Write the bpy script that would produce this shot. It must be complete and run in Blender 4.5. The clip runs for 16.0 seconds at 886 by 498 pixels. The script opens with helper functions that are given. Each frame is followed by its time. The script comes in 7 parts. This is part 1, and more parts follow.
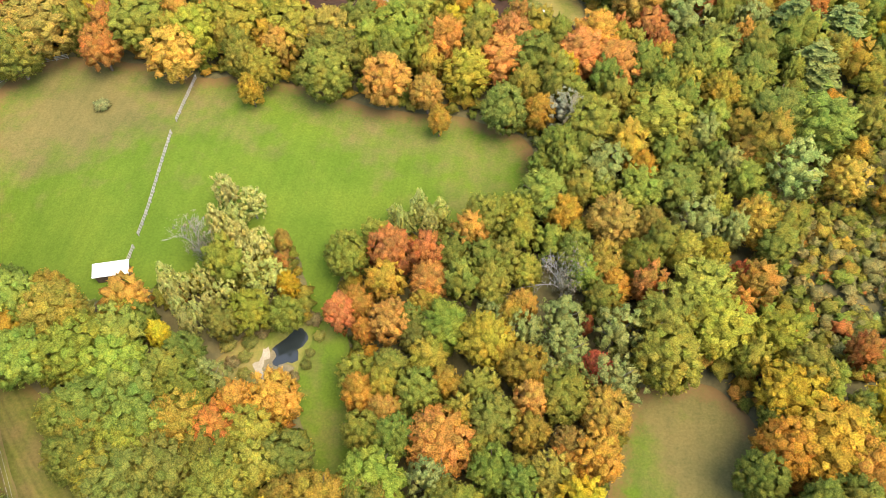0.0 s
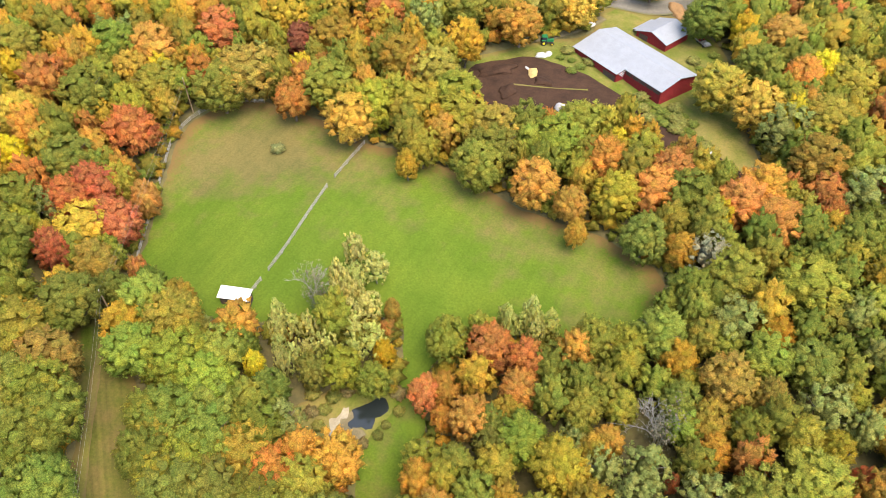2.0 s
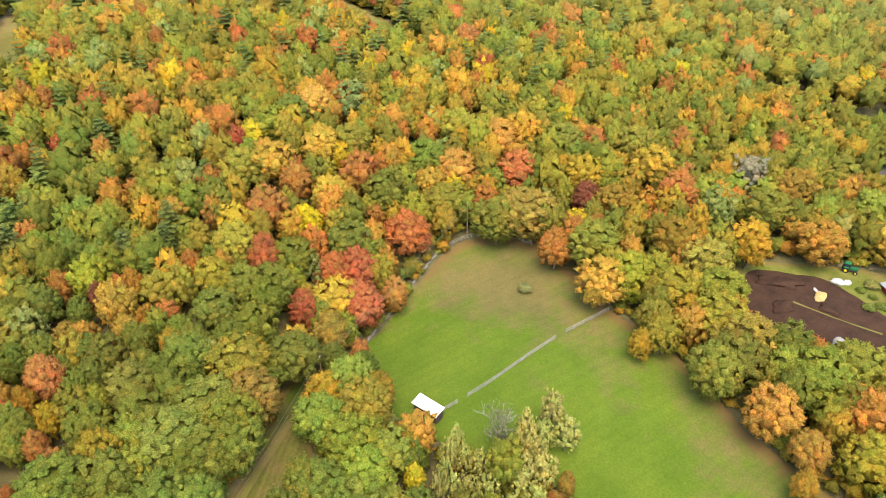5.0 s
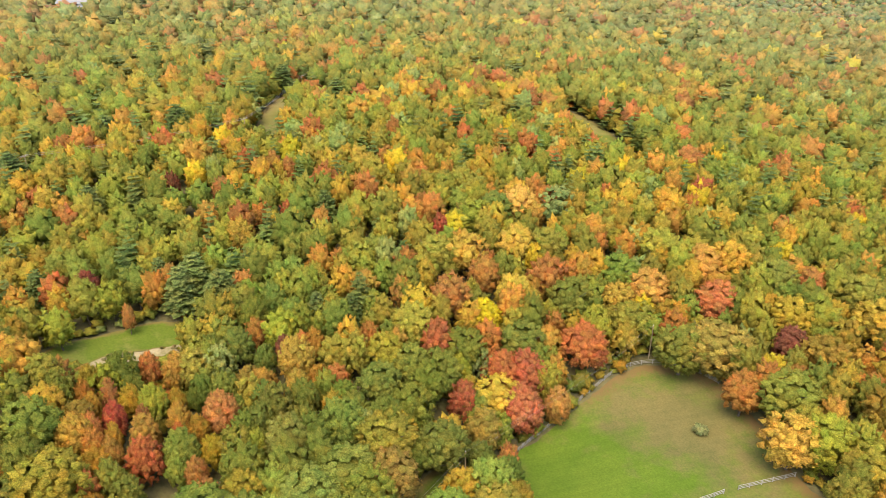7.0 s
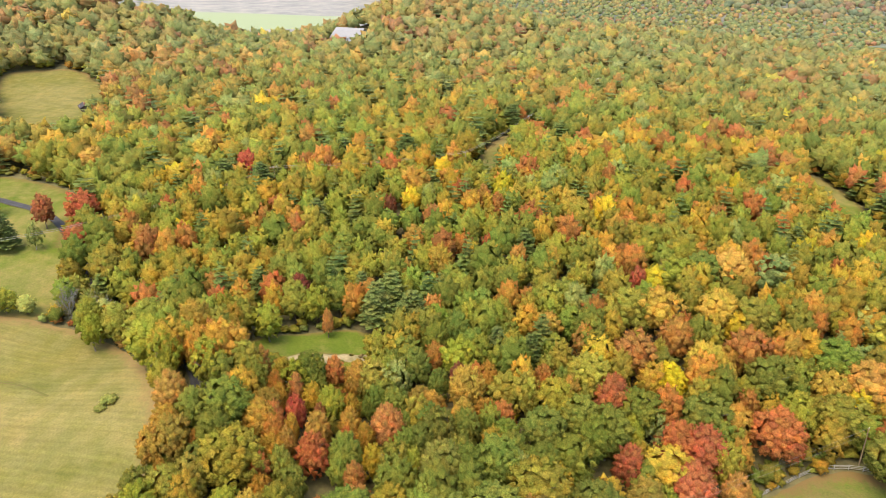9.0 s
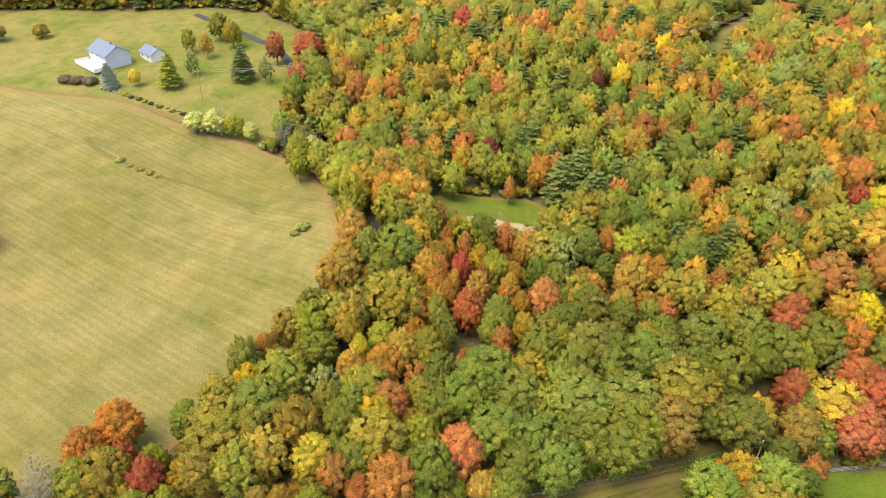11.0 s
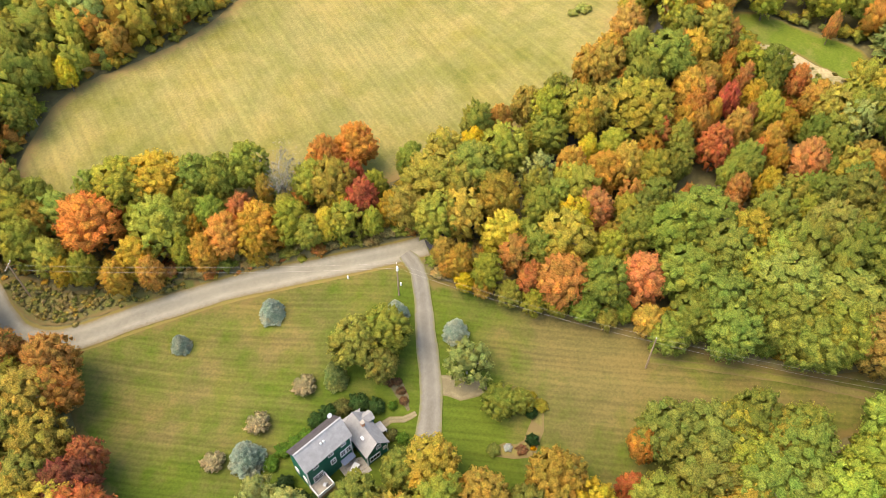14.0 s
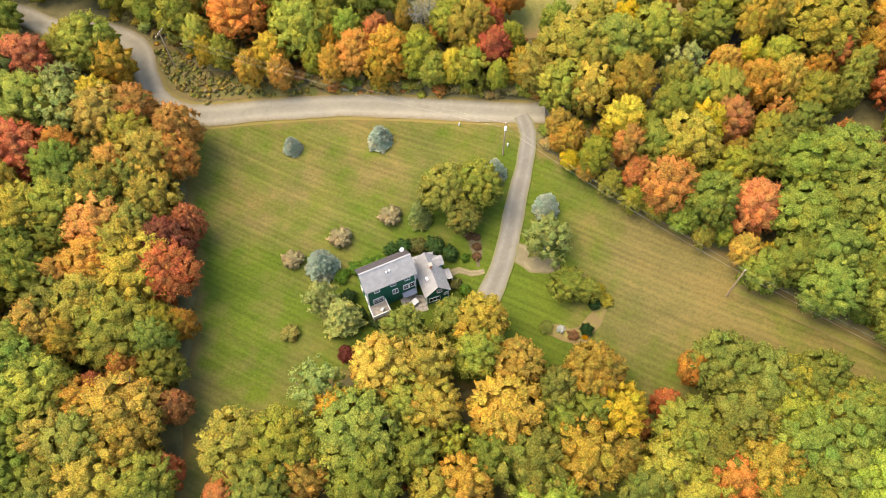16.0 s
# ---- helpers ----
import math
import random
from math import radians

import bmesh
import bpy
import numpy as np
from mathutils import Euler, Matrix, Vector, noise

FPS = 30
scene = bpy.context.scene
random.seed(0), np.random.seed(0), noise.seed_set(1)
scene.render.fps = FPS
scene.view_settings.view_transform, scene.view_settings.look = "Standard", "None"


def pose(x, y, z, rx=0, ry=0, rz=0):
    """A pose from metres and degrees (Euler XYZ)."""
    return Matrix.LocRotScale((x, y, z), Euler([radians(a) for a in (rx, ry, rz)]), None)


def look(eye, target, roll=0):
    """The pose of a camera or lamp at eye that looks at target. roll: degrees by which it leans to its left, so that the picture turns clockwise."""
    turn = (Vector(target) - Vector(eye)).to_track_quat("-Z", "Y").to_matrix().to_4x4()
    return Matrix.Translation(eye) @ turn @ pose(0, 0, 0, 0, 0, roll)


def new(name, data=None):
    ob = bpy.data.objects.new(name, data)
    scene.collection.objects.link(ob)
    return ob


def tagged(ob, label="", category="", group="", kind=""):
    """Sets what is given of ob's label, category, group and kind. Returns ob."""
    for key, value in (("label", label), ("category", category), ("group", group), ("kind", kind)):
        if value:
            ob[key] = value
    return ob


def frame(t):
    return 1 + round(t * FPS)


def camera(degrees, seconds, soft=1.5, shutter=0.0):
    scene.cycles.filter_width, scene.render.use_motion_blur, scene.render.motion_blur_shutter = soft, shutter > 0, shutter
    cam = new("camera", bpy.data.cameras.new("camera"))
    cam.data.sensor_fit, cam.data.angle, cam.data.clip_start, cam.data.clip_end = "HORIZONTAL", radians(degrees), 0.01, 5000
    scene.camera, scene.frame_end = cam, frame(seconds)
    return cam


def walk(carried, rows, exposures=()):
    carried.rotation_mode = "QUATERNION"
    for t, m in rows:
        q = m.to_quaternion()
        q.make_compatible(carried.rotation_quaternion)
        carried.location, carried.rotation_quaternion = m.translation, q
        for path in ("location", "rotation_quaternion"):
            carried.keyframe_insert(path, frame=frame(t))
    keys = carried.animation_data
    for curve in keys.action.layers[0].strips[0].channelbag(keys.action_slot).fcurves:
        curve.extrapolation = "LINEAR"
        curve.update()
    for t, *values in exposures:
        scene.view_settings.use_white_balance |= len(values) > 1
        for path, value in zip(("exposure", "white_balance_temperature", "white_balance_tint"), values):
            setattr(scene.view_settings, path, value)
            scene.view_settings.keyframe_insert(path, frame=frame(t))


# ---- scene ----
import colorsys
from mathutils import geometry

cam = camera(62.8, 16.0, 0.85)
METRES, EYE, TILT, LEAN, TURN = 68.0, 105.0, -54.0, 1.0, 0.0
ROWS = [
    (0.0, 0.0, 0.0, 0.0, 0.0, 0.0, -0.0),
    (0.5, 0.0307, 0.0001, 0.0032, 2.82, 1.74, -3.89),
    (1.0, 0.0593, 0.0027, 0.0052, 5.61, 3.34, -7.81),
    (1.5, 0.0851, 0.0061, 0.012, 8.39, 4.69, -11.72),
    (2.0, 0.1157, 0.0116, 0.0184, 11.38, 6.05, -15.55),
    (2.5, 0.1436, 0.0198, 0.0259, 14.43, 7.18, -19.38),
    (3.0, 0.1706, 0.029, 0.0369, 17.66, 8.02, -23.18),
    (3.5, 0.1958, 0.0388, 0.0499, 21.1, 8.58, -26.95),
    (4.0, 0.2207, 0.0508, 0.0641, 24.82, 8.81, -30.64),
    (6.5, 0.3143, 0.1252, 0.1615, 48.87, 3.54, -46.62),
    (7.0, 0.3261, 0.1411, 0.1841, 55.13, 0.92, -49.07),
    (7.5, 0.3361, 0.1586, 0.2076, 61.99, -2.29, -51.14),
    (8.0, 0.3463, 0.1785, 0.2299, 69.34, -6.89, -52.69),
    (8.5, 0.3513, 0.1955, 0.2553, 77.21, -13.2, -53.77),
    (9.0, 0.3536, 0.213, 0.2809, 85.41, -19.85, -54.31),
    (11.5, 0.3302, 0.3084, 0.3999, 123.51, -62.86, -48.78),
    (12.0, 0.3159, 0.3251, 0.4236, 129.7, -70.2, -46.33),
    (12.5, 0.3001, 0.342, 0.4457, 135.31, -76.89, -43.6),
    (13.0, 0.2811, 0.3581, 0.4668, 140.4, -83.09, -40.6),
    (13.5, 0.2603, 0.374, 0.4863, 145.01, -88.72, -37.41),
    (14.0, 0.2364, 0.3876, 0.5054, 149.2, -94.11, -34.03),
    (14.5, 0.2107, 0.3988, 0.5231, 153.08, -99.2, -30.5),
    (15.0, 0.1836, 0.4084, 0.5388, 156.67, -103.81, -26.88),
    (15.5, 0.1547, 0.4165, 0.5526, 160.02, -108.07, -23.16),
    (16.0, 0.1245, 0.4213, 0.5638, 163.18, -112.03, -19.41),
]
walk(cam, [(t, pose(0, 0, EYE, TILT, LEAN, TURN) @ pose(METRES * x, METRES * y, METRES * z, 90 + pitch, roll, yaw)) for t, x, y, z, yaw, pitch, roll in ROWS], [(0.0, 2.42, 7300, 10), (4.0, 2.2, 7300, 10), (6.0, 2.17, 7300, 10), (9.0, 2.05, 7300, 10), (12.0, 2.22, 7600, 10), (16.0, 2.48, 8000, 10)])

# ---- light: a thin bright overcast ----
SUN_ELEVATION, SUN_AZIMUTH = radians(64), radians(125)      # azimuth from +y towards +x
world = bpy.data.worlds.new("overcast_sky")
scene.world = world
world.use_nodes = True
wn, wl = world.node_tree.nodes, world.node_tree.links
sky = wn.new("ShaderNodeTexSky")
sky.sky_type, sky.sun_disc = "NISHITA", False
sky.sun_elevation, sky.sun_rotation = SUN_ELEVATION, SUN_AZIMUTH
sky.air_density, sky.dust_density, sky.ozone_density = 1.0, 1.5, 0.6
wl.new(sky.outputs[0], wn["Background"].inputs[0])
wn["Background"].inputs[1].default_value = 0.15
sun = new("sun", bpy.data.lights.new("sun", "SUN"))
sun.data.energy, sun.data.angle, sun.data.color = 1.15, radians(45), (1.0, 0.91, 0.77)
sun.matrix_world = look((60, 90, 150), (60 - math.sin(SUN_AZIMUTH) * math.cos(SUN_ELEVATION), 90 - math.cos(SUN_AZIMUTH) * math.cos(SUN_ELEVATION), 150 - math.sin(SUN_ELEVATION)))

# ---- materials ----


def shader(name, rough=0.85, metal=0.0):
    m = bpy.data.materials.new(name)
    m.use_nodes = True
    b = m.node_tree.nodes["Principled BSDF"]
    b.inputs["Roughness"].default_value, b.inputs["Metallic"].default_value = rough, metal
    b.inputs["Specular IOR Level"].default_value = 0.25
    return m, m.node_tree.nodes, m.node_tree.links, b


def noise_node(n, l, scale, detail=4.0, rough=0.6, vector=None):
    t = n.new("ShaderNodeTexNoise")
    t.inputs["Scale"].default_value, t.inputs["Detail"].default_value, t.inputs["Roughness"].default_value = scale, detail, rough
    if vector is None:
        vector = n.new("ShaderNodeTexCoord").outputs["Object"]
    l.new(vector, t.inputs["Vector"])
    return t.outputs["Fac"]


def ramp_node(n, l, fac, stops):
    r = n.new("ShaderNodeValToRGB")
    while len(r.color_ramp.elements) < len(stops):
        r.color_ramp.elements.new(0.5)
    for e, (p, c) in zip(r.color_ramp.elements, stops):
        e.position, e.color = p, (*c, 1)
    l.new(fac, r.inputs[0])
    return r.outputs[0]


def mix_node(n, l, fac, a, b, blend="MIX"):
    m = n.new("ShaderNodeMix")
    m.data_type, m.blend_type = "RGBA", blend
    for socket, v in ((m.inputs[0], fac), (m.inputs[6], a), (m.inputs[7], b)):
        if isinstance(v, (int, float)):
            socket.default_value = v
        elif isinstance(v, tuple):
            socket.default_value = (*v, 1)
        else:
            l.new(v, socket)
    return m.outputs[2]


def bump_node(n, l, b, height, strength=0.3, distance=0.1):
    u = n.new("ShaderNodeBump")
    u.inputs["Strength"].default_value, u.inputs["Distance"].default_value = strength, distance
    l.new(height, u.inputs["Height"])
    l.new(u.outputs[0], b.inputs["Normal"])


def math_node(n, l, op, a, b=0.0):
    m = n.new("ShaderNodeMath")
    m.operation = op
    for socket, v in ((m.inputs[0], a), (m.inputs[1], b)):
        if isinstance(v, (int, float)):
            socket.default_value = v
        else:
            l.new(v, socket)
    return m.outputs[0]


def plain(name, colour, rough=0.7, metal=0.0, scale=3.0, vary=0.25, bump=0.0):
    """A paint, wood or metal with mottling at two scales."""
    m, n, l, b = shader(name, rough, metal)
    dark = tuple(c * (1 - vary) for c in colour)
    light = tuple(min(1, c * (1 + vary * 0.6)) for c in colour)
    big = ramp_node(n, l, noise_node(n, l, scale), [(0.3, dark), (0.7, light)])
    fine = ramp_node(n, l, noise_node(n, l, scale * 9), [(0.35, (0.82, 0.82, 0.82)), (0.65, (1, 1, 1))])
    l.new(mix_node(n, l, 1.0, big, fine, "MULTIPLY"), b.inputs["Base Color"])
    if bump:
        bump_node(n, l, b, noise_node(n, l, scale * 12), bump, 0.02)
    return m


def foliage(name, from_object):
    """Leaves: the tree's own colour, varied leaf clump by leaf clump, a little light passing through."""
    m, n, l, b = shader(name, 0.8)
    b.inputs["Specular IOR Level"].default_value = 0.06
    if from_object:
        info = n.new("ShaderNodeObjectInfo")
        base, chance = info.outputs["Color"], info.outputs["Random"]
    else:
        a = n.new("ShaderNodeAttribute")
        a.attribute_name = "leaf_colour"
        base, chance = a.outputs["Color"], None
    island = n.new("ShaderNodeNewGeometry").outputs["Random Per Island"]
    hsv = n.new("ShaderNodeHueSaturation")
    l.new(base, hsv.inputs["Color"])
    l.new(math_node(n, l, "MULTIPLY_ADD", island, 0.024), hsv.inputs["Hue"])
    n[hsv.inputs["Hue"].links[0].from_node.name].inputs[2].default_value = 0.488
    l.new(math_node(n, l, "MULTIPLY_ADD", math_node(n, l, "FRACT", math_node(n, l, "MULTIPLY", island, 17.3)), 0.32), hsv.inputs["Value"])
    n[hsv.inputs["Value"].links[0].from_node.name].inputs[2].default_value = 0.86
    wide = noise_node(n, l, 0.35, 2.0)
    patch = ramp_node(n, l, wide, [(0.34, (0.78, 0.92, 0.88)), (0.52, (1.0, 1.0, 1.0)), (0.68, (1.26, 1.05, 0.9))])
    colour = mix_node(n, l, 1.0, hsv.outputs[0], patch, "MULTIPLY")
    leafy = noise_node(n, l, 5.0, 3.0, 0.75)
    tufts = noise_node(n, l, 1.5, 3.0, 0.7)
    colour = mix_node(n, l, 1.0, colour, ramp_node(n, l, tufts, [(0.36, (0.74, 0.78, 0.76)), (0.52, (1.02, 1.02, 1.02)), (0.66, (1.16, 1.12, 1.06))]), "MULTIPLY")
    colour = mix_node(n, l, 1.0, colour, ramp_node(n, l, leafy, [(0.36, (0.42, 0.47, 0.42)), (0.5, (1.02, 1.02, 1.0)), (0.64, (1.56, 1.49, 1.33))]), "MULTIPLY")
    l.new(colour, b.inputs["Base Color"])
    bump_node(n, l, b, leafy, 0.9, 0.5)
    t = n.new("ShaderNodeBsdfTranslucent")
    l.new(colour, t.inputs["Color"])
    s = n.new("ShaderNodeMixShader")
    s.inputs[0].default_value = 0.26
    l.new(b.outputs[0], s.inputs[1]), l.new(t.outputs[0], s.inputs[2])
    l.new(s.outputs[0], n["Material Output"].inputs["Surface"])
    return m


LEAVES = foliage("leaves", True)
WOODS = foliage("woodland_leaves", False)
BARK = plain("bark", (0.13, 0.10, 0.075), 0.9, scale=6, vary=0.4, bump=0.4)
PALE_BARK = plain("pale_bark", (0.26, 0.24, 0.205), 0.9, scale=6, vary=0.3, bump=0.3)


def grass(name, green, straw, litter, stripe=0.0, angle=0.0, width=1.6, dry=0.5):
    """Turf: green and straw in drifts, tufts, mowing or raking lines, leaf litter by the 'edge' attribute."""
    m, n, l, b = shader(name, 0.95)
    b.inputs["Specular IOR Level"].default_value = 0.04
    co = n.new("ShaderNodeTexCoord").outputs["Object"]
    drift = noise_node(n, l, 0.035, 5.0, 0.62, co)
    mid = noise_node(n, l, 0.22, 4.0, 0.6, co)
    tuft = noise_node(n, l, 2.2, 5.0, 0.7, co)
    a = n.new("ShaderNodeAttribute")
    a.attribute_name = "edge"
    sep = n.new("ShaderNodeSeparateColor")
    l.new(a.outputs["Color"], sep.inputs[0])
    dryness = math_node(n, l, "ADD", math_node(n, l, "ADD", drift, math_node(n, l, "MULTIPLY", math_node(n, l, "SUBTRACT", mid, 0.5), 0.8)), math_node(n, l, "SUBTRACT", sep.outputs[1], 0.5))
    f = n.new("ShaderNodeMapRange")
    f.inputs["From Min"].default_value, f.inputs["From Max"].default_value = dry - 0.16, dry + 0.2
    l.new(dryness, f.inputs["Value"])
    colour = mix_node(n, l, f.outputs[0], green, straw)
    shade = ramp_node(n, l, tuft, [(0.3, (0.72, 0.75, 0.7)), (0.7, (1.12, 1.1, 1.05))])
    colour = mix_node(n, l, 1.0, colour, shade, "MULTIPLY")
    worn = noise_node(n, l, 0.09, 5.0, 0.65, co)
    colour = mix_node(n, l, 1.0, colour, ramp_node(n, l, worn, [(0.36, (0.84, 0.9, 0.86)), (0.5, (1.0, 1.0, 1.0)), (0.64, (1.13, 1.06, 1.06))]), "MULTIPLY")
    if stripe:
        mp = n.new("ShaderNodeMapping")
        mp.inputs["Rotation"].default_value[2] = radians(angle)
        l.new(co, mp.inputs["Vector"])
        st = n.new("ShaderNodeMapping")
        st.inputs["Scale"].default_value = (1 / width, 0.03, 0.03)
        l.new(mp.outputs[0], st.inputs["Vector"])
        lines = noise_node(n, l, 1.0, 3.0, 0.7, st.outputs[0])
        w = n.new("ShaderNodeTexWave")
        w.inputs["Scale"].default_value, w.inputs["Distortion"].default_value = 0.314 / width, 1.6
        l.new(mp.outputs[0], w.inputs["Vector"])
        both = math_node(n, l, "ADD", math_node(n, l, "MULTIPLY", lines, 0.86), math_node(n, l, "MULTIPLY", w.outputs["Fac"], 0.14))
        band = ramp_node(n, l, both, [(0.3, (1 - stripe, 1 - stripe, 1 - stripe)), (0.7, (1 + stripe * 0.6, 1 + stripe * 0.55, 1 + stripe * 0.3))])
        colour = mix_node(n, l, 1.0, colour, band, "MULTIPLY")
    leaf = math_node(n, l, "MULTIPLY_ADD", math_node(n, l, "SUBTRACT", noise_node(n, l, 0.6, 6.0, 0.75, co), 0.5), 1.6)
    n[leaf.node.name].inputs[2].default_value = 0.0
    cover = n.new("ShaderNodeMapRange")
    cover.inputs["From Min"].default_value, cover.inputs["From Max"].default_value = 0.35, 0.85
    l.new(math_node(n, l, "ADD", sep.outputs[0], leaf), cover.inputs["Value"])
    colour = mix_node(n, l, math_node(n, l, "MULTIPLY", cover.outputs[0], 0.8), colour, litter)
    l.new(colour, b.inputs["Base Color"])
    bump_node(n, l, b, tuft, 0.5, 0.15)
    return m


PADDOCK = grass("paddock_turf", (0.08, 0.12, 0.0155), (0.122, 0.103, 0.037), (0.14, 0.08, 0.034), 0.07, 12, 2.4, 0.525)
LAWN = grass("mown_lawn", (0.06, 0.084, 0.0125), (0.114, 0.092, 0.034), (0.115, 0.08, 0.03), 0.22, -39, 1.1, 0.53)
HAY = grass("hay_stubble", (0.138, 0.126, 0.034), (0.19, 0.158, 0.06), (0.185, 0.12, 0.05), 0.15, 14, 1.8, 0.47)
MEADOW = grass("rough_meadow", (0.088, 0.118, 0.017), (0.18, 0.15, 0.05), (0.14, 0.10, 0.035), 0.0, 0, 2, 0.50)


def floor_material():
    m, n, l, b = shader("forest_floor", 0.95)
    co = n.new("ShaderNodeTexCoord").outputs["Object"]
    a = ramp_node(n, l, noise_node(n, l, 0.3, 6.0, 0.7, co), [(0.3, (0.05, 0.05, 0.02)), (0.5, (0.10, 0.083, 0.034)), (0.7, (0.13, 0.125, 0.042))])
    v = n.new("ShaderNodeTexVoronoi")
    v.inputs["Scale"].default_value = 0.11
    l.new(co, v.inputs["Vector"])
    crowns = n.new("ShaderNodeSeparateColor")
    l.new(v.outputs["Color"], crowns.inputs[0])
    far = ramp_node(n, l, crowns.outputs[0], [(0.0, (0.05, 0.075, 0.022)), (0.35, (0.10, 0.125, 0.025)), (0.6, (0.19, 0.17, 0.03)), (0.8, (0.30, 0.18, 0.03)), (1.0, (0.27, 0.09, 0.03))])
    # crowns are flat colour cells; the shade between them is painted in
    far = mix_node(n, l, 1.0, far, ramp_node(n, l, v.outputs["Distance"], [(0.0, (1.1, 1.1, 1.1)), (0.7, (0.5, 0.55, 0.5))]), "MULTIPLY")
    at = n.new("ShaderNodeAttribute")
    at.attribute_name = "edge"
    sep = n.new("ShaderNodeSeparateColor")
    l.new(at.outputs["Color"], sep.inputs[0])
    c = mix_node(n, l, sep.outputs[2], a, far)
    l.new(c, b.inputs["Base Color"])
    bump_node(n, l, b, noise_node(n, l, 1.5, 6.0, 0.7, co), 0.6, 0.3)
    return m


FLOOR = floor_material()


def track_material(name, stone, worn, grit=2.5, verge=None):
    """Gravel or soil; on a strip the wheel lanes are paler and the edges run into the verge."""
    m, n, l, b = shader(name, 0.95)
    b.inputs["Specular IOR Level"].default_value = 0.1
    co = n.new("ShaderNodeTexCoord").outputs["Object"]
    blot = noise_node(n, l, 0.25, 6.0, 0.7, co)
    c = ramp_node(n, l, blot, [(0.3, worn), (0.7, stone)])
    c = mix_node(n, l, 1.0, c, ramp_node(n, l, noise_node(n, l, grit * 4, 4.0, 0.7, co), [(0.3, (0.78, 0.78, 0.78)), (0.7, (1.15, 1.15, 1.15))]), "MULTIPLY")
    c = mix_node(n, l, 1.0, c, ramp_node(n, l, noise_node(n, l, grit * 0.6, 5.0, 0.7, co), [(0.35, (0.94, 0.93, 0.92)), (0.65, (1.04, 1.04, 1.04))]), "MULTIPLY")
    if verge:
        a = n.new("ShaderNodeAttribute")
        a.attribute_name = "edge"
        sep = n.new("ShaderNodeSeparateColor")
        l.new(a.outputs["Color"], sep.inputs[0])
        lane = ramp_node(n, l, sep.outputs[0], [(0.0, (0.9, 0.9, 0.89)), (0.22, (0.93, 0.93, 0.92)), (0.5, (1.09, 1.09, 1.09)), (0.8, (0.93, 0.92, 0.91))])
        c = mix_node(n, l, 1.0, c, lane, "MULTIPLY")
        rim = n.new("ShaderNodeMapRange")
        rim.inputs["From Min"].default_value, rim.inputs["From Max"].default_value = 1.0, 1.3
        l.new(math_node(n, l, "ADD", sep.outputs[0], math_node(n, l, "MULTIPLY", noise_node(n, l, 1.3, 4.0, 0.7, co), 0.55)), rim.inputs["Value"])
        c = mix_node(n, l, rim.outputs[0], c, verge)
    l.new(c, b.inputs["Base Color"])
    bump_node(n, l, b, noise_node(n, l, grit * 5, 4.0, 0.7, co), 0.5, 0.06)
    return m


GRAVEL = track_material("pale_gravel", (0.198, 0.18, 0.14), (0.16, 0.145, 0.112), 2.5, (0.135, 0.105, 0.055))
DRIVE = track_material("grey_drive", (0.16, 0.147, 0.122), (0.122, 0.112, 0.092), 2.5, (0.12, 0.115, 0.045))
ASPHALT = track_material("dark_asphalt", (0.065, 0.064, 0.066), (0.045, 0.044, 0.046), 2.5, (0.10, 0.085, 0.035))
MANURE = track_material("dark_soil", (0.058, 0.031, 0.019), (0.026, 0.015, 0.010), 0.7)
DIRT = track_material("trodden_dirt", (0.18, 0.15, 0.09), (0.125, 0.105, 0.06), 1.2, (0.11, 0.10, 0.035))
BRUSHY = grass("rough_verge_weeds", (0.085, 0.088, 0.025), (0.13, 0.1, 0.042), (0.12, 0.08, 0.035), 0.0, 0, 2, 0.47)
RUBBLE = track_material("tan_rubble", (0.36, 0.28, 0.17), (0.15, 0.135, 0.05), 0.5)
SAND = track_material("pale_silt", (0.32, 0.285, 0.22), (0.24, 0.2, 0.13), 1.0)
WATER, _n, _l, _b = shader("pond_water", 0.06)
_b.inputs["Base Color"].default_value = (0.012, 0.016, 0.016, 1)
_b.inputs["Specular IOR Level"].default_value = 0.5
bump_node(_n, _l, _b, noise_node(_n, _l, 2.0), 0.05, 0.02)

# ---- the lie of the land ----
KNOLLS = [(-32, 58, 28, -10.32), (-3, -5, 35, -2.41), (-80, 100, 35, -1.17), (-30, -25, 30, -2.55),
    (-120, -30, 45, -13.46), (-95, 45, 40, -3.27), (-60, 20, 30, -3.44), (0, 180, 45, -3.26),
    (-150, 20, 50, -1.79), (30, 60, 50, -14.17), (-75, 30, 25, 2.24), (-150, 120, 60, -0.2),
    (-60, 130, 30, -3.66), (30, -60, 50, -4.23), (-61, 88, 18, 1.54), (-92, 80, 18, -10.48),
    (-100, 122, 22, -6.04), (4, -44, 24, -5.67), (-38, -22, 14, 2.0), (-118, -28, 25, 14.21)]
HILLS = [(-240, 60, 90, 5.22), (-400, -150, 150, 0.44), (-560, -230, 150, -3.64), (-650, 100, 200, 7.37),
    (-640, 320, 200, -3.64), (-560, -290, 110, 31.22), (-532, -203, 45, 8.0), (-566, -85, 50, -17.39),
    (-576, 40, 45, 15.82), (-13, -3, 9, -1.32)]
BASE, FALL_X, FALL_Y = 2.254, -6.416, -2.298


def smooth(a, b, v):
    s = np.clip((v - a) / (b - a), 0, 1)
    return s * s * (3 - 2 * s)


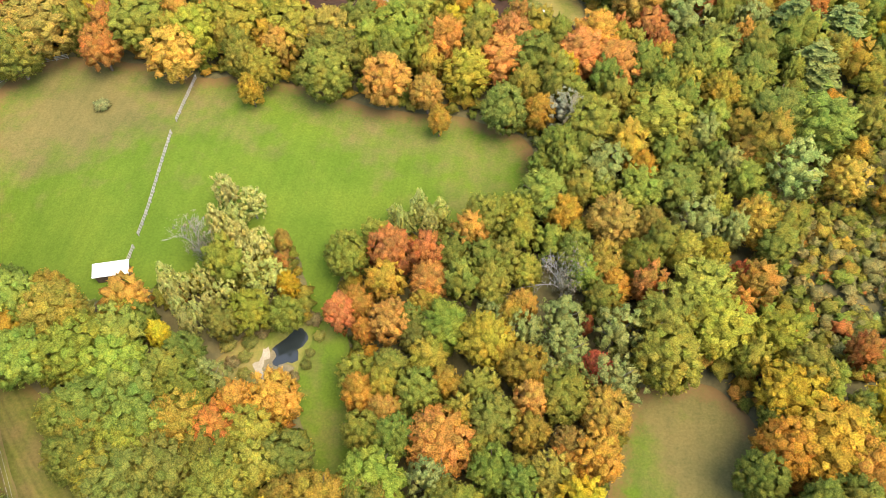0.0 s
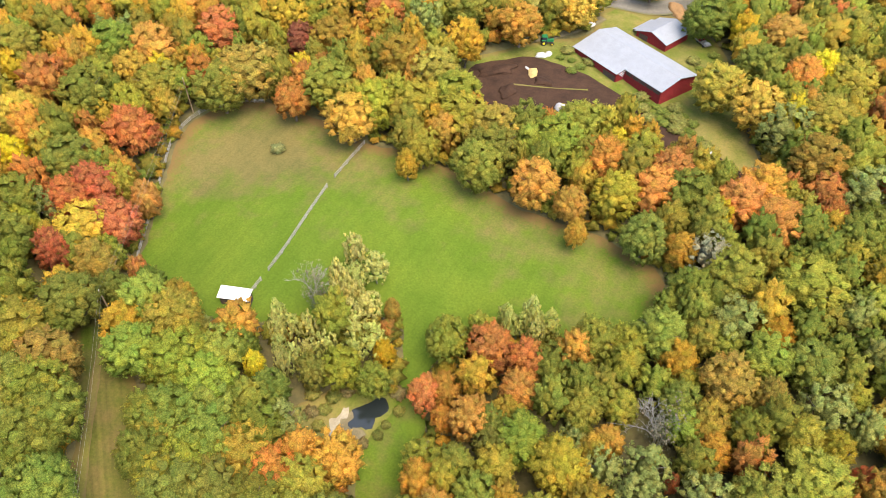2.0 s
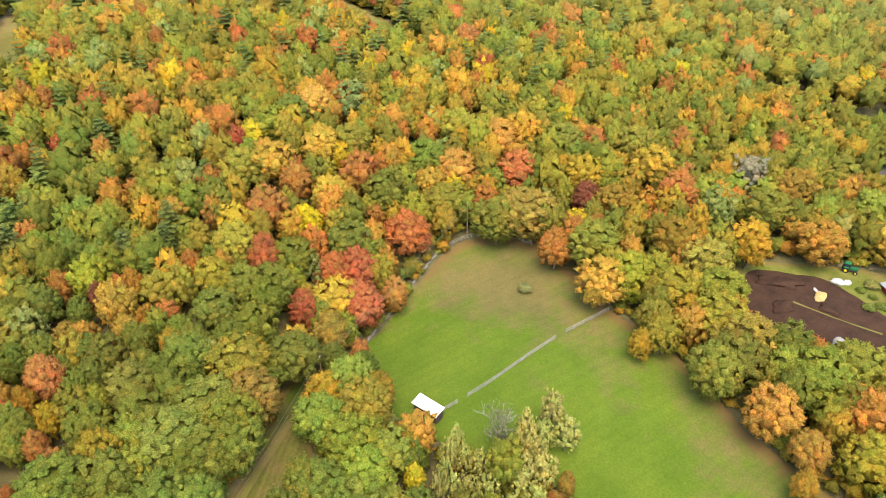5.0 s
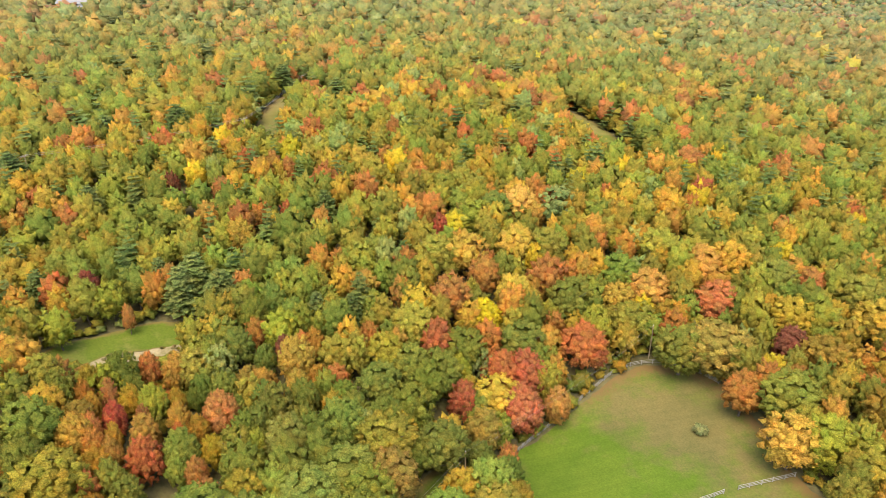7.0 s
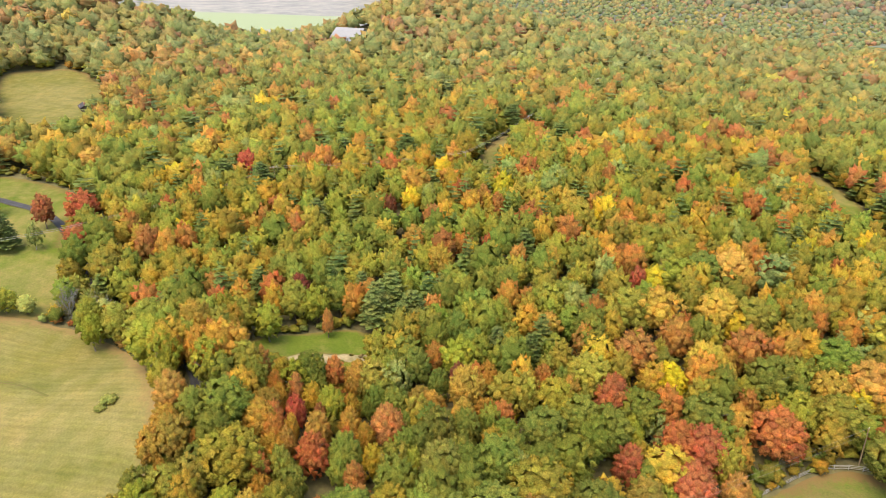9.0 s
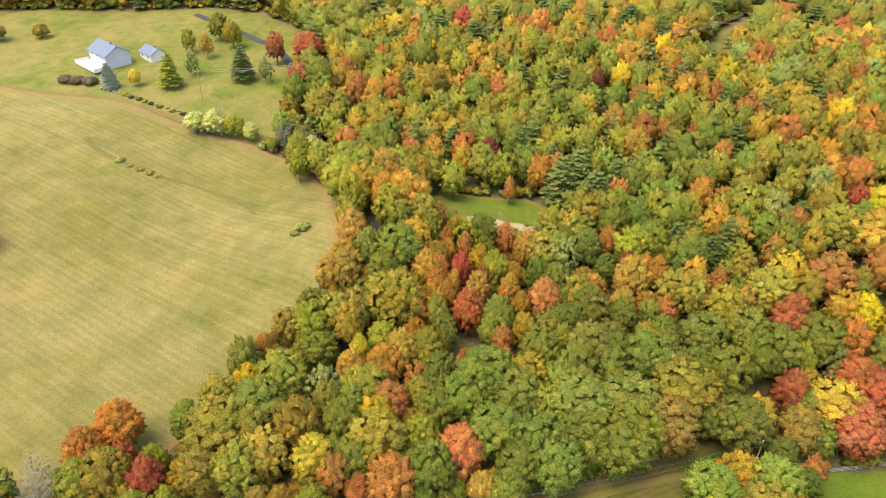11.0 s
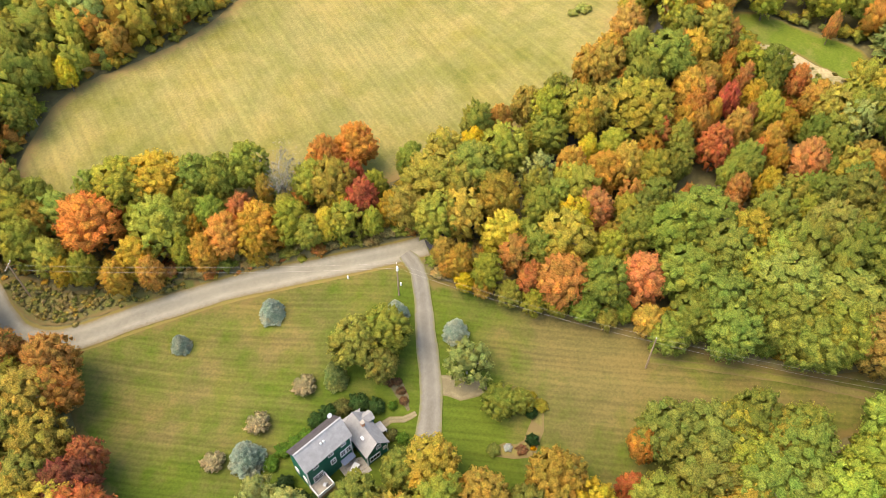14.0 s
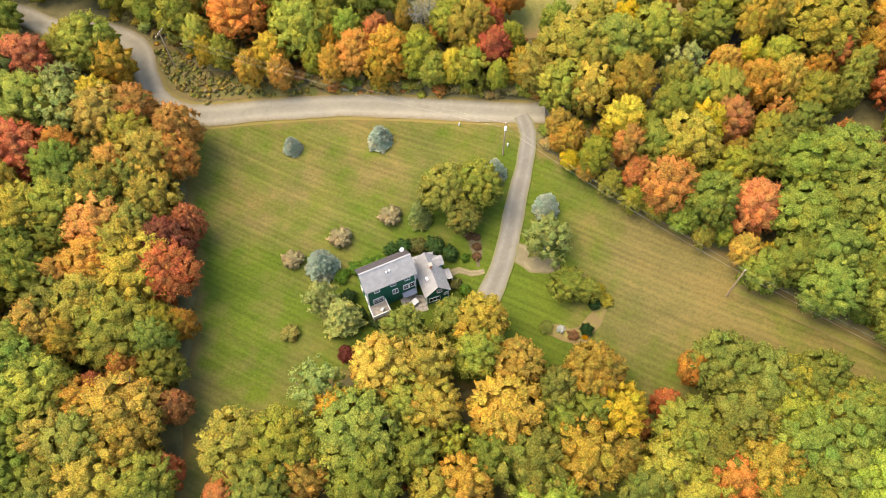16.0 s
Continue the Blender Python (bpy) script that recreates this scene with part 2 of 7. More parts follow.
def ground(x, y):
    """The height of the land; arrays or numbers."""
    x, y = np.asarray(x, float), np.asarray(y, float)
    z = BASE + FALL_X * x / 100 + FALL_Y * y / 100
    for cx, cy, r, h in KNOLLS + HILLS:
        z = z + h * np.exp(-((x - cx) ** 2 + (y - cy) ** 2) / (2 * r * r))
    r = np.hypot(x + 20, y - 50)
    away = smooth(560, 690, r)
    side = smooth(-250, 350, y)
    valley = -85 + 170 * smooth(2700, 4300, r) * (0.75 + 0.25 * np.sin(x / 510 + 1) * np.cos(y / 430)) + 10 * np.sin(x / 290) * np.sin(y / 330 + 1) + 95 * side * smooth(1250, 2300, r) * (0.8 + 0.3 * np.sin(x / 330 + y / 410))
    return (1 - away) * z + away * valley


def gz(x, y):
    return float(ground(x, y))


def mesh_object(name, verts, faces, material, smooth_faces=True, attribute=None):
    me = bpy.data.meshes.new(name)
    me.from_pydata([tuple(v) for v in verts], [], [tuple(f) for f in faces])
    if attribute is not None:
        key, values = attribute
        at = me.attributes.new(key, "FLOAT_COLOR", "POINT")
        at.data.foreach_set("color", np.asarray(values, np.float32).ravel())
    if smooth_faces:
        me.shade_smooth()
    me.materials.append(material)
    return new(name, me)


def inside(poly, x, y):
    """Which of the points lie in the polygon."""
    x, y = np.asarray(x, float), np.asarray(y, float)
    hit = np.zeros(x.shape, bool)
    px, py = np.array(poly).T
    for i in range(len(px)):
        x0, y0, x1, y1 = px[i - 1], py[i - 1], px[i], py[i]
        if y0 != y1:
            hit ^= ((y0 > y) != (y1 > y)) & (x < (x1 - x0) * (y - y0) / (y1 - y0) + x0)
    return hit


def from_edge(poly, x, y):
    """The distance of the points from the polygon's outline."""
    x, y = np.asarray(x, float), np.asarray(y, float)
    best = np.full(x.shape, 1e9)
    p = np.array(poly)
    for i in range(len(p)):
        a, d = p[i - 1], p[i] - p[i - 1]
        s = np.clip(((x - a[0]) * d[0] + (y - a[1]) * d[1]) / max(d @ d, 1e-9), 0, 1)
        best = np.minimum(best, np.hypot(x - a[0] - s * d[0], y - a[1] - s * d[1]))
    return best


def rounded(points, closed=True, step=2.0):
    """A smooth line through the points."""
    p = [Vector((*q, 0)) for q in points]
    out, count = [], len(p)
    for i in range(count if closed else count - 1):
        a, b, c, d = (p[(i + k) % count] if closed else p[min(max(i + k, 0), count - 1)] for k in (-1, 0, 1, 2))
        parts = max(2, int((c - b).length / step))
        for j in range(parts):
            t = j / parts
            v = 0.5 * (2 * b + (c - a) * t + (2 * a - 5 * b + 4 * c - d) * t * t + (3 * b - a - 3 * c + d) * t ** 3)
            out.append((v.x, v.y))
    if not closed:
        out.append(tuple(p[-1][:2]))
    return out


def patch(name, outline, material, lift, label, grid=3.0, litter=4.0, dry=(), ragged=0.5, litter_from=None):
    """A sheet of ground cover that follows the land."""
    rng = np.random.default_rng(len(name) * 7 + len(outline))
    edge = rounded(outline)
    edge = [(x + ragged * rng.normal() * 0.4, y + ragged * rng.normal() * 0.4) for x, y in edge]
    px, py = np.array(edge).T
    gx, gy = np.meshgrid(np.arange(px.min(), px.max(), grid), np.arange(py.min(), py.max(), grid))
    gx, gy = gx.ravel() + rng.uniform(-0.2, 0.2, gx.size) * grid, gy.ravel() + rng.uniform(-0.2, 0.2, gy.size) * grid
    keep = inside(edge, gx, gy)
    keep[keep] &= from_edge(edge, gx[keep], gy[keep]) > grid * 0.45
    pts = [Vector(q) for q in edge] + [Vector(q) for q in zip(gx[keep], gy[keep])]
    n = len(edge)
    vs, _, fs, *_ = geometry.delaunay_2d_cdt(pts, [(i, (i + 1) % n) for i in range(n)], [], 1, 1e-4)
    x, y = np.array([v.x for v in vs]), np.array([v.y for v in vs])
    z = ground(x, y) + lift
    d = from_edge(edge, x, y)
    col = np.zeros((len(x), 4))
    col[:, 0] = np.clip(1 - d / max(litter, 0.01), 0, 1)
    if litter_from is not None:
        col[:, 0] *= smooth(litter_from, litter_from + 14, y)
    col[:, 1] = 0.5
    for cx, cy, r, k in dry:
        col[:, 1] += k * np.exp(-((x - cx) ** 2 + (y - cy) ** 2) / (2 * r * r))
    col[:, 3] = 1
    ob = mesh_object(name, np.c_[x, y, z], fs, material, True, ("edge", col))
    return tagged(ob, label, name.replace("_", " "), kind="structure")


def strip(name, line, width, material, lift, label, ends=None):
    """A road or a track along a line, a little crowned."""
    mid = rounded(line, False, 1.5)
    verts, faces, rim = [], [], []
    across = (-1, -0.75, -0.5, -0.25, 0, 0.25, 0.5, 0.75, 1)
    for i, (x, y) in enumerate(mid):
        a, b = mid[max(i - 1, 0)], mid[min(i + 1, len(mid) - 1)]
        d = Vector((b[0] - a[0], b[1] - a[1])).normalized()
        t = i / (len(mid) - 1)
        w = (width if ends is None else width * (1 - t) + ends * t) / 2
        wob = 0.05 * math.sin(i * 1.7) + 0.06 * math.sin(i * 0.6 + 1)
        for k in across:
            q = k * (w + wob * abs(k))
            vx, vy = x - d.y * q, y + d.x * q
            verts.append((vx, vy, gz(vx, vy) + lift + 0.06 * (1 - k * k)))
            rim.append((abs(k), 0.5, 0, 1))
    for i in range(len(mid) - 1):
        for k in range(8):
            a = i * 9 + k
            faces.append((a, a + 9, a + 10, a + 1))
    ob = mesh_object(name, verts, faces, material, True, ("edge", rim))
    return tagged(ob, label, name.split("_")[0], kind="structure")


# outlines of what is open, in plan
PADDOCK_LINE = [(-100.5, 123.4), (-101.2, 114.5), (-98.3, 104.7), (-95, 94.5), (-92.5, 86), (-90.2, 79.5), (-80, 74), (-66, 71), (-52, 76), (-44, 80), (-37, 84), (-31, 84), (-28.5, 76), (-26.5, 69), (-28.6, 62), (-29, 55), (-25, 46), (-25, 38), (-18, 38), (-17.5, 48.1), (-18.8, 58.9), (-20.4, 68), (-23, 76), (-20, 86), (-8, 90), (6, 93), (14, 98), (18, 106), (16, 113.5), (10.2, 116), (2.3, 118.6), (-6.6, 119.4), (-16, 120.3), (-25.5, 123.4), (-35.8, 126.8), (-48.7, 128.4), (-57.9, 128), (-68.8, 131.9), (-80.2, 133.1), (-88.6, 134), (-95.3, 131)]
LAWN_LINE = [(14.6, -54.5), (20.2, -43.7), (23.4, -25.7), (27.5, -13.3), (32.2, -2.5), (37.1, 10.9), (42, 26), (34, 30), (27, 14), (18, 8), (8, 4), (-2, 6), (-12, 16), (-24, 36), (-32, 40), (-45, 44), (-58, 48), (-70, 52), (-78, 60), (-84, 64), (-90, 62), (-82, 50), (-72.8, 40), (-70.2, 35.4), (-66, 26.8), (-62, 16.8), (-56.8, 8), (-51.8, -3), (-45.6, -13), (-42, -18.4), (-40, -24), (-36.6, -28.6), (-30.5, -33), (-21.3, -39.2), (-11.7, -45), (1.5, -51)]
HAY_LINE = [(4, -91.3), (-3.2, -100.7), (-16.6, -108.8), (-34.7, -106.5), (-48.1, -105.8), (-70, -110.5), (-87.4, -111.3), (-93.7, -119.8), (-101.2, -138.6), (-113.7, -162.1), (-126, -185), (-155, -188), (-159, -153.8), (-162, -129.8), (-156, -100), (-155, -78), (-146, -56), (-126, -38), (-106, -30), (-88, -30), (-72, -35), (-57, -39.5), (-46, -44), (-36, -53), (-21, -65), (-7, -75)]
YARD_LINE = [(-156, -87), (-156, -76), (-164, -73), (-180, -77), (-200, -88), (-222, -90), (-240, -108), (-250, -140), (-235, -180), (-215, -235), (-170, -250), (-125, -215), (-124, -187), (-155, -189.5), (-158, -156), (-162, -130), (-158, -106)]
GLADE_LINE = [(-140.7, -18.5), (-147.5, -14), (-150, -4.9), (-152, 4), (-151, 11), (-149, 18), (-144, 18.5), (-140.6, 13.3), (-140.8, 7.5), (-140.5, -0.6), (-136.8, -8.2), (-134.8, -13.2)]
RUBBLE_LINE = [(-136.4, -8.5), (-139.6, -4.7), (-140.6, 1.0), (-141.0, 6.6), (-141.4, 13.1), (-138.2, 14.5), (-136.2, 8), (-135.8, 0.2), (-133.4, -8.0)]
VERGE_LINE = [(16.6, -75), (16.6, -67.8), (15.2, -62.8), (10.6, -59.8), (4.0, -57.4), (-3.5, -53.9), (-10.8, -50.6), (-9.0, -54.6), (-2.4, -58.8), (4.3, -63.3), (9.2, -66.9), (12.4, -73.2)]
MEADOW_LINE = [(-339, -178), (-384.8, -197.2), (-400.2, -186.2), (-403.3, -159.5), (-359.7, -129.8), (-299.5, -119.2), (-280, -126), (-290, -150)]
CLEARING_LINE = [(-260.7, 186.6), (-253.4, 195.0), (-227.1, 194.3), (-196.3, 188.0), (-189.0, 178.9), (-200.0, 172.6), (-217.8, 172.6), (-240.5, 178.2)]
EAST_FIELD_LINE = [(32, 55.1), (38, 57), (46, 56.5), (52, 48.3), (51, 34), (42, 24), (28, 24), (25, 36.7)]
BARNYARD_LINE = [(-46, 166), (-38, 176), (-28, 186), (-16, 196), (-14, 212), (-2, 214), (12, 214), (24, 196), (28, 172), (36, 146), (28, 140), (13, 149), (0, 152), (-15, 148), (-29, 143), (-41, 151)]
CUT_LINE = [(-235, 45), (-262, 52), (-280, 57), (-303, 71), (-332, 95), (-329, 99), (-300, 84), (-269, 68), (-237, 57)]
ROAD = [(52, -104), (40, -95), (33, -87), (24, -82), (19, -76), (19.5, -70), (19.2, -64), (16.4, -59.5), (11.3, -56.6), (0.7, -53.2), (-12.7, -47.1), (-22.2, -40.8), (-31.2, -34), (-39, -28.4), (-46, -24.5), (-55, -22), (-64.4, -21), (-80, -21), (-100, -23), (-121.3, -25.6), (-140, -38), (-165, -62), (-208.8, -93.4), (-225, -118), (-240, -150)]
DRIVEWAY = [(-41.8, -26), (-41.1, -22), (-37.7, -16.9), (-33.5, -11.8), (-30.3, -7.7), (-27, -3.6), (-23.9, -0.6), (-20, 2.6), (-16, 6)]
POWER_LINE = [(14, -69), (-35, -20.4), (-56.3, 20.4), (-84, 64), (-102.5, 123.5)]
SCRUB_LINE = [(58, 62), (56, 78), (64, 95), (70, 112), (82, 128), (100, 125), (110, 90), (100, 60), (80, 52)]
OPEN = [PADDOCK_LINE, LAWN_LINE, HAY_LINE, YARD_LINE, GLADE_LINE, MEADOW_LINE, CLEARING_LINE, EAST_FIELD_LINE, BARNYARD_LINE, CUT_LINE, RUBBLE_LINE, VERGE_LINE]
POND_LINE = [(-32.8, 66.3), (-31.5, 67.1), (-30.7, 68.7), (-29.0, 69.0), (-27.8, 67.9), (-28.3, 66.1), (-29.4, 65.0), (-29.3, 63.6), (-30.2, 62.3), (-32.0, 62.0), (-32.8, 61.2), (-33.8, 62.1), (-33.3, 63.4), (-33.8, 64.7)]


def build_ground():
    n = 230
    s = np.sinh(np.linspace(-1, 1, n) * 5.4) * 43
    gx, gy = np.meshgrid(s - 30, s + 50)
    x, y = gx.ravel(), gy.ravel()
    z = ground(x, y)
    hollow = smooth(1.5, -1.5, from_edge(POND_LINE, x, y) * np.where(inside(POND_LINE, x, y), -1, 1))
    z = z - 0.9 * hollow
    r = np.hypot(x + 20, y - 50)
    col = np.zeros((len(x), 4))
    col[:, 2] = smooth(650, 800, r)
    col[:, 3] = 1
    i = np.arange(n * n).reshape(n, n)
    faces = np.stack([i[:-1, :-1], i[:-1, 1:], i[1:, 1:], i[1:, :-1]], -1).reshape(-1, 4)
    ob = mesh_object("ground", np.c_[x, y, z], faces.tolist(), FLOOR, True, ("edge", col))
    tagged(ob, "rolling woodland ground with leaf litter and far hills", "ground", kind="structure")


def far_hills():
    """The distance: farmed valley and wooded hills, kilometres off, with haze painted into their colours."""
    m, n, l, b = shader("far_hills", 1.0)
    co = n.new("ShaderNodeTexCoord").outputs["Object"]
    at = n.new("ShaderNodeAttribute")
    at.attribute_name = "edge"
    sep = n.new("ShaderNodeSeparateColor")
    l.new(at.outputs["Color"], sep.inputs[0])
    # woods blued and vale paled here: the haze sits in the base colour
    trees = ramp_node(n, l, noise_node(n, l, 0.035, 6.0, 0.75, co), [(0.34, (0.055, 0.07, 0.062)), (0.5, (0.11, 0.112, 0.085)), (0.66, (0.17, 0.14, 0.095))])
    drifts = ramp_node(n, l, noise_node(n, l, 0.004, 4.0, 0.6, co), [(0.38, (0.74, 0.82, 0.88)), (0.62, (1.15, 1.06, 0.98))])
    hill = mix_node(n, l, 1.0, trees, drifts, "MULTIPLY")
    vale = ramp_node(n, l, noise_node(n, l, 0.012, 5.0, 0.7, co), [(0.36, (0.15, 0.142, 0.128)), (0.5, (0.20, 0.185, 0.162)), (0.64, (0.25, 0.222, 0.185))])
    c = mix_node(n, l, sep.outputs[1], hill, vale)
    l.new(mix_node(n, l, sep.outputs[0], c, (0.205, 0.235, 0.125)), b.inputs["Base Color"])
    az, r = np.meshgrid(np.radians(np.linspace(28, 132, 220)), np.geomspace(1700, 4700, 100))
    x, y = (24 - r * np.sin(az)).ravel(), (24 + r * np.cos(az)).ravel()
    az, r = np.degrees(az).ravel(), r.ravel()
    fields = np.sin(x / 190 + 1.3) * np.sin(y / 150 + 0.6) + 0.6 * np.sin(x / 410 + y / 320)
    vale = smooth(88, 96, az)
    col = np.zeros((len(x), 4))
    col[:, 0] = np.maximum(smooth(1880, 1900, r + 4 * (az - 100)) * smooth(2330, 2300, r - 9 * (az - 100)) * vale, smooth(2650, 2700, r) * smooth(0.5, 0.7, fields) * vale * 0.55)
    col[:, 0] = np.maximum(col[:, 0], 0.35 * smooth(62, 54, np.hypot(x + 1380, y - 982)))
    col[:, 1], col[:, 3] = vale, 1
    i = np.arange(len(x)).reshape(100, 220)
    faces = np.stack([i[:-1, :-1], i[1:, :-1], i[1:, 1:], i[:-1, 1:]], -1).reshape(-1, 4)
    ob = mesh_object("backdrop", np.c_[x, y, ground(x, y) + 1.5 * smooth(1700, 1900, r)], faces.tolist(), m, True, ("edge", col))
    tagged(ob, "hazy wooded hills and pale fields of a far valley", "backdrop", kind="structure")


build_ground()
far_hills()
patch("paddock", PADDOCK_LINE, PADDOCK, 0.12, "green paddock turf with dry tan patches", 3.0, 6.0, [(-84, 116, 18, 0.1), (-90, 110, 9, 0.2), (-80, 119, 6, 0.25), (-74, 112, 5, 0.2), (-88, 124, 7, 0.1), (-60, 108, 12, 0.06), (-30, 112, 14, -0.05), (-72, 82, 16, -0.3), (-45, 95, 18, -0.25), (-20, 100, 16, -0.1), (8, 108, 10, -0.05), (-42, 121, 9, 0.12), (-64, 124, 8, 0.14), (-12, 114, 7, 0.1), (-24, 118, 7, 0.1), (13, 110, 5, 0.12)], litter_from=94)
patch("lawn", LAWN_LINE, LAWN, 0.12, "mown green lawn with faint mowing lines", 3.0, 2.5, [(4, -30, 14, 0.25), (-48, 4, 11, 0.26), (-55, 22, 14, 0.3), (-40, 14, 8, 0.12), (20, -20, 8, -0.2), (-30, 10, 13, -0.4), (-4, -12, 12, -0.2)])
patch("hay_field", HAY_LINE, HAY, 0.12, "mown hay field of pale straw stubble", 4.0, 4.5, [(-60, -80, 30, 0.05), (-150, -170, 25, 0.1)])
patch("yard_lawn", YARD_LINE, MEADOW, 0.10, "pale green lawn of a far house", 5.0, 4.0, [(-178, -118, 22, 0.12), (-180, -205, 26, 0.22), (-215, -160, 20, 0.1)])
patch("glade", GLADE_LINE, MEADOW, 0.12, "small green glade among the trees", 2.0, 1.2, [(-145, 2, 16, -0.2)])
patch("glade_rubble", RUBBLE_LINE, RUBBLE, 0.13, "tan stony rubble at the edge of a glade", 1.2, 0.0)
patch("rough_verge", VERGE_LINE, BRUSHY, 0.14, "rough brown weeds beside the road", 1.5, 0.0)
patch("meadow", MEADOW_LINE, HAY, 0.12, "far pale meadow on the slope", 6.0, 5.0)
patch("clearing", CLEARING_LINE, MEADOW, 0.12, "narrow far clearing in the woods", 4.0, 4.0, [(-235, 184, 14, 0.15), (-205, 182, 16, -0.2)])
patch("east_field", EAST_FIELD_LINE, PADDOCK, 0.12, "small green field edged with brown", 2.5, 5.0, [(46, 36, 7, 0.4), (50, 46, 6, 0.4), (38, 52, 8, 0.15)])
patch("barnyard", BARNYARD_LINE, MEADOW, 0.10, "weedy ground round the barns", 3.0, 3.0)
patch("power_line_cut", CUT_LINE, HAY, 0.10, "tan cut under a far power line", 4.0, 3.0)
strip("road_verge", ROAD[4:16], 5.8, MEADOW, 0.13, "weedy grass verge beside the road")
strip("road", ROAD[:15], 4.7, GRAVEL, 0.26, "pale gravel country road")
strip("asphalt_road", ROAD[14:], 3.2, ASPHALT, 0.25, "dark asphalt road running on through the trees")
strip("driveway", DRIVEWAY, 2.9, DRIVE, 0.3, "grey gravel driveway up to the house", 4.6)
patch("manure_yard", [(-43, 165.5), (-36, 172), (-27.4, 177.5), (-12.1, 175), (-8.2, 171.5), (2, 164), (12, 160), (24, 154), (33, 147), (31, 144), (20, 149), (8, 153), (-1, 155), (-15.4, 153), (-27.7, 148.5), (-38, 155)], MANURE, 0.2, "dark churned soil of the barnyard", 2.0, 0.0)
patch("pond", POND_LINE, WATER, 0.18, "small dark still pond", 2.0, 0.0)
patch("pond_bank", [(-44, 60), (-40, 66), (-36, 71), (-30, 73), (-25, 70.5), (-25, 65), (-27, 60), (-31, 57), (-36, 54.5), (-41, 56)], MEADOW, 0.1, "yellow-green marshy bank round the pond", 1.5, 0.0, [(-40, 59, 3, 0.3)])
patch("pond_mud", [(-35.4, 60), (-35, 63.4), (-33.6, 65.4), (-31.6, 62.6), (-29.8, 61.4), (-31, 59.2), (-33.6, 58.6)], DIRT, 0.15, "grey-brown mud at the pond edge", 1.2, 0.0)
patch("silt_bank", [(-37, 61.2), (-36.2, 62.4), (-35.4, 64.4), (-34.6, 64.8), (-34.6, 63), (-35.2, 61.4), (-35.0, 59.8), (-34.2, 58.6), (-35.6, 58.2), (-36.4, 59.4)], SAND, 0.16, "pale silty bank beside the pond", 1.2, 0.0)

# ---- trees ----
TINTS = {"olive": (0.195, 0.198, 0.032), "green": (0.172, 0.2, 0.032), "bronze": (0.321, 0.230, 0.033), "lime": (0.285, 0.262, 0.034), "silver": (0.248, 0.278, 0.077), "yellow": (0.583, 0.418, 0.026), "gold": (0.46, 0.268, 0.033),
         "orange": (0.49, 0.225, 0.042), "scarlet_orange": (0.53, 0.19, 0.042), "rust": (0.41, 0.15, 0.04), "red": (0.42, 0.12, 0.042), "maroon": (0.216, 0.066, 0.035), "fresh": (0.228, 0.26, 0.038), "pine": (0.155, 0.19, 0.05), "blue": (0.270, 0.314, 0.240), "straw_green": (0.50, 0.48, 0.13), "bare": (0.281, 0.264, 0.170)}
WORDS = {"fresh": "fresh light green", "olive": "dark olive-green", "green": "full green", "bronze": "bronze-brown", "lime": "yellow-green", "silver": "pale grey-green", "yellow": "bright yellow", "gold": "golden orange", "orange": "soft orange", "scarlet_orange": "vivid orange-red", "rust": "rust-red", "red": "red", "maroon": "dark maroon", "pine": "dark green", "blue": "silvery blue", "straw_green": "pale yellow-green", "bare": "bare grey"}


def ico(level):
    bm = bmesh.new()
    bmesh.ops.create_icosphere(bm, subdivisions=level, radius=1)
    bm.verts.ensure_lookup_table()
    v = np.array([q.co[:] for q in bm.verts])
    f = np.array([[q.index for q in p.verts] for p in bm.faces])
    bm.free()
    return v, f


ICO = {level: ico(level) for level in (1, 2)}


class Soup:
    """Collects vertices and triangles."""

    def __init__(self):
        self.v, self.f, self.n = [], [], 0

    def add(self, v, f):
        self.v.append(v), self.f.append(f + self.n)
        self.n += len(v)

    def done(self):
        return np.concatenate(self.v), np.concatenate(self.f)


def cards(rng, centres, normals, size, loose=0.5):
    """Small leaf sprays, a triangle each, facing roughly along the normals."""
    k = len(centres)
    nrm = normals + rng.normal(0, loose, (k, 3))
    nrm /= np.linalg.norm(nrm, axis=1)[:, None]
    t = np.cross(nrm, rng.normal(size=(k, 3)))
    t /= np.linalg.norm(t, axis=1)[:, None]
    b = np.cross(nrm, t)
    s = (size * rng.uniform(0.6, 1.3, k))[:, None]
    v = np.stack([centres - t * s * 0.5 - b * s * 0.3, centres + t * s * 0.5 - b * s * 0.22, centres + b * s * 0.55 + nrm * s * rng.uniform(-0.3, 0.1, (k, 1))], 1).reshape(-1, 3)
    return v, np.arange(3 * k).reshape(-1, 3)


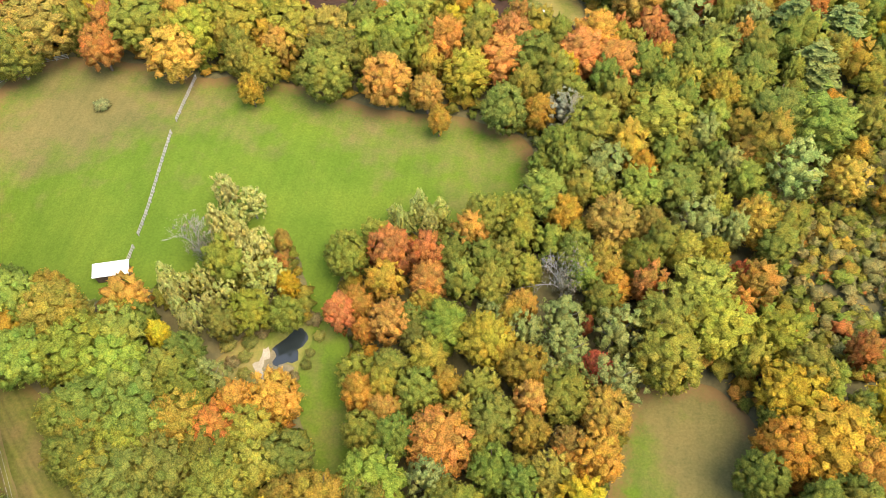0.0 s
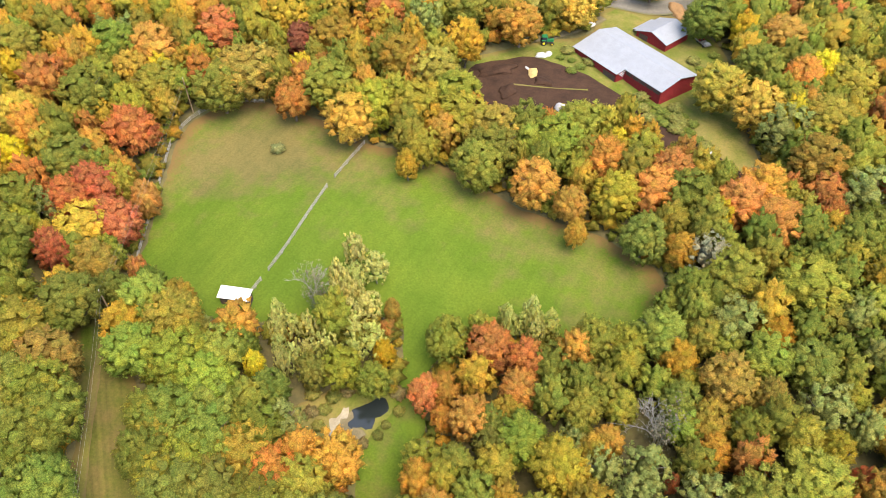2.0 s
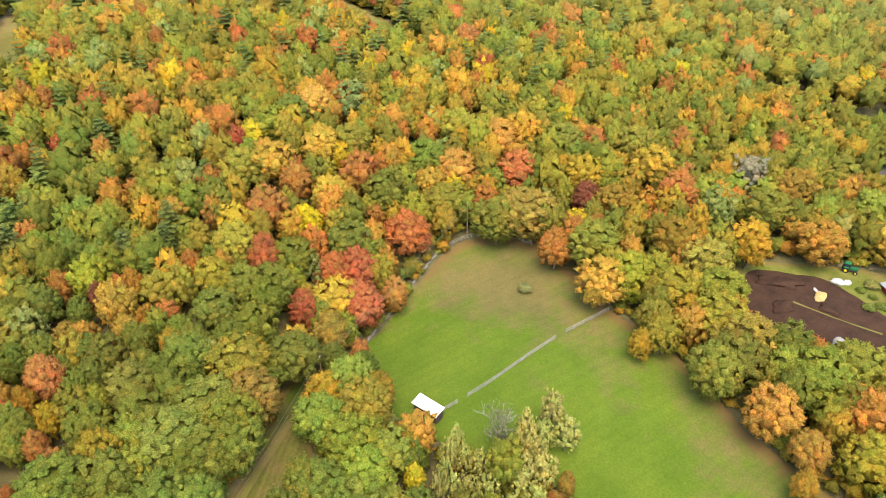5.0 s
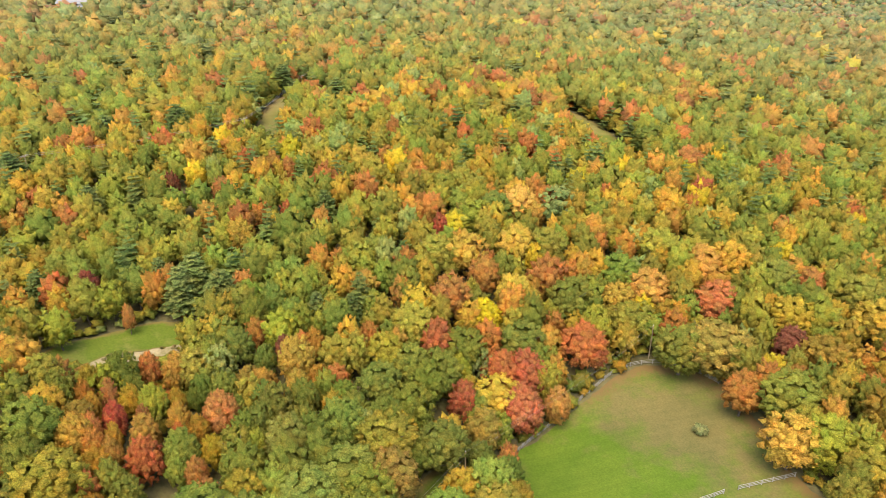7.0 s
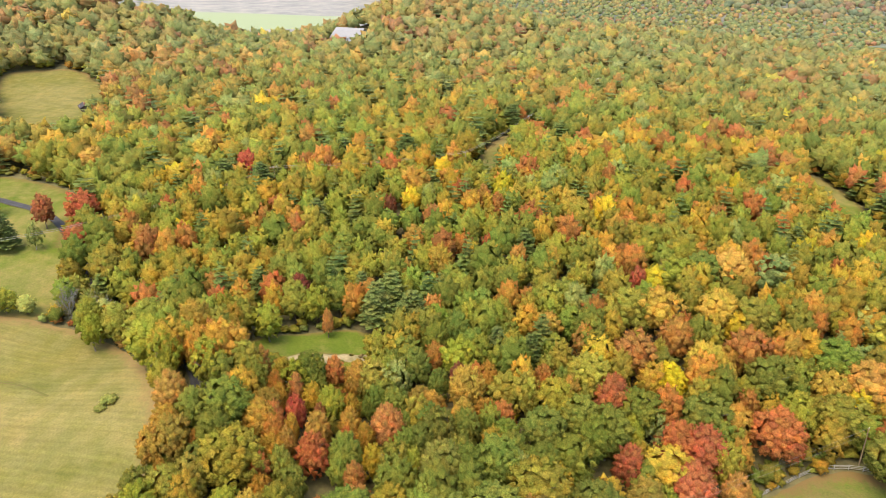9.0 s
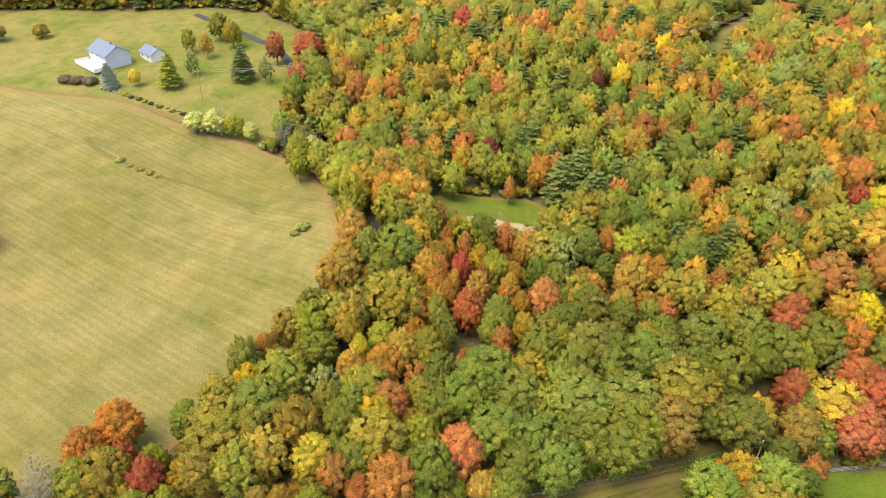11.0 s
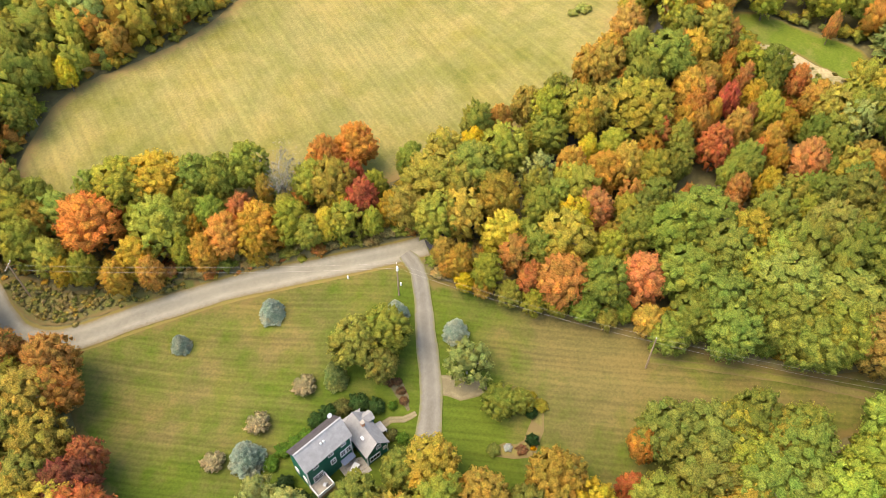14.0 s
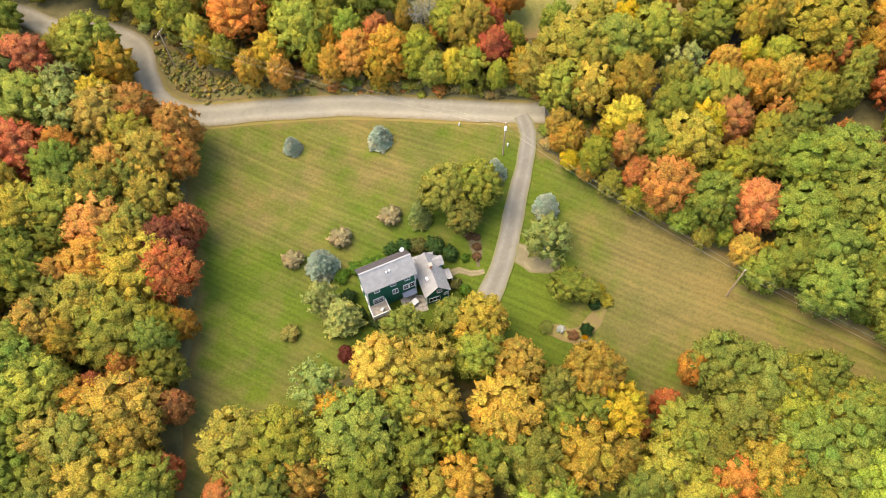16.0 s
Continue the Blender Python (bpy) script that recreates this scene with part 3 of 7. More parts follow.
def canopy(seed, tufts, sprays, size, boughs=11, full=1.2, low=0.06, pointed=0.0, radius=4.5, height=14.0, uneven=0.07, loose=0.35, core=0.62):
    """A billowing crown: boughs, rounded tufts crowded over them with creases between, leaf sprays on the tufts; canonical 4.5 m by 14 m."""
    rng = np.random.default_rng(seed)

    def spread(k, down, jitter):
        i = np.arange(k)
        up = (1 - (1 + down) * (i + 0.5) / k + rng.normal(0, jitter * 0.3, k)).clip(-0.95, 0.99)
        a = i * np.pi * (3 - 5 ** 0.5) + rng.uniform(0, 6.28) + rng.normal(0, jitter, k)
        return np.c_[np.sqrt(1 - up * up) * np.cos(a), np.sqrt(1 - up * up) * np.sin(a), up]

    limbs = spread(boughs, 0.6, 0.3)
    thick = 1.35 * np.sqrt(2.5 / boughs) * rng.uniform(0.75, 1.2, boughs)
    centre = limbs * ((1 - thick) * rng.uniform(0.88, 1.08, boughs) * (1 + limbs @ rng.normal(0, 0.1, 3)))[:, None]
    hub = spread(tufts, 0.75, 0.2)
    along = hub @ centre.T
    under = along ** 2 - (centre ** 2).sum(1) + thick ** 2
    reach = np.where(under > 0, along + np.sqrt(np.maximum(under, 0)), 0.0).max(1).clip(0.66, 1.15)
    ball = full * np.sqrt(2.8 / tufts) * rng.uniform(0.55, 1.3, tufts)
    place = hub * ((reach - ball * 0.8) * (1 + rng.normal(0, uneven, tufts)))[:, None]
    zc, hz = height * (1 + low) / 2, height * (1 - low) / 2
    soup = Soup()

    def shaped(p):
        slim = 1 - pointed * np.clip(p[:, 2:3], 0, 1)
        return p * np.c_[slim, slim, np.ones(len(p))] * [radius, radius, hz] + [0, 0, zc]

    flat = hz / radius
    ring = np.arange(5) * np.pi * 0.4
    fan = np.array([[0, k + 1, (k + 1) % 5 + 1] for k in range(5)])
    for d, c, r in zip(hub, shaped(place), ball * radius):
        side = np.cross(d, [0.31, 0.52, 0.8])
        side /= np.linalg.norm(side)
        other = np.cross(d, side)
        a = ring + rng.uniform(0, 1)
        rim = (np.cos(a)[:, None] * side + np.sin(a)[:, None] * other) * rng.uniform(0.8, 1.15, (5, 1)) - d * rng.uniform(0.3, 0.6, (5, 1))
        soup.add(np.concatenate([(d + rng.normal(0, 0.15, 3))[None], rim]) * r * [1, 1, 0.5 + 0.5 * flat] + c, fan)
    if core:
        v, f = ICO[1 if tufts < 80 else 2]
        soup.add(v * [radius * core, radius * core, hz * core] + [0, 0, zc], f)
    if sprays:
        k = rng.choice(tufts, sprays, p=ball ** 2 / (ball ** 2).sum())
        g = rng.normal(size=(sprays, 3)) + hub[k] * 1.1 + [0, 0, 0.2]
        g /= np.linalg.norm(g, axis=1)[:, None]
        r = (ball[k] * radius)[:, None]
        soup.add(*cards(rng, shaped(place)[k] + g * [1, 1, 0.5 + 0.5 * flat] * r * rng.uniform(0.86, 1.16, (sprays, 1)), g, size, loose))
    return soup.done()


def airy(seed, leaves, size, radius=4.5, height=14.0):
    """A loose upright crown of ash or aspen: leaf tufts along rising boughs."""
    rng = np.random.default_rng(seed)
    soup = Soup()
    for i in range(38):
        a, z = rng.uniform(0, 6.28), rng.uniform(0.16, 0.97)
        reach = radius * (0.35 + 0.75 * np.sin(np.pi * min(1, (1.05 - z) * 1.35))) * rng.uniform(0.3, 1.0)
        c = np.array([np.cos(a) * reach, np.sin(a) * reach, z * height])
        lr = rng.uniform(0.8, 1.4)
        v, f = ICO[1]
        soup.add(v * lr * (0.6 if size > 0.4 else 0.2) * rng.uniform(0.7, 1, (len(v), 1)) + c, f)
        g = rng.normal(size=(leaves, 3)) + [0, 0, 0.4]
        g /= np.linalg.norm(g, axis=1)[:, None]
        soup.add(*cards(rng, c + g * [1, 1, 1.4] * lr * rng.uniform(0.7, 1.15, (leaves, 1)), g, size))
    return soup.done()


def conifer(seed, tiers, boughs, radius=3.2, height=14.0, droop=0.25, base=0.08, power=0.9, sprays=4):
    """Tiers of flat drooping boughs round a cone."""
    rng = np.random.default_rng(seed)
    soup = Soup()
    for i in range(tiers):
        u = (i + 0.5) / tiers
        z = height * (base + (1 - base) * u)
        reach = radius * (1 - u) ** power + 0.18
        m = max(4, int(boughs * (1 - 0.55 * u)))
        for j in range(m):
            a = 6.283 * (j + rng.uniform(-0.35, 0.35)) / m + i * 1.1
            L = reach * rng.uniform(0.75, 1.12)
            d = np.array([np.cos(a), np.sin(a), 0.0])
            side = np.array([-d[1], d[0], 0.0])
            w = L * rng.uniform(0.26, 0.4)
            prev = None
            pts = []
            for k in range(3):
                s = (0.08, 0.55, 1.0)[k]
                p = d * L * s + [0, 0, z + 0.12 * L * s - droop * L * s * s + rng.normal(0, 0.06)]
                ww = w * (0.55, 1.0, 0.12)[k]
                pts += [p - side * ww - [0, 0, 0.12 * ww], p + side * ww - [0, 0, 0.12 * ww]]
            f = np.array([[0, 2, 1], [1, 2, 3], [2, 4, 3], [3, 4, 5]])
            soup.add(np.array(pts), f)
            if sprays:
                s = rng.uniform(0.3, 1.0, (sprays, 1))
                c = d * L * s + side * w * rng.uniform(-0.9, 0.9, (sprays, 1)) + np.c_[np.zeros(sprays), np.zeros(sprays), (z + 0.12 * L * s - droop * L * s * s)[:, 0] + 0.1]
                soup.add(*cards(rng, c, np.tile([0, 0, 1.0], (sprays, 1)) + d * 0.5, 0.45))
    v, f = ICO[1]
    soup.add(np.array([[0.0, 0, height * 1.02], [0.2, 0, height * 0.9], [-0.1, 0.17, height * 0.9], [-0.1, -0.17, height * 0.9]]), np.array([[0, 1, 2], [0, 2, 3], [0, 3, 1]]))
    return soup.done()


def limb(soup, a, b, ra, rb, sides=5):
    a, b = np.array(a, float), np.array(b, float)
    d = (b - a) / np.linalg.norm(b - a)
    t = np.cross(d, [0.3, 0.9, 0.1] if abs(d[2]) > 0.8 else [0, 0, 1.0])
    t /= np.linalg.norm(t)
    u = np.cross(d, t)
    ang = np.arange(sides) * 2 * np.pi / sides
    ring = np.cos(ang)[:, None] * t + np.sin(ang)[:, None] * u
    i = np.arange(sides)
    j = (i + 1) % sides
    f = np.concatenate([np.c_[i, j, i + sides], np.c_[j, j + sides, i + sides]])
    soup.add(np.concatenate([a + ring * ra, b + ring * rb]), f)


def trunk(seed, height=14.0, thick=0.26, straight=False):
    rng = np.random.default_rng(seed)
    soup = Soup()
    top = height * (0.96 if straight else 0.62)
    p, r = np.zeros(3), thick
    limb(soup, (0, 0, -0.8), (0, 0, 0.4), thick * 1.5, thick * 1.05, 6)
    p = np.array([0, 0, 0.4])
    for i in range(4):
        q = np.array([rng.normal(0, 0.0 if straight else 0.16), rng.normal(0, 0.0 if straight else 0.16), 0.4 + (top - 0.4) * (i + 1) / 4])
        limb(soup, p, q, r, r * 0.72, 6)
        p, r = q, r * 0.72
    if not straight:
        for i in range(7):
            z = height * rng.uniform(0.28, 0.6)
            a = i * 2.4 + rng.normal(0, 0.3)
            L = rng.uniform(2.2, 3.6)
            mid = np.array([np.cos(a) * L * 0.5, np.sin(a) * L * 0.5, z + L * 0.42])
            limb(soup, (0, 0, z), mid, thick * 0.42, thick * 0.26, 4)
            limb(soup, mid, (np.cos(a) * L, np.sin(a) * L, z + L * 1.05), thick * 0.26, 0.04, 4)
    return soup.done()


def bare_limbs(seed, height=11.0, forks=5):
    rng = np.random.default_rng(seed)
    soup = Soup()
    tips = []

    def grow(p, d, L, r, depth):
        q = p + d * L
        limb(soup, p, q, r, r * 0.62, 4 if depth else 6)
        if depth >= forks:
            return
        for _ in range(3 if depth < 3 else 2):
            e = d + rng.normal(0, 0.42, 3) + [0, 0, 0.18]
            grow(p + d * L * rng.uniform(0.6, 1.0), e / np.linalg.norm(e), L * rng.uniform(0.55, 0.8), max(r * 0.55, 0.03), depth + 1)

    grow(np.array([0, 0, -0.4]), np.array([0, 0, 1.0]), height * 0.34, 0.2, 0)
    return soup.done()


def to_mesh(name, vf, material, flat=False):
    me = bpy.data.meshes.new(name)
    v, f = vf
    me.vertices.add(len(v))
    me.vertices.foreach_set("co", v.astype(np.float32).ravel())
    me.loops.add(f.size)
    me.loops.foreach_set("vertex_index", f.astype(np.int32).ravel())
    me.polygons.add(len(f))
    me.polygons.foreach_set("loop_start", np.arange(0, f.size, 3, dtype=np.int32))
    me.update(calc_edges=True)
    me.shade_smooth()
    me.materials.append(material)
    return me


CROWNS = {"oak_tree": [to_mesh("oak_crown", canopy(10 + i, 150, 1800, 0.29, 9 + 2 * i, uneven=0.05), LEAVES) for i in range(5)],
          "maple_tree": [to_mesh("maple_crown", canopy(30 + i, 120, 1700, 0.29, 8 + i, pointed=0.25, low=0.04, uneven=0.06), LEAVES) for i in range(5)],
          "ash_tree": [to_mesh("ash_crown", canopy(50 + i, 100, 1600, 0.29, 8 + i, full=0.9, pointed=0.2, low=0.03, uneven=0.16, loose=0.6, core=0.4), LEAVES) for i in range(4)],
          "pine_tree": [to_mesh("pine_crown", conifer(60 + i, 13, 12, radius=3.6, power=0.48, droop=0.12, base=0.12, sprays=9), LEAVES) for i in range(2)],
          "spruce_tree": [to_mesh("spruce_crown", conifer(70, 18, 18, radius=3.4, height=6.6, power=0.5, droop=0.22, base=0.02, sprays=6), LEAVES)],
          "lilac": [to_mesh("lilac_crown", canopy(77, 110, 1500, 0.36, 9, full=1.1, low=0.04, uneven=0.1), LEAVES)],
          "distant": [to_mesh("distant_crown", canopy(84 + i, 90, 860, 0.36, 7 + i, pointed=0.1 * (i % 3), uneven=0.1), LEAVES) for i in range(5)],
          "bush": [to_mesh("bush_leaves", canopy(80 + i, 60, 560, 0.2, 7, radius=1.5, height=2.2, low=0.0, uneven=0.12), LEAVES) for i in range(2)]}
STEMS = {"twigs": [to_mesh("twig_crown", airy(104 + i, 34, 0.2, radius=2.6, height=10.0), LEAVES) for i in range(2)], "tree": [to_mesh("trunk", trunk(90 + i), BARK) for i in range(3)], "straight": [to_mesh("trunk", trunk(95, straight=True), BARK)],
         "pale": [to_mesh("trunk", trunk(97, thick=0.2), PALE_BARK)], "shoots": [to_mesh("stems", bare_limbs(110, forks=3), BARK)], "bare": [to_mesh("branch_frame", bare_limbs(100 + i), PALE_BARK) for i in range(3)]}
dice = random.Random(7)
PLANTED = []


def one_tree(kind, tint, where, x, y, r, h=None, sink=0.0):
    """A tree with its trunk and its crown."""
    label = f"{WORDS[tint]} {kind.replace('_', ' ')} {where}"
    base = (3.2, 7.0) if kind == "spruce_tree" else (3.2, 14.0) if kind == "pine_tree" else (4.5, 14.0)
    h = h or min(max(5 + 1.65 * r, 6) + (1.0 if x < -90 else 0.0), 14) * dice.uniform(0.94, 1.06)
    tree = tagged(new(kind), label, "tree", f"{kind.replace('_', ' ')}s", "")
    tree.matrix_world = pose(x, y, gz(x, y) - sink, dice.uniform(-2, 2), dice.uniform(-2, 2), dice.uniform(0, 360)) @ Matrix.Diagonal((r / base[0], r / base[0], h / base[1], 1))
    stems = STEMS["straight" if kind in ("pine_tree", "spruce_tree") else "pale" if kind == "ash_tree" else "tree"]
    stem = new("trunk", stems[dice.randrange(len(stems))])
    stem.parent = tree
    if kind == "spruce_tree":
        stem.scale = (1, 1, 0.48)
    shapes = CROWNS["distant"] if kind in ("oak_tree", "maple_tree") and (x < -125 or y > 205 or x > 62) else CROWNS[kind]
    crown = new("crown", shapes[dice.randrange(len(shapes))])
    crown.parent = tree
    hue, sat, val = colorsys.rgb_to_hsv(*TINTS[tint])
    crown.color = (*colorsys.hsv_to_rgb((hue + dice.uniform(-0.02, 0.02)) % 1, min(1, sat * dice.uniform(0.94, 1.0)), val * dice.uniform(0.84, 1.14)), 1)
    PLANTED.append((x, y, r))
    return tree


def bare_tree(where, x, y, r, h=None):
    tree = tagged(new("bare_tree"), f"leafless grey tree {where}", "tree", "bare trees")
    h = h or 2.6 * r + 4
    tree.matrix_world = pose(x, y, gz(x, y), 0, 0, dice.uniform(0, 360)) @ Matrix.Diagonal((h / 10, h / 10, h / 10, 1))
    limbs = new("branch_frame", STEMS["bare"][dice.randrange(3)])
    limbs.parent = tree
    twigs = new("twig_crown", STEMS["twigs"][dice.randrange(2)])
    twigs.parent = tree
    twigs.color = (0.20, 0.18, 0.13, 1)
    PLANTED.append((x, y, r * 0.8))


def plant(kind, tint, where, *spots):
    for x, y, r in spots:
        if kind == "bare_tree":
            bare_tree(where, x, y, r)
        else:
            one_tree(kind, tint, where, x, y, r if kind != "pine_tree" else r * 0.9, dice.uniform(8.0, 11.5) if tint == "straw_green" else None)


# trees round the pond and the paddock
plant("maple_tree", "bronze", "round the pond and the paddock", (-92.1, 71.6, 4.6))
plant("oak_tree", "olive", "round the pond and the paddock", (-85.4, 68.3, 3.4))
plant("maple_tree", "orange", "round the pond and the paddock", (-94.6, 91.8, 3.3))
plant("oak_tree", "olive", "round the pond and the paddock", (-87.9, 60.5, 6.0))
# trees on the north side of the paddock
plant("ash_tree", "lime", "on the north side of the paddock", (-73.1, 221.5, 6.0))
plant("oak_tree", "green", "on the north side of the paddock", (-24.5, 264.7, 6.0))
# trees along the road and the hay field
plant("oak_tree", "green", "along the road and the hay field", (-66.4, 28.1, 5.2))
plant("oak_tree", "olive", "along the road and the hay field", (-74.6, 34.2, 5.9), (-77.3, 41.4, 5.5))
# trees in the western woods
plant("maple_tree", "orange", "in the western woods", (-178.9, 194.0, 6.0))
plant("maple_tree", "rust", "in the western woods", (-154.3, 179.9, 4.2))
plant("oak_tree", "olive", "in the western woods", (-203.3, 195.2, 6.0))
# trees round the house lawn
plant("oak_tree", "olive", "round the house lawn", (22.6, -90.0, 6.0), (26.6, -73.4, 5.6))
plant("maple_tree", "scarlet_orange", "round the house lawn", (12.2, -84.7, 6.0))
plant("oak_tree", "green", "round the house lawn", (-4.5, -103.4, 3.4))
plant("maple_tree", "gold", "round the house lawn", (11.6, -93.7, 2.9))
plant("maple_tree", "red", "round the house lawn", (2.0, -109.5, 3.1))
plant("maple_tree", "orange", "round the house lawn", (4.9, -100.1, 4.1))
plant("maple_tree", "yellow", "round the house lawn", (-17.9, -108.3, 2.3))
plant("ash_tree", "lime", "round the house lawn", (-7.5, -104.9, 2.3))
plant("maple_tree", "rust", "round the house lawn", (7.0, -92.7, 4.0))
# tall trees that close the lawn
plant("oak_tree", "olive", "beside the house lawn", (-45.9, 38.4, 5.6), (-4.6, 3.6, 4.4), (-12.4, 4.9, 3.7), (-21.9, 22.6, 4.1), (-13.3, 30.3, 6.0), (8.9, 15.2, 7.2), (14.9, 14.6, 4.3), (10.0, 22.3, 5.9), (-46.8, 30.8, 5.4), (-37.4, 36.5, 5.6), (-39.2, 41.1, 5.8), (-60.6, 45.5, 4.8), (-27.5, 41.5, 4.9), (-44.1, 50.8, 5.4), (23.1, -57.2, 3.8), (26.8, -43.1, 4.7), (34.1, -40.7, 4.7), (29.6, -33.5, 4.7), (36.9, -16.1, 7.1), (44.9, -24.5, 4.2), (32.6, -6.8, 4.0), (46.0, -0.1, 5.8), (39.8, 9.4, 5.5), (51.8, 3.9, 5.2), (48.5, -31.2, 5.5))
plant("oak_tree", "gold", "beside the house lawn", (1.2, 7.9, 5.4), (-13.7, 22.1, 6.3), (-29.5, 29.6, 4.6), (-3.4, 28.5, 4.6), (18.1, 17.1, 4.3))
plant("oak_tree", "orange", "beside the house lawn", (35.3, -35.2, 5.8), (37.5, -29.0, 5.2), (45.1, -6.5, 4.4))
plant("oak_tree", "bronze", "beside the house lawn", (46.1, -42.0, 5.5), (40.3, -22.0, 5.4), (39.9, 2.8, 5.1))
plant("oak_tree", "bronze", "beside the house lawn", (-5.1, 9.8, 5.0), (-3.5, 16.4, 4.7), (-16.1, 7.8, 5.1), (-18.5, 16.6, 4.5), (-28.7, 22.7, 5.1), (-21.1, 32.9, 6.3), (-26.5, 34.8, 4.2), (1.5, 27.9, 4.2), (-57.4, 43.0, 4.2), (-44.8, 46.0, 5.6), (29.5, -57.5, 5.5), (25.9, -52.0, 4.7), (23.5, -46.0, 6.0), (33.3, -43.5, 4.7), (25.4, -37.3, 4.9), (31.9, -30.3, 5.0), (31.9, -24.4, 7.2), (31.0, -14.4, 4.0), (48.0, -20.9, 5.0), (38.8, -2.3, 6.8), (50.2, -3.1, 4.6), (45.4, 5.5, 6.8))
plant("oak_tree", "lime", "beside the house lawn", (-0.2, 13.3, 4.7), (19.3, 12.2, 5.9), (25.6, 9.8, 6.1), (-54.2, 37.8, 4.4), (-31.7, 39.6, 4.9), (40.8, -41.6, 5.3), (49.7, -10.3, 6.0))
plant("maple_tree", "fresh", "beside the house lawn", (-13.4, 12.2, 4.7))
plant("oak_tree", "green", "beside the house lawn", (-50.6, 36.1, 6.3), (-20.7, 26.4, 4.3), (-25.5, 27.2, 4.3), (-8.6, 27.0, 4.3), (2.2, 21.5, 4.6), (24.2, 16.1, 4.9), (-57.6, 39.0, 4.6), (-50.6, 45.7, 6.0), (-57.8, 46.4, 5.8), (40.8, -64.6, 6.6), (38.5, -49.0, 4.7), (38.2, -44.8, 4.6), (56.4, 0.6, 5.3), (54.8, -6.4, 5.4), (52.7, -14.6, 6.1), (50.8, -19.6, 4.4))
plant("maple_tree", "rust", "beside the house lawn", (-31.9, 32.7, 2.1), (-37.2, 31.4, 2.7), (38.5, -74.5, 5.3), (23.2, -57.1, 5.1), (17.5, -50.7, 4.9), (44.7, -55.5, 6.3), (21.6, -31.8, 3.2), (26.6, -22.3, 5.4), (37.8, -10.0, 3.5), (32.6, -0.9, 2.8))
plant("ash_tree", "silver", "beside the house lawn", (11.5, 6.3, 4.7), (33.5, -66.5, 4.3), (35.1, -60.5, 5.0))
plant("maple_tree", "scarlet_orange", "beside the house lawn", (29.7, 14.9, 3.5), (19.6, -45.4, 4.5), (37.2, -54.4, 3.8), (36.4, 8.0, 2.7))
plant("maple_tree", "orange", "beside the house lawn", (-43.4, 28.6, 2.9), (-39.1, 45.2, 5.2), (29.8, -47.3, 4.0), (43.4, -29.1, 3.7), (27.9, -14.0, 2.6))
plant("maple_tree", "maroon", "beside the house lawn", (37.7, -69.5, 3.3), (25.8, -28.4, 5.0))
plant("maple_tree", "yellow", "beside the house lawn", (29.0, -63.2, 4.0))
plant("maple_tree", "red", "beside the house lawn", (42.8, -8.6, 2.6))
plant("oak_tree", "olive", "beside the grassy ride", (-73.5, 38.9, 5.6))
plant("oak_tree", "bronze", "beside the grassy ride", (-80.4, 46.8, 5.6))
plant("oak_tree", "green", "beside the grassy ride", (-83.3, 38.7, 7.5), (-80.0, 30.3, 7.2))
plant("oak_tree", "lime", "beside the grassy ride", (-89.4, 48.7, 6.9))
# the woods along the road, and round the pond
plant("oak_tree", "lime", "in the wood across the road", (-47.9, -23.8, 4.5), (-54.2, -30.5, 6.8), (-68.8, -25.5, 5.3))
plant("maple_tree", "gold", "in the wood across the road", (-45.3, -14.8, 2.8), (-60.6, 16.4, 2.8))
plant("maple_tree", "yellow", "in the wood across the road", (-55.2, -13.5, 4.5), (-66.3, -32.0, 3.7))
plant("maple_tree", "fresh", "in the wood across the road", (-60.5, -26.9, 6.2), (-68.3, -11.0, 3.9))
plant("oak_tree", "gold", "in the wood across the road", (-51.9, -21.1, 4.5))
plant("maple_tree", "lime", "in the wood across the road", (-47.1, -10.0, 3.3), (-66.1, 3.1, 4.0))
plant("maple_tree", "scarlet_orange", "in the wood across the road", (-65.2, 10.8, 4.9))
plant("maple_tree", "rust", "in the wood across the road", (-70.8, -4.5, 4.2), (-54.7, 1.1, 5.0), (-52.3, -3.5, 3.0))
plant("oak_tree", "bronze", "in the wood across the road", (-61.7, -35.3, 4.2), (-61.7, -4.1, 6.0))
plant("oak_tree", "green", "in the wood across the road", (-57.2, -6.6, 4.4), (-76.3, 9.2, 5.7), (-64.2, 21.7, 4.3), (-72.2, 4.2, 4.6))
plant("oak_tree", "green", "in the wood across the road", (-59.3, 6.7, 4.9), (-71.1, 16.5, 6.2), (-81.9, 11.7, 6.5), (-79.2, 19.0, 5.7), (-70.2, 24.3, 5.5), (-73.5, 29.4, 4.8))
plant("oak_tree", "bronze", "round the pond and the paddock", (-71.5, 69.0, 4.0), (-92.4, 134.1, 9.6), (-27.6, 134.5, 7.2), (30.7, 87.8, 5.5), (28.7, 79.2, 4.1), (12.3, 57.5, 4.5), (12.5, 46.0, 3.6), (15.3, 38.2, 4.0), (18.7, 43.9, 3.1), (-67.5, 63.5, 6.0))
plant("oak_tree", "lime", "round the pond and the paddock", (-56.7, 133.1, 5.9), (29.8, 111.3, 6.0), (-37.0, 68.4, 4.1), (12.1, 90.2, 4.1), (4.4, 54.5, 3.8))
plant("oak_tree", "fresh", "round the pond and the paddock", (-12.5, 135.4, 7.9), (37.1, 94.4, 5.0), (-31.1, 68.9, 3.4), (-6.3, 53.7, 4.3), (5.7, 39.3, 4.2), (-13.3, 36.6, 5.9))
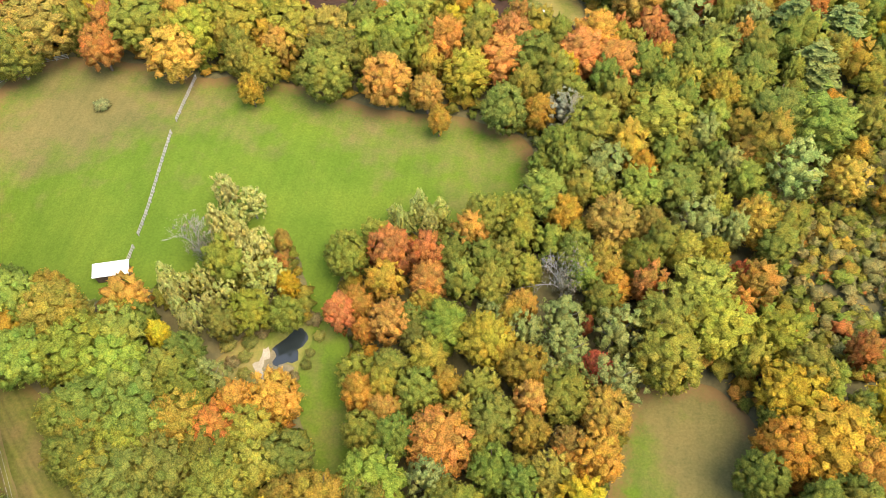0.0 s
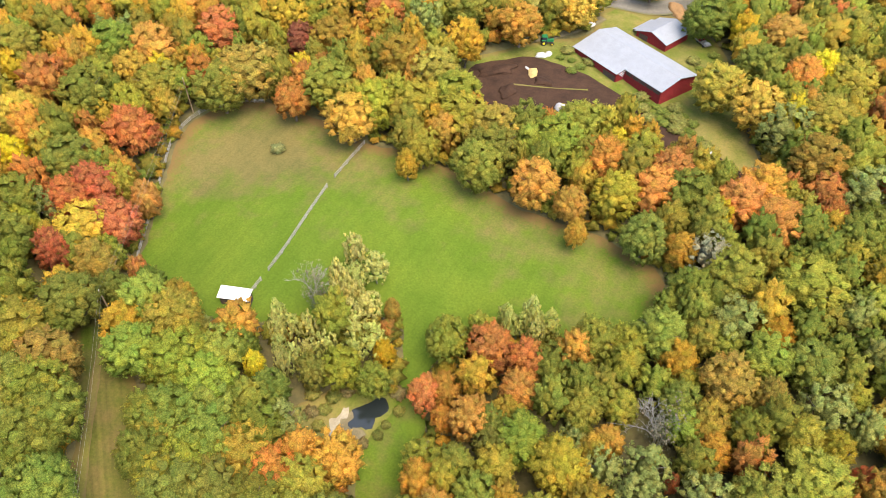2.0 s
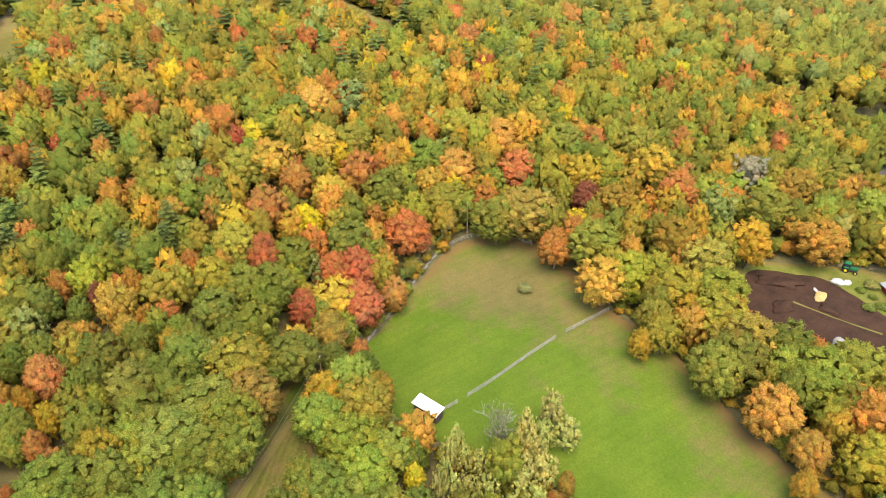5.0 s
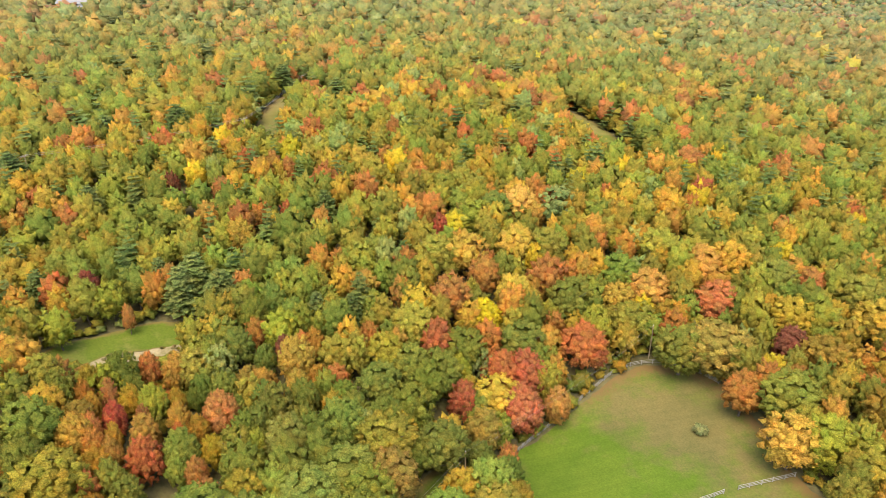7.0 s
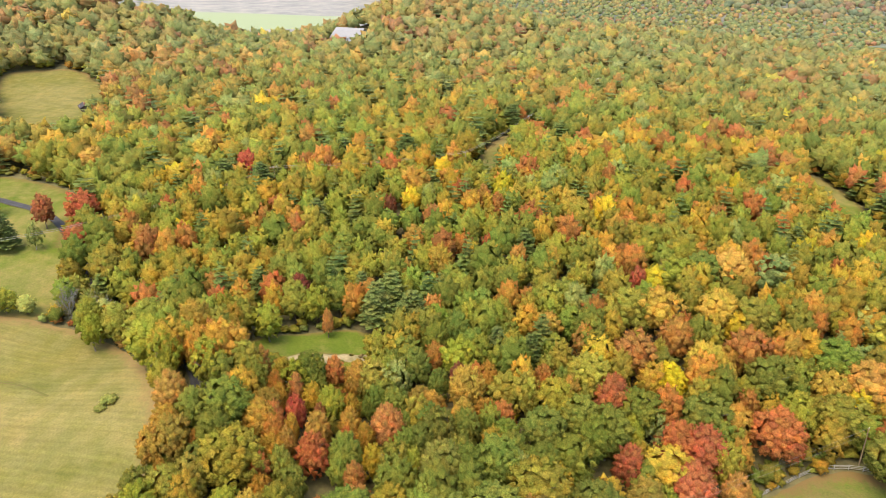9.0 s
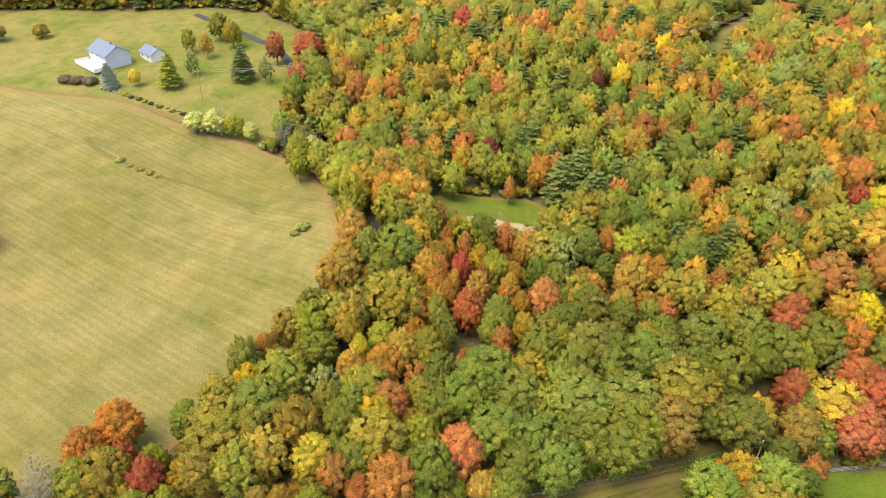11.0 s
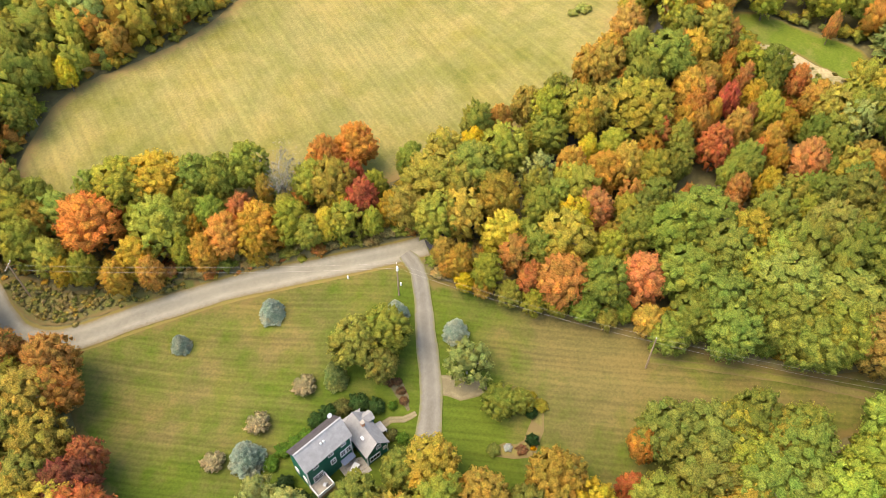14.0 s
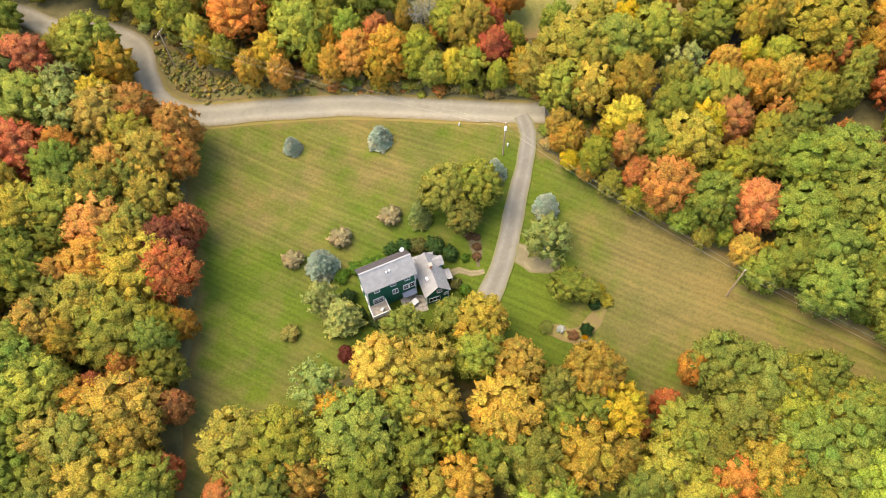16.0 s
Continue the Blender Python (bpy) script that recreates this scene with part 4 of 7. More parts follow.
plant("oak_tree", "olive", "round the pond and the paddock", (-95.3, 127.2, 7.1), (-70.5, 136.5, 7.7), (-27.2, 122.3, 6.1), (-20.4, 140.3, 5.9), (18.4, 129.8, 6.4), (22.2, 105.4, 4.7), (23.5, 81.6, 4.3), (36.1, 79.1, 4.3), (-41.5, 66.2, 3.4), (-0.2, 81.5, 4.6), (6.4, 87.8, 4.8), (38.4, 67.1, 5.8), (6.1, 48.1, 4.7), (18.6, 52.0, 5.1), (-15.5, 46.5, 3.8), (-7.6, 67.9, 3.4), (47.5, 37.8, 4.3))
plant("maple_tree", "yellow", "round the pond and the paddock", (-80.4, 141.3, 4.0), (-31.2, 75.1, 2.3), (-52.0, 63.0, 2.3))
plant("maple_tree", "orange", "round the pond and the paddock", (-77.3, 130.3, 4.9), (-5.4, 119.5, 4.0), (13.7, 135.2, 6.1), (33.9, 137.6, 6.7), (36.7, 128.9, 6.9), (47.9, 134.9, 3.7), (-12.1, 81.6, 4.9), (-4.5, 75.7, 4.3), (-16.8, 66.9, 2.3), (30.2, 74.4, 3.5), (-2.4, 44.3, 6.4), (-11.9, 50.6, 3.7))
plant("oak_tree", "gold", "round the pond and the paddock", (-60.0, 127.5, 6.7), (-40.1, 133.9, 4.4), (-14.4, 121.1, 5.7), (58.8, 87.0, 5.1), (78.4, 96.5, 4.5), (-11.7, 68.0, 4.5), (24.8, 48.7, 4.8), (22.8, 41.0, 4.3), (-30.8, 51.7, 5.2), (56.0, 52.1, 5.9), (59.9, 42.0, 7.9), (52.7, 42.3, 5.3), (63.6, 37.2, 5.6))
plant("oak_tree", "lime", "round the pond and the paddock", (-48.0, 137.1, 6.8), (-45.2, 127.1, 4.3), (-35.3, 135.8, 6.6), (44.3, 112.8, 7.5), (45.5, 72.7, 6.7), (36.8, 58.1, 6.2), (47.2, 64.4, 6.7), (-33.6, 45.0, 5.1), (59.9, 56.1, 4.7), (57.1, 62.8, 5.0))
plant("maple_tree", "gold", "round the pond and the paddock", (-43.1, 119.3, 2.7), (-2.9, 113.4, 2.6), (18.7, 115.4, 4.0), (38.6, 101.1, 3.9), (22.1, 89.9, 3.9), (12.7, 70.9, 3.2), (-16.0, 53.8, 3.8), (-37.3, 51.2, 4.1))
plant("maple_tree", "scarlet_orange", "round the pond and the paddock", (-1.1, 134.2, 5.7), (54.6, 77.2, 2.5), (-21.1, 70.0, 3.6))
plant("maple_tree", "bronze", "round the pond and the paddock", (3.2, 124.9, 5.8), (58.7, 119.9, 5.1), (38.3, 87.1, 4.2), (49.6, 81.0, 3.7), (-33.0, 83.8, 1.8), (5.7, 63.0, 5.2))
plant("oak_tree", "green", "round the pond and the paddock", (10.8, 114.9, 5.3), (60.1, 133.5, 5.5), (52.9, 128.6, 5.3), (69.1, 113.1, 7.2), (77.5, 109.7, 7.2), (65.7, 124.6, 5.4), (45.2, 95.7, 5.2), (-20.1, 80.2, 4.7), (10.0, 36.5, 4.0), (-9.8, 45.4, 4.2))
plant("ash_tree", "bare", "round the pond and the paddock", (24.2, 115.6, 4.7))
plant("ash_tree", "silver", "round the pond and the paddock", (54.9, 143.3, 7.0), (69.7, 142.0, 4.8), (31.1, 101.3, 5.8), (69.0, 98.4, 6.1), (48.2, 87.6, 5.0), (6.9, 68.6, 3.4), (20.1, 67.5, 4.5), (12.8, 65.2, 3.9), (28.9, 64.8, 4.7), (19.5, 60.6, 4.9), (27.6, 55.1, 4.9))
plant("maple_tree", "fresh", "round the pond and the paddock", (17.9, 94.3, 5.5), (-1.4, 66.1, 5.0))
plant("pine_tree", "pine", "round the pond and the paddock", (79.9, 127.5, 7.7), (89.4, 138.4, 7.4), (78.5, 140.8, 7.3))
plant("maple_tree", "lime", "round the pond and the paddock", (43.8, 81.3, 4.2), (7.1, 75.8, 4.0), (13.6, 78.1, 3.5))
plant("ash_tree", "straw_green", "round the pond and the paddock", (-39.3, 90.7, 3.0), (-43.9, 91.9, 2.6), (-42.1, 87.4, 2.4), (-37.1, 82.2, 2.8), (-41.4, 83.4, 2.4), (-39.7, 79.2, 2.2), (-33.9, 76.1, 2.8), (-38.3, 77.2, 2.5), (-36.6, 73.0, 2.2), (-41.2, 84.1, 2.4), (-44.9, 85.0, 2.1), (-43.4, 81.4, 1.9), (-49.1, 72.8, 2.1), (-52.4, 73.7, 1.8), (-51.1, 70.5, 1.7), (-42.1, 72.8, 2.5), (-46.0, 73.8, 2.2), (-44.4, 70.1, 2.0), (-45.4, 66.8, 2.0), (-48.6, 67.6, 1.8), (-47.3, 64.6, 1.6), (-2.7, 90.5, 2.2), (-6.2, 91.3, 2.0), (-4.8, 88.0, 1.8), (-8.2, 89.5, 2.0), (-11.4, 90.3, 1.8), (-10.1, 87.3, 1.6))
plant("bare_tree", "bare", "round the pond and the paddock", (-47.6, 80.5, 3.6), (20.8, 75.5, 4.1))
plant("maple_tree", "red", "round the pond and the paddock", (24.7, 67.3, 1.4))
# the woods beyond the paddock, and west of it
plant("maple_tree", "rust", "on the north side of the paddock", (-104.6, 145.5, 6.6), (-2.5, 220.7, 6.6), (-68.4, 169.6, 5.8), (-127.0, 106.2, 5.4), (-105.9, 105.7, 6.6), (-103.8, 88.1, 6.3), (-95.0, 83.0, 5.3), (-100.8, 70.7, 3.8), (-131.7, 89.4, 4.7), (-127.1, 78.6, 5.7), (-115.0, 70.1, 4.8))
plant("oak_tree", "gold", "on the north side of the paddock", (-90.9, 156.9, 6.0), (-44.3, 165.0, 5.5), (17.3, 232.8, 6.6), (-100.0, 79.2, 6.4), (-116.0, 157.9, 6.6), (-81.4, 175.5, 6.6), (-140.9, 103.5, 5.9), (-140.9, 88.5, 6.4), (-124.0, 94.9, 5.2))
plant("maple_tree", "maroon", "on the north side of the paddock", (-84.7, 151.1, 4.6))
plant("oak_tree", "bronze", "on the north side of the paddock", (-77.3, 153.6, 6.6), (-57.0, 151.8, 6.6), (-49.0, 195.4, 6.6), (5.6, 239.7, 6.6), (-114.0, 56.4, 5.4))
plant("oak_tree", "lime", "on the north side of the paddock", (-47.1, 149.6, 6.6), (-41.4, 124.5, 4.4), (-39.2, 143.8, 6.6), (-8.5, 145.1, 6.6), (-21.9, 217.1, 6.6), (-108.6, 121.0, 6.6), (-157.7, 98.4, 6.6), (-129.7, 145.0, 6.6), (-91.4, 180.0, 6.6), (-139.0, 112.5, 6.6), (-143.1, 81.1, 6.6), (-120.0, 65.7, 5.7))
plant("oak_tree", "olive", "on the north side of the paddock", (-25.6, 128.2, 6.5), (30.1, 185.3, 6.6), (-48.5, 181.2, 6.6), (-45.2, 214.8, 6.6), (-117.9, 108.3, 6.3), (-111.1, 90.7, 6.6), (-104.3, 163.4, 6.6), (-107.2, 67.1, 6.0), (-111.8, 76.2, 5.7), (-109.6, 61.4, 5.4))
plant("maple_tree", "orange", "on the north side of the paddock", (10.8, 129.7, 6.6), (29.7, 131.5, 6.6), (-116.2, 131.0, 6.6), (-160.2, 114.5, 6.6), (-118.1, 150.0, 6.6))
plant("maple_tree", "fresh", "on the north side of the paddock", (-31.9, 204.2, 6.6))
plant("ash_tree", "silver", "on the north side of the paddock", (-57.9, 171.3, 5.7), (-156.8, 125.6, 6.6))
plant("ash_tree", "bare", "on the north side of the paddock", (-61.2, 194.7, 6.6))
plant("oak_tree", "green", "on the north side of the paddock", (-123.4, 126.5, 6.6), (-160.2, 106.5, 6.6))
plant("maple_tree", "yellow", "on the north side of the paddock", (-127.0, 69.5, 4.1), (-119.8, 85.1, 4.2))
plant("maple_tree", "rust", "in the western woods", (-142.6, 71.6, 3.9), (-106.1, 83.0, 5.2), (-214.3, 41.6, 3.4), (-196.9, 31.3, 3.9), (-194.0, 43.0, 2.8), (-205.3, 53.4, 3.0))
plant("maple_tree", "lime", "in the western woods", (-108.2, 73.3, 3.2))
plant("oak_tree", "bronze", "in the western woods", (-170.8, 32.9, 4.3))
plant("ash_tree", "silver", "in the western woods", (-108.7, 79.3, 3.3))
plant("maple_tree", "orange", "in the western woods", (-165.7, 116.7, 5.4), (-149.3, 55.5, 2.4), (-244.5, -93.7, 5.4))
plant("maple_tree", "red", "in the western woods", (-156.9, 87.5, 2.8), (-179.8, 47.9, 2.7), (-204.5, -82.4, 5.4), (-203.9, -94.6, 3.6), (-240.3, -35.5, 4.5))
plant("maple_tree", "fresh", "in the western woods", (-182.8, 4.1, 4.2), (-150.9, 42.8, 3.7))
plant("oak_tree", "gold", "in the western woods", (-120.9, 98.1, 3.5), (-115.5, 121.7, 4.7), (-183.7, 25.7, 3.8), (-253.1, -55.2, 5.4), (-275.1, -88.1, 5.4))
plant("maple_tree", "gold", "in the western woods", (-147.0, 77.9, 2.4), (-224.9, -63.0, 3.7))
plant("oak_tree", "lime", "in the western woods", (-157.8, 71.0, 3.9), (-108.6, 110.6, 4.8), (-100.1, 92.3, 4.0), (-128.5, -38.1, 5.4), (-145.5, -58.2, 4.2), (-168.4, -62.1, 5.2))
plant("oak_tree", "green", "in the western woods", (-105.4, 52.3, 5.4), (-95.4, 41.3, 5.4), (-104.2, 62.7, 4.7))
plant("oak_tree", "olive", "in the western woods", (-98.3, 57.2, 5.4), (-93.7, 29.6, 5.1), (-91.3, 20.6, 4.7))
plant("pine_tree", "pine", "in the western woods", (-134.2, 45.5, 4.2), (-130.4, 53.5, 3.7), (-253.0, 23.3, 6.6), (-303.6, 71.0, 6.6), (-250.8, -0.7, 6.6), (-227.1, -28.1, 6.6), (-229.7, -42.5, 6.2), (-274.2, 87.5, 6.6), (-199.6, -6.2, 5.5), (-177.1, 58.8, 4.7), (-162.5, 10.2, 4.0), (-163.3, -18.3, 4.5))
plant("maple_tree", "maroon", "in the western woods", (-207.5, 17.5, 2.5))
plant("oak_tree", "bronze", "round the farm buildings", (20.9, 170.8, 6.8))
plant("oak_tree", "gold", "round the farm buildings", (30.5, 166.0, 6.8))
plant("oak_tree", "orange", "round the farm buildings", (35.7, 201.7, 6.8))
plant("maple_tree", "scarlet_orange", "round the farm buildings", (41.0, 182.3, 5.9))
plant("maple_tree", "yellow", "round the farm buildings", (45.9, 187.7, 6.0))
plant("oak_tree", "green", "round the farm buildings", (15.0, 203.8, 6.8))
plant("oak_tree", "olive", "round the farm buildings", (53.1, 212.1, 6.8))
plant("ash_tree", "silver", "round the farm buildings", (36.7, 159.5, 6.8))
plant("oak_tree", "lime", "round the farm buildings", (6.8, 140.9, 4.8))
plant("oak_tree", "gold", "round the farm buildings", (23.7, 214.5, 6.8))
plant("oak_tree", "bronze", "round the farm buildings", (46.5, 164.8, 6.8))
plant("oak_tree", "bronze", "round the farm buildings", (52.5, 184.4, 6.8))
plant("oak_tree", "bronze", "round the farm buildings", (44.4, 149.5, 6.8))
plant("oak_tree", "gold", "round the farm buildings", (-33.3, 180.4, 6.8))
plant("oak_tree", "gold", "round the farm buildings", (-21.6, 194.9, 6.8))
# the belt along the hay field, and the wood below the glade
plant("oak_tree", "lime", "in the wood below the glade", (-140.8, -41.2, 6.3), (-87.4, -21.9, 4.9), (-82.4, -26.2, 4.4), (-129.4, 35.5, 4.8), (-155.0, -7.5, 4.7), (-154.3, -1.6, 4.4))
plant("maple_tree", "lime", "in the wood below the glade", (-142.9, -50.5, 4.1), (-141.1, -56.5, 3.0), (-121.8, -14.0, 4.2), (-85.5, -11.8, 3.6), (-113.4, 6.0, 3.2), (-95.0, -2.4, 3.0), (-149.4, -25.0, 3.4), (-144.5, -13.1, 3.8), (-86.0, -2.2, 4.1), (-96.8, 24.1, 2.9))
plant("oak_tree", "gold", "in the wood below the glade", (-125.8, -31.9, 5.2), (-125.1, -20.2, 6.0), (-117.5, 36.6, 4.6))
plant("oak_tree", "bronze", "in the wood below the glade", (-137.8, -28.8, 5.0), (-97.3, -24.5, 4.4), (-93.8, -11.8, 7.0), (-76.0, -25.6, 2.6), (-122.3, -5.8, 2.5))
plant("maple_tree", "orange", "in the wood below the glade", (-108.7, -26.8, 3.9), (-101.5, -26.2, 3.6), (-99.0, -19.8, 2.0), (-91.6, -24.6, 1.8), (-79.4, -8.8, 4.4), (-117.5, -6.8, 2.2), (-116.9, -2.2, 2.3), (-125.9, 5.8, 2.6), (-105.8, 3.9, 3.0), (-93.9, 12.3, 2.4), (-122.4, 42.3, 2.9), (-110.7, 44.0, 3.1), (-151.8, 30.2, 3.1), (-148.4, 1.8, 1.6), (-157.8, -22.8, 3.3), (-86.8, 5.5, 1.7))
plant("maple_tree", "fresh", "in the wood below the glade", (-105.7, -22.0, 3.8), (-95.6, 9.0, 2.6), (-144.4, 30.4, 4.1), (-134.9, 39.3, 3.9), (-108.8, 22.4, 2.3))
plant("oak_tree", "green", "in the wood below the glade", (-106.8, -14.9, 5.7), (-115.2, 15.8, 2.9), (-101.7, 22.5, 3.0), (-127.7, 25.0, 4.2), (-136.7, 30.1, 3.9), (-140.9, 35.9, 4.0), (-158.7, 4.4, 4.4), (-122.2, 30.2, 2.9), (-107.9, 28.3, 3.5))
plant("oak_tree", "olive", "in the wood below the glade", (-88.0, -28.1, 3.6), (-123.2, 0.4, 3.8), (-102.3, 26.5, 3.6), (-130.3, 19.6, 3.0), (-88.6, 0.2, 2.4))
plant("maple_tree", "yellow", "in the wood below the glade", (-82.6, -15.4, 2.2))
plant("maple_tree", "scarlet_orange", "in the wood below the glade", (-107.2, -5.6, 2.4), (-103.4, 10.0, 2.0), (-123.1, 39.4, 2.7))
plant("maple_tree", "orange", "in the wood below the glade", (-76.4, -14.6, 3.5), (-103.4, -5.1, 2.6), (-108.4, 10.6, 2.6), (-106.6, 18.5, 4.0), (-131.4, 29.9, 3.0))
plant("maple_tree", "rust", "in the wood below the glade", (-98.3, 3.8, 3.8), (-110.9, 3.6, 1.7))
plant("ash_tree", "silver", "in the wood below the glade", (-70.4, -18.3, 4.2), (-121.8, 20.3, 3.9))
plant("maple_tree", "gold", "in the wood below the glade", (-113.7, -5.5, 1.9), (-115.3, 1.5, 2.7), (-123.3, 10.9, 3.2), (-105.5, -1.9, 2.0), (-101.7, -2.1, 2.2), (-104.7, 13.9, 2.5), (-98.5, 15.9, 2.7), (-114.5, 10.5, 2.1), (-114.2, 28.7, 3.2), (-109.3, 35.1, 3.5), (-110.7, 40.1, 3.0))
plant("maple_tree", "red", "in the wood below the glade", (-110.1, -1.6, 2.6))
plant("maple_tree", "maroon", "in the wood below the glade", (-123.5, 35.4, 2.7), (-160.9, -6.8, 3.8))
plant("pine_tree", "pine", "in the wood below the glade", (-153.8, 14.6, 5.6), (-148.0, 24.0, 6.2), (-158.1, 18.6, 6.6))
plant("maple_tree", "lime", "in the belt beside the hay field", (8.5, -79.6, 4.8), (-37.6, -48.5, 4.3), (-46.3, -39.3, 2.8), (-29.3, -43.6, 4.2), (-30.4, -40.4, 3.0), (7.3, -69.4, 3.6), (9.7, -74.6, 4.6), (3.7, -64.4, 3.0), (-11.6, -55.0, 2.7), (-40.2, -32.9, 2.4), (-30.2, -46.9, 3.1), (-16.8, -61.3, 3.2))
plant("oak_tree", "bronze", "in the belt beside the hay field", (5.5, -77.5, 3.5), (-46.4, -30.2, 4.1))
plant("maple_tree", "fresh", "in the belt beside the hay field", (1.2, -75.6, 4.1), (-11.1, -60.7, 5.9), (-19.6, -57.1, 3.6), (2.6, -81.9, 3.5))
plant("maple_tree", "orange", "in the belt beside the hay field", (-1.5, -76.0, 2.4), (-42.8, -50.6, 4.1), (-6.0, -62.7, 1.9), (-13.8, -51.7, 3.1), (-18.7, -50.9, 4.3), (-33.2, -40.7, 1.9))
plant("maple_tree", "scarlet_orange", "in the belt beside the hay field", (-1.3, -69.5, 6.7), (-49.3, -48.1, 4.8))
plant("oak_tree", "lime", "in the belt beside the hay field", (-10.4, -72.6, 5.8), (-8.8, -65.7, 3.0))
plant("oak_tree", "fresh", "in the belt beside the hay field", (-6.0, -76.7, 3.4), (-22.0, -65.3, 4.2), (-25.2, -61.3, 4.2), (-30.7, -59.5, 4.5))
plant("maple_tree", "gold", "in the belt beside the hay field", (-11.0, -77.4, 2.3), (-30.9, -54.8, 2.1), (-44.6, -32.8, 3.0), (0.7, -58.8, 2.9), (-4.5, -55.8, 2.9), (-15.2, -57.3, 2.7), (-24.2, -47.8, 4.8), (-22.0, -46.7, 3.4), (6.9, -66.3, 2.4))
plant("oak_tree", "gold", "in the belt beside the hay field", (-16.6, -69.1, 6.0))
plant("maple_tree", "red", "in the belt beside the hay field", (-24.5, -54.2, 3.0), (-44.4, -44.2, 2.9), (-41.2, -37.6, 3.9))
plant("bare_tree", "bare", "in the belt beside the hay field", (-33.6, -52.0, 4.1))
plant("maple_tree", "yellow", "in the belt beside the hay field", (-38.5, -40.3, 2.7), (-4.2, -59.5, 3.8), (-33.6, -39.0, 2.8))


plant("oak_tree", "fresh", "beside the grassy ride", (-56.0, 54.6, 5.8), (-62.6, 56.7, 5.7), (-70.6, 54.9, 5.5), (-53.0, 50.6, 6.0))
plant("oak_tree", "fresh", "beside the grassy ride", (-74.6, 65.1, 5.4), (-57.5, 61.0, 5.0), (-51.3, 41.2, 5.3))
# young growth under the power line
for x, y, r in ((-44.6, -16.6, 2.2), (-46.1, -9.2, 2.2), (-64.1, 18.2, 2.2)):
    one_tree("maple_tree", "gold", "low beside the house lawn", x, y, r, 2.2 * r + 1.2)
for x, y, r in ((-44.0, -12.4, 2.1),):
    one_tree("maple_tree", "yellow", "low beside the house lawn", x, y, r, 2.2 * r + 1.2)
for x, y, r in ((-48.3, -5.0, 2.6), (-50.4, -1.1, 2.6), (-53.0, 2.4, 2.6), (-57.4, 10.3, 2.2), (-66.0, 21.2, 2.6), (-68.3, 25.0, 2.9)):
    one_tree("maple_tree", "lime", "low beside the house lawn", x, y, r, 2.2 * r + 1.2)
for x, y, r in ((-55.6, 6.5, 3.0), (-60.3, 11.6, 2.1)):
    one_tree("maple_tree", "fresh", "low beside the house lawn", x, y, r, 2.2 * r + 1.2)
for x, y, r in ((-61.4, 14.8, 2.1),):
    one_tree("maple_tree", "orange", "low beside the house lawn", x, y, r, 2.2 * r + 1.2)
for x, y, r in ((-69.4, 28.6, 2.2), (-71.1, 33.1, 2.6)):
    one_tree("maple_tree", "green", "low beside the house lawn", x, y, r, 2.2 * r + 1.2)


# ---- paints and building materials ----
GREEN_PAINT = plain("green_clapboard_paint", (0.008, 0.10, 0.062), 0.6, scale=1.5, vary=0.2)
WHITE_PAINT = plain("white_paint", (0.62, 0.61, 0.59), 0.5, scale=2, vary=0.08)
GREY_SHINGLE = plain("grey_shingle", (0.23, 0.222, 0.218), 0.85, scale=1.2, vary=0.16, bump=0.4)
DARK_SHINGLE = plain("dark_mossy_shingle", (0.055, 0.046, 0.046), 0.9, scale=1.2, vary=0.35, bump=0.5)
SLATE_METAL = plain("slate_grey_metal", (0.14, 0.16, 0.2), 0.45, 0.2, scale=1, vary=0.12)
GLASS = plain("dark_window_glass", (0.03, 0.04, 0.05), 0.12, scale=1, vary=0.2)
RED_PAINT = plain("barn_red_paint", (0.22, 0.02, 0.022), 0.7, scale=1.5, vary=0.25)
TIN = plain("pale_metal_roofing", (0.235, 0.245, 0.262), 0.55, 0.0, scale=0.5, vary=0.08)
BRICK = plain("chimney_brick", (0.42, 0.2, 0.11), 0.9, scale=5, vary=0.3, bump=0.3)
OLD_WOOD = plain("weathered_wood", (0.27, 0.25, 0.21), 0.9, scale=4, vary=0.25, bump=0.3)
DARK_WOOD = plain("dark_boards", (0.09, 0.065, 0.05), 0.9, scale=3, vary=0.35, bump=0.3)
DECKING = plain("pale_decking", (0.27, 0.24, 0.2), 0.85, scale=2, vary=0.18, bump=0.2)
POLE_WOOD = plain("pole_wood", (0.29, 0.205, 0.125), 0.9, scale=4, vary=0.25, bump=0.3)
WIRE = plain("grey_wire", (0.3, 0.27, 0.23), 0.5, scale=1, vary=0.1)
STONE = plain("grey_boulder_stone", (0.34, 0.33, 0.32), 0.9, scale=1.5, vary=0.3, bump=0.5)
WRAP = plain("white_bale_wrap", (0.42, 0.415, 0.40), 0.5, scale=2, vary=0.12)
STRAW = plain("straw", (0.42, 0.31, 0.12), 0.95, scale=5, vary=0.35, bump=0.6)
CHIPS = plain("orange_wood_chips", (0.28, 0.16, 0.07), 0.95, scale=4, vary=0.35, bump=0.6)
TRACTOR_GREEN = plain("tractor_green_paint", (0.015, 0.14, 0.05), 0.4, scale=2, vary=0.15)
TRACTOR_YELLOW = plain("tractor_yellow_paint", (0.7, 0.5, 0.02), 0.4, scale=2, vary=0.1)
RUBBER = plain("black_rubber", (0.025, 0.025, 0.025), 0.85, scale=6, vary=0.2)
CAR_WHITE = plain("white_car_paint", (0.75, 0.76, 0.78), 0.25, scale=1, vary=0.04)
CAR_BLUE = plain("grey_blue_car_paint", (0.16, 0.2, 0.26), 0.25, scale=1, vary=0.06)
ALUMINIUM = plain("galvanised_metal", (0.5, 0.51, 0.53), 0.4, 0.6, scale=2, vary=0.12)
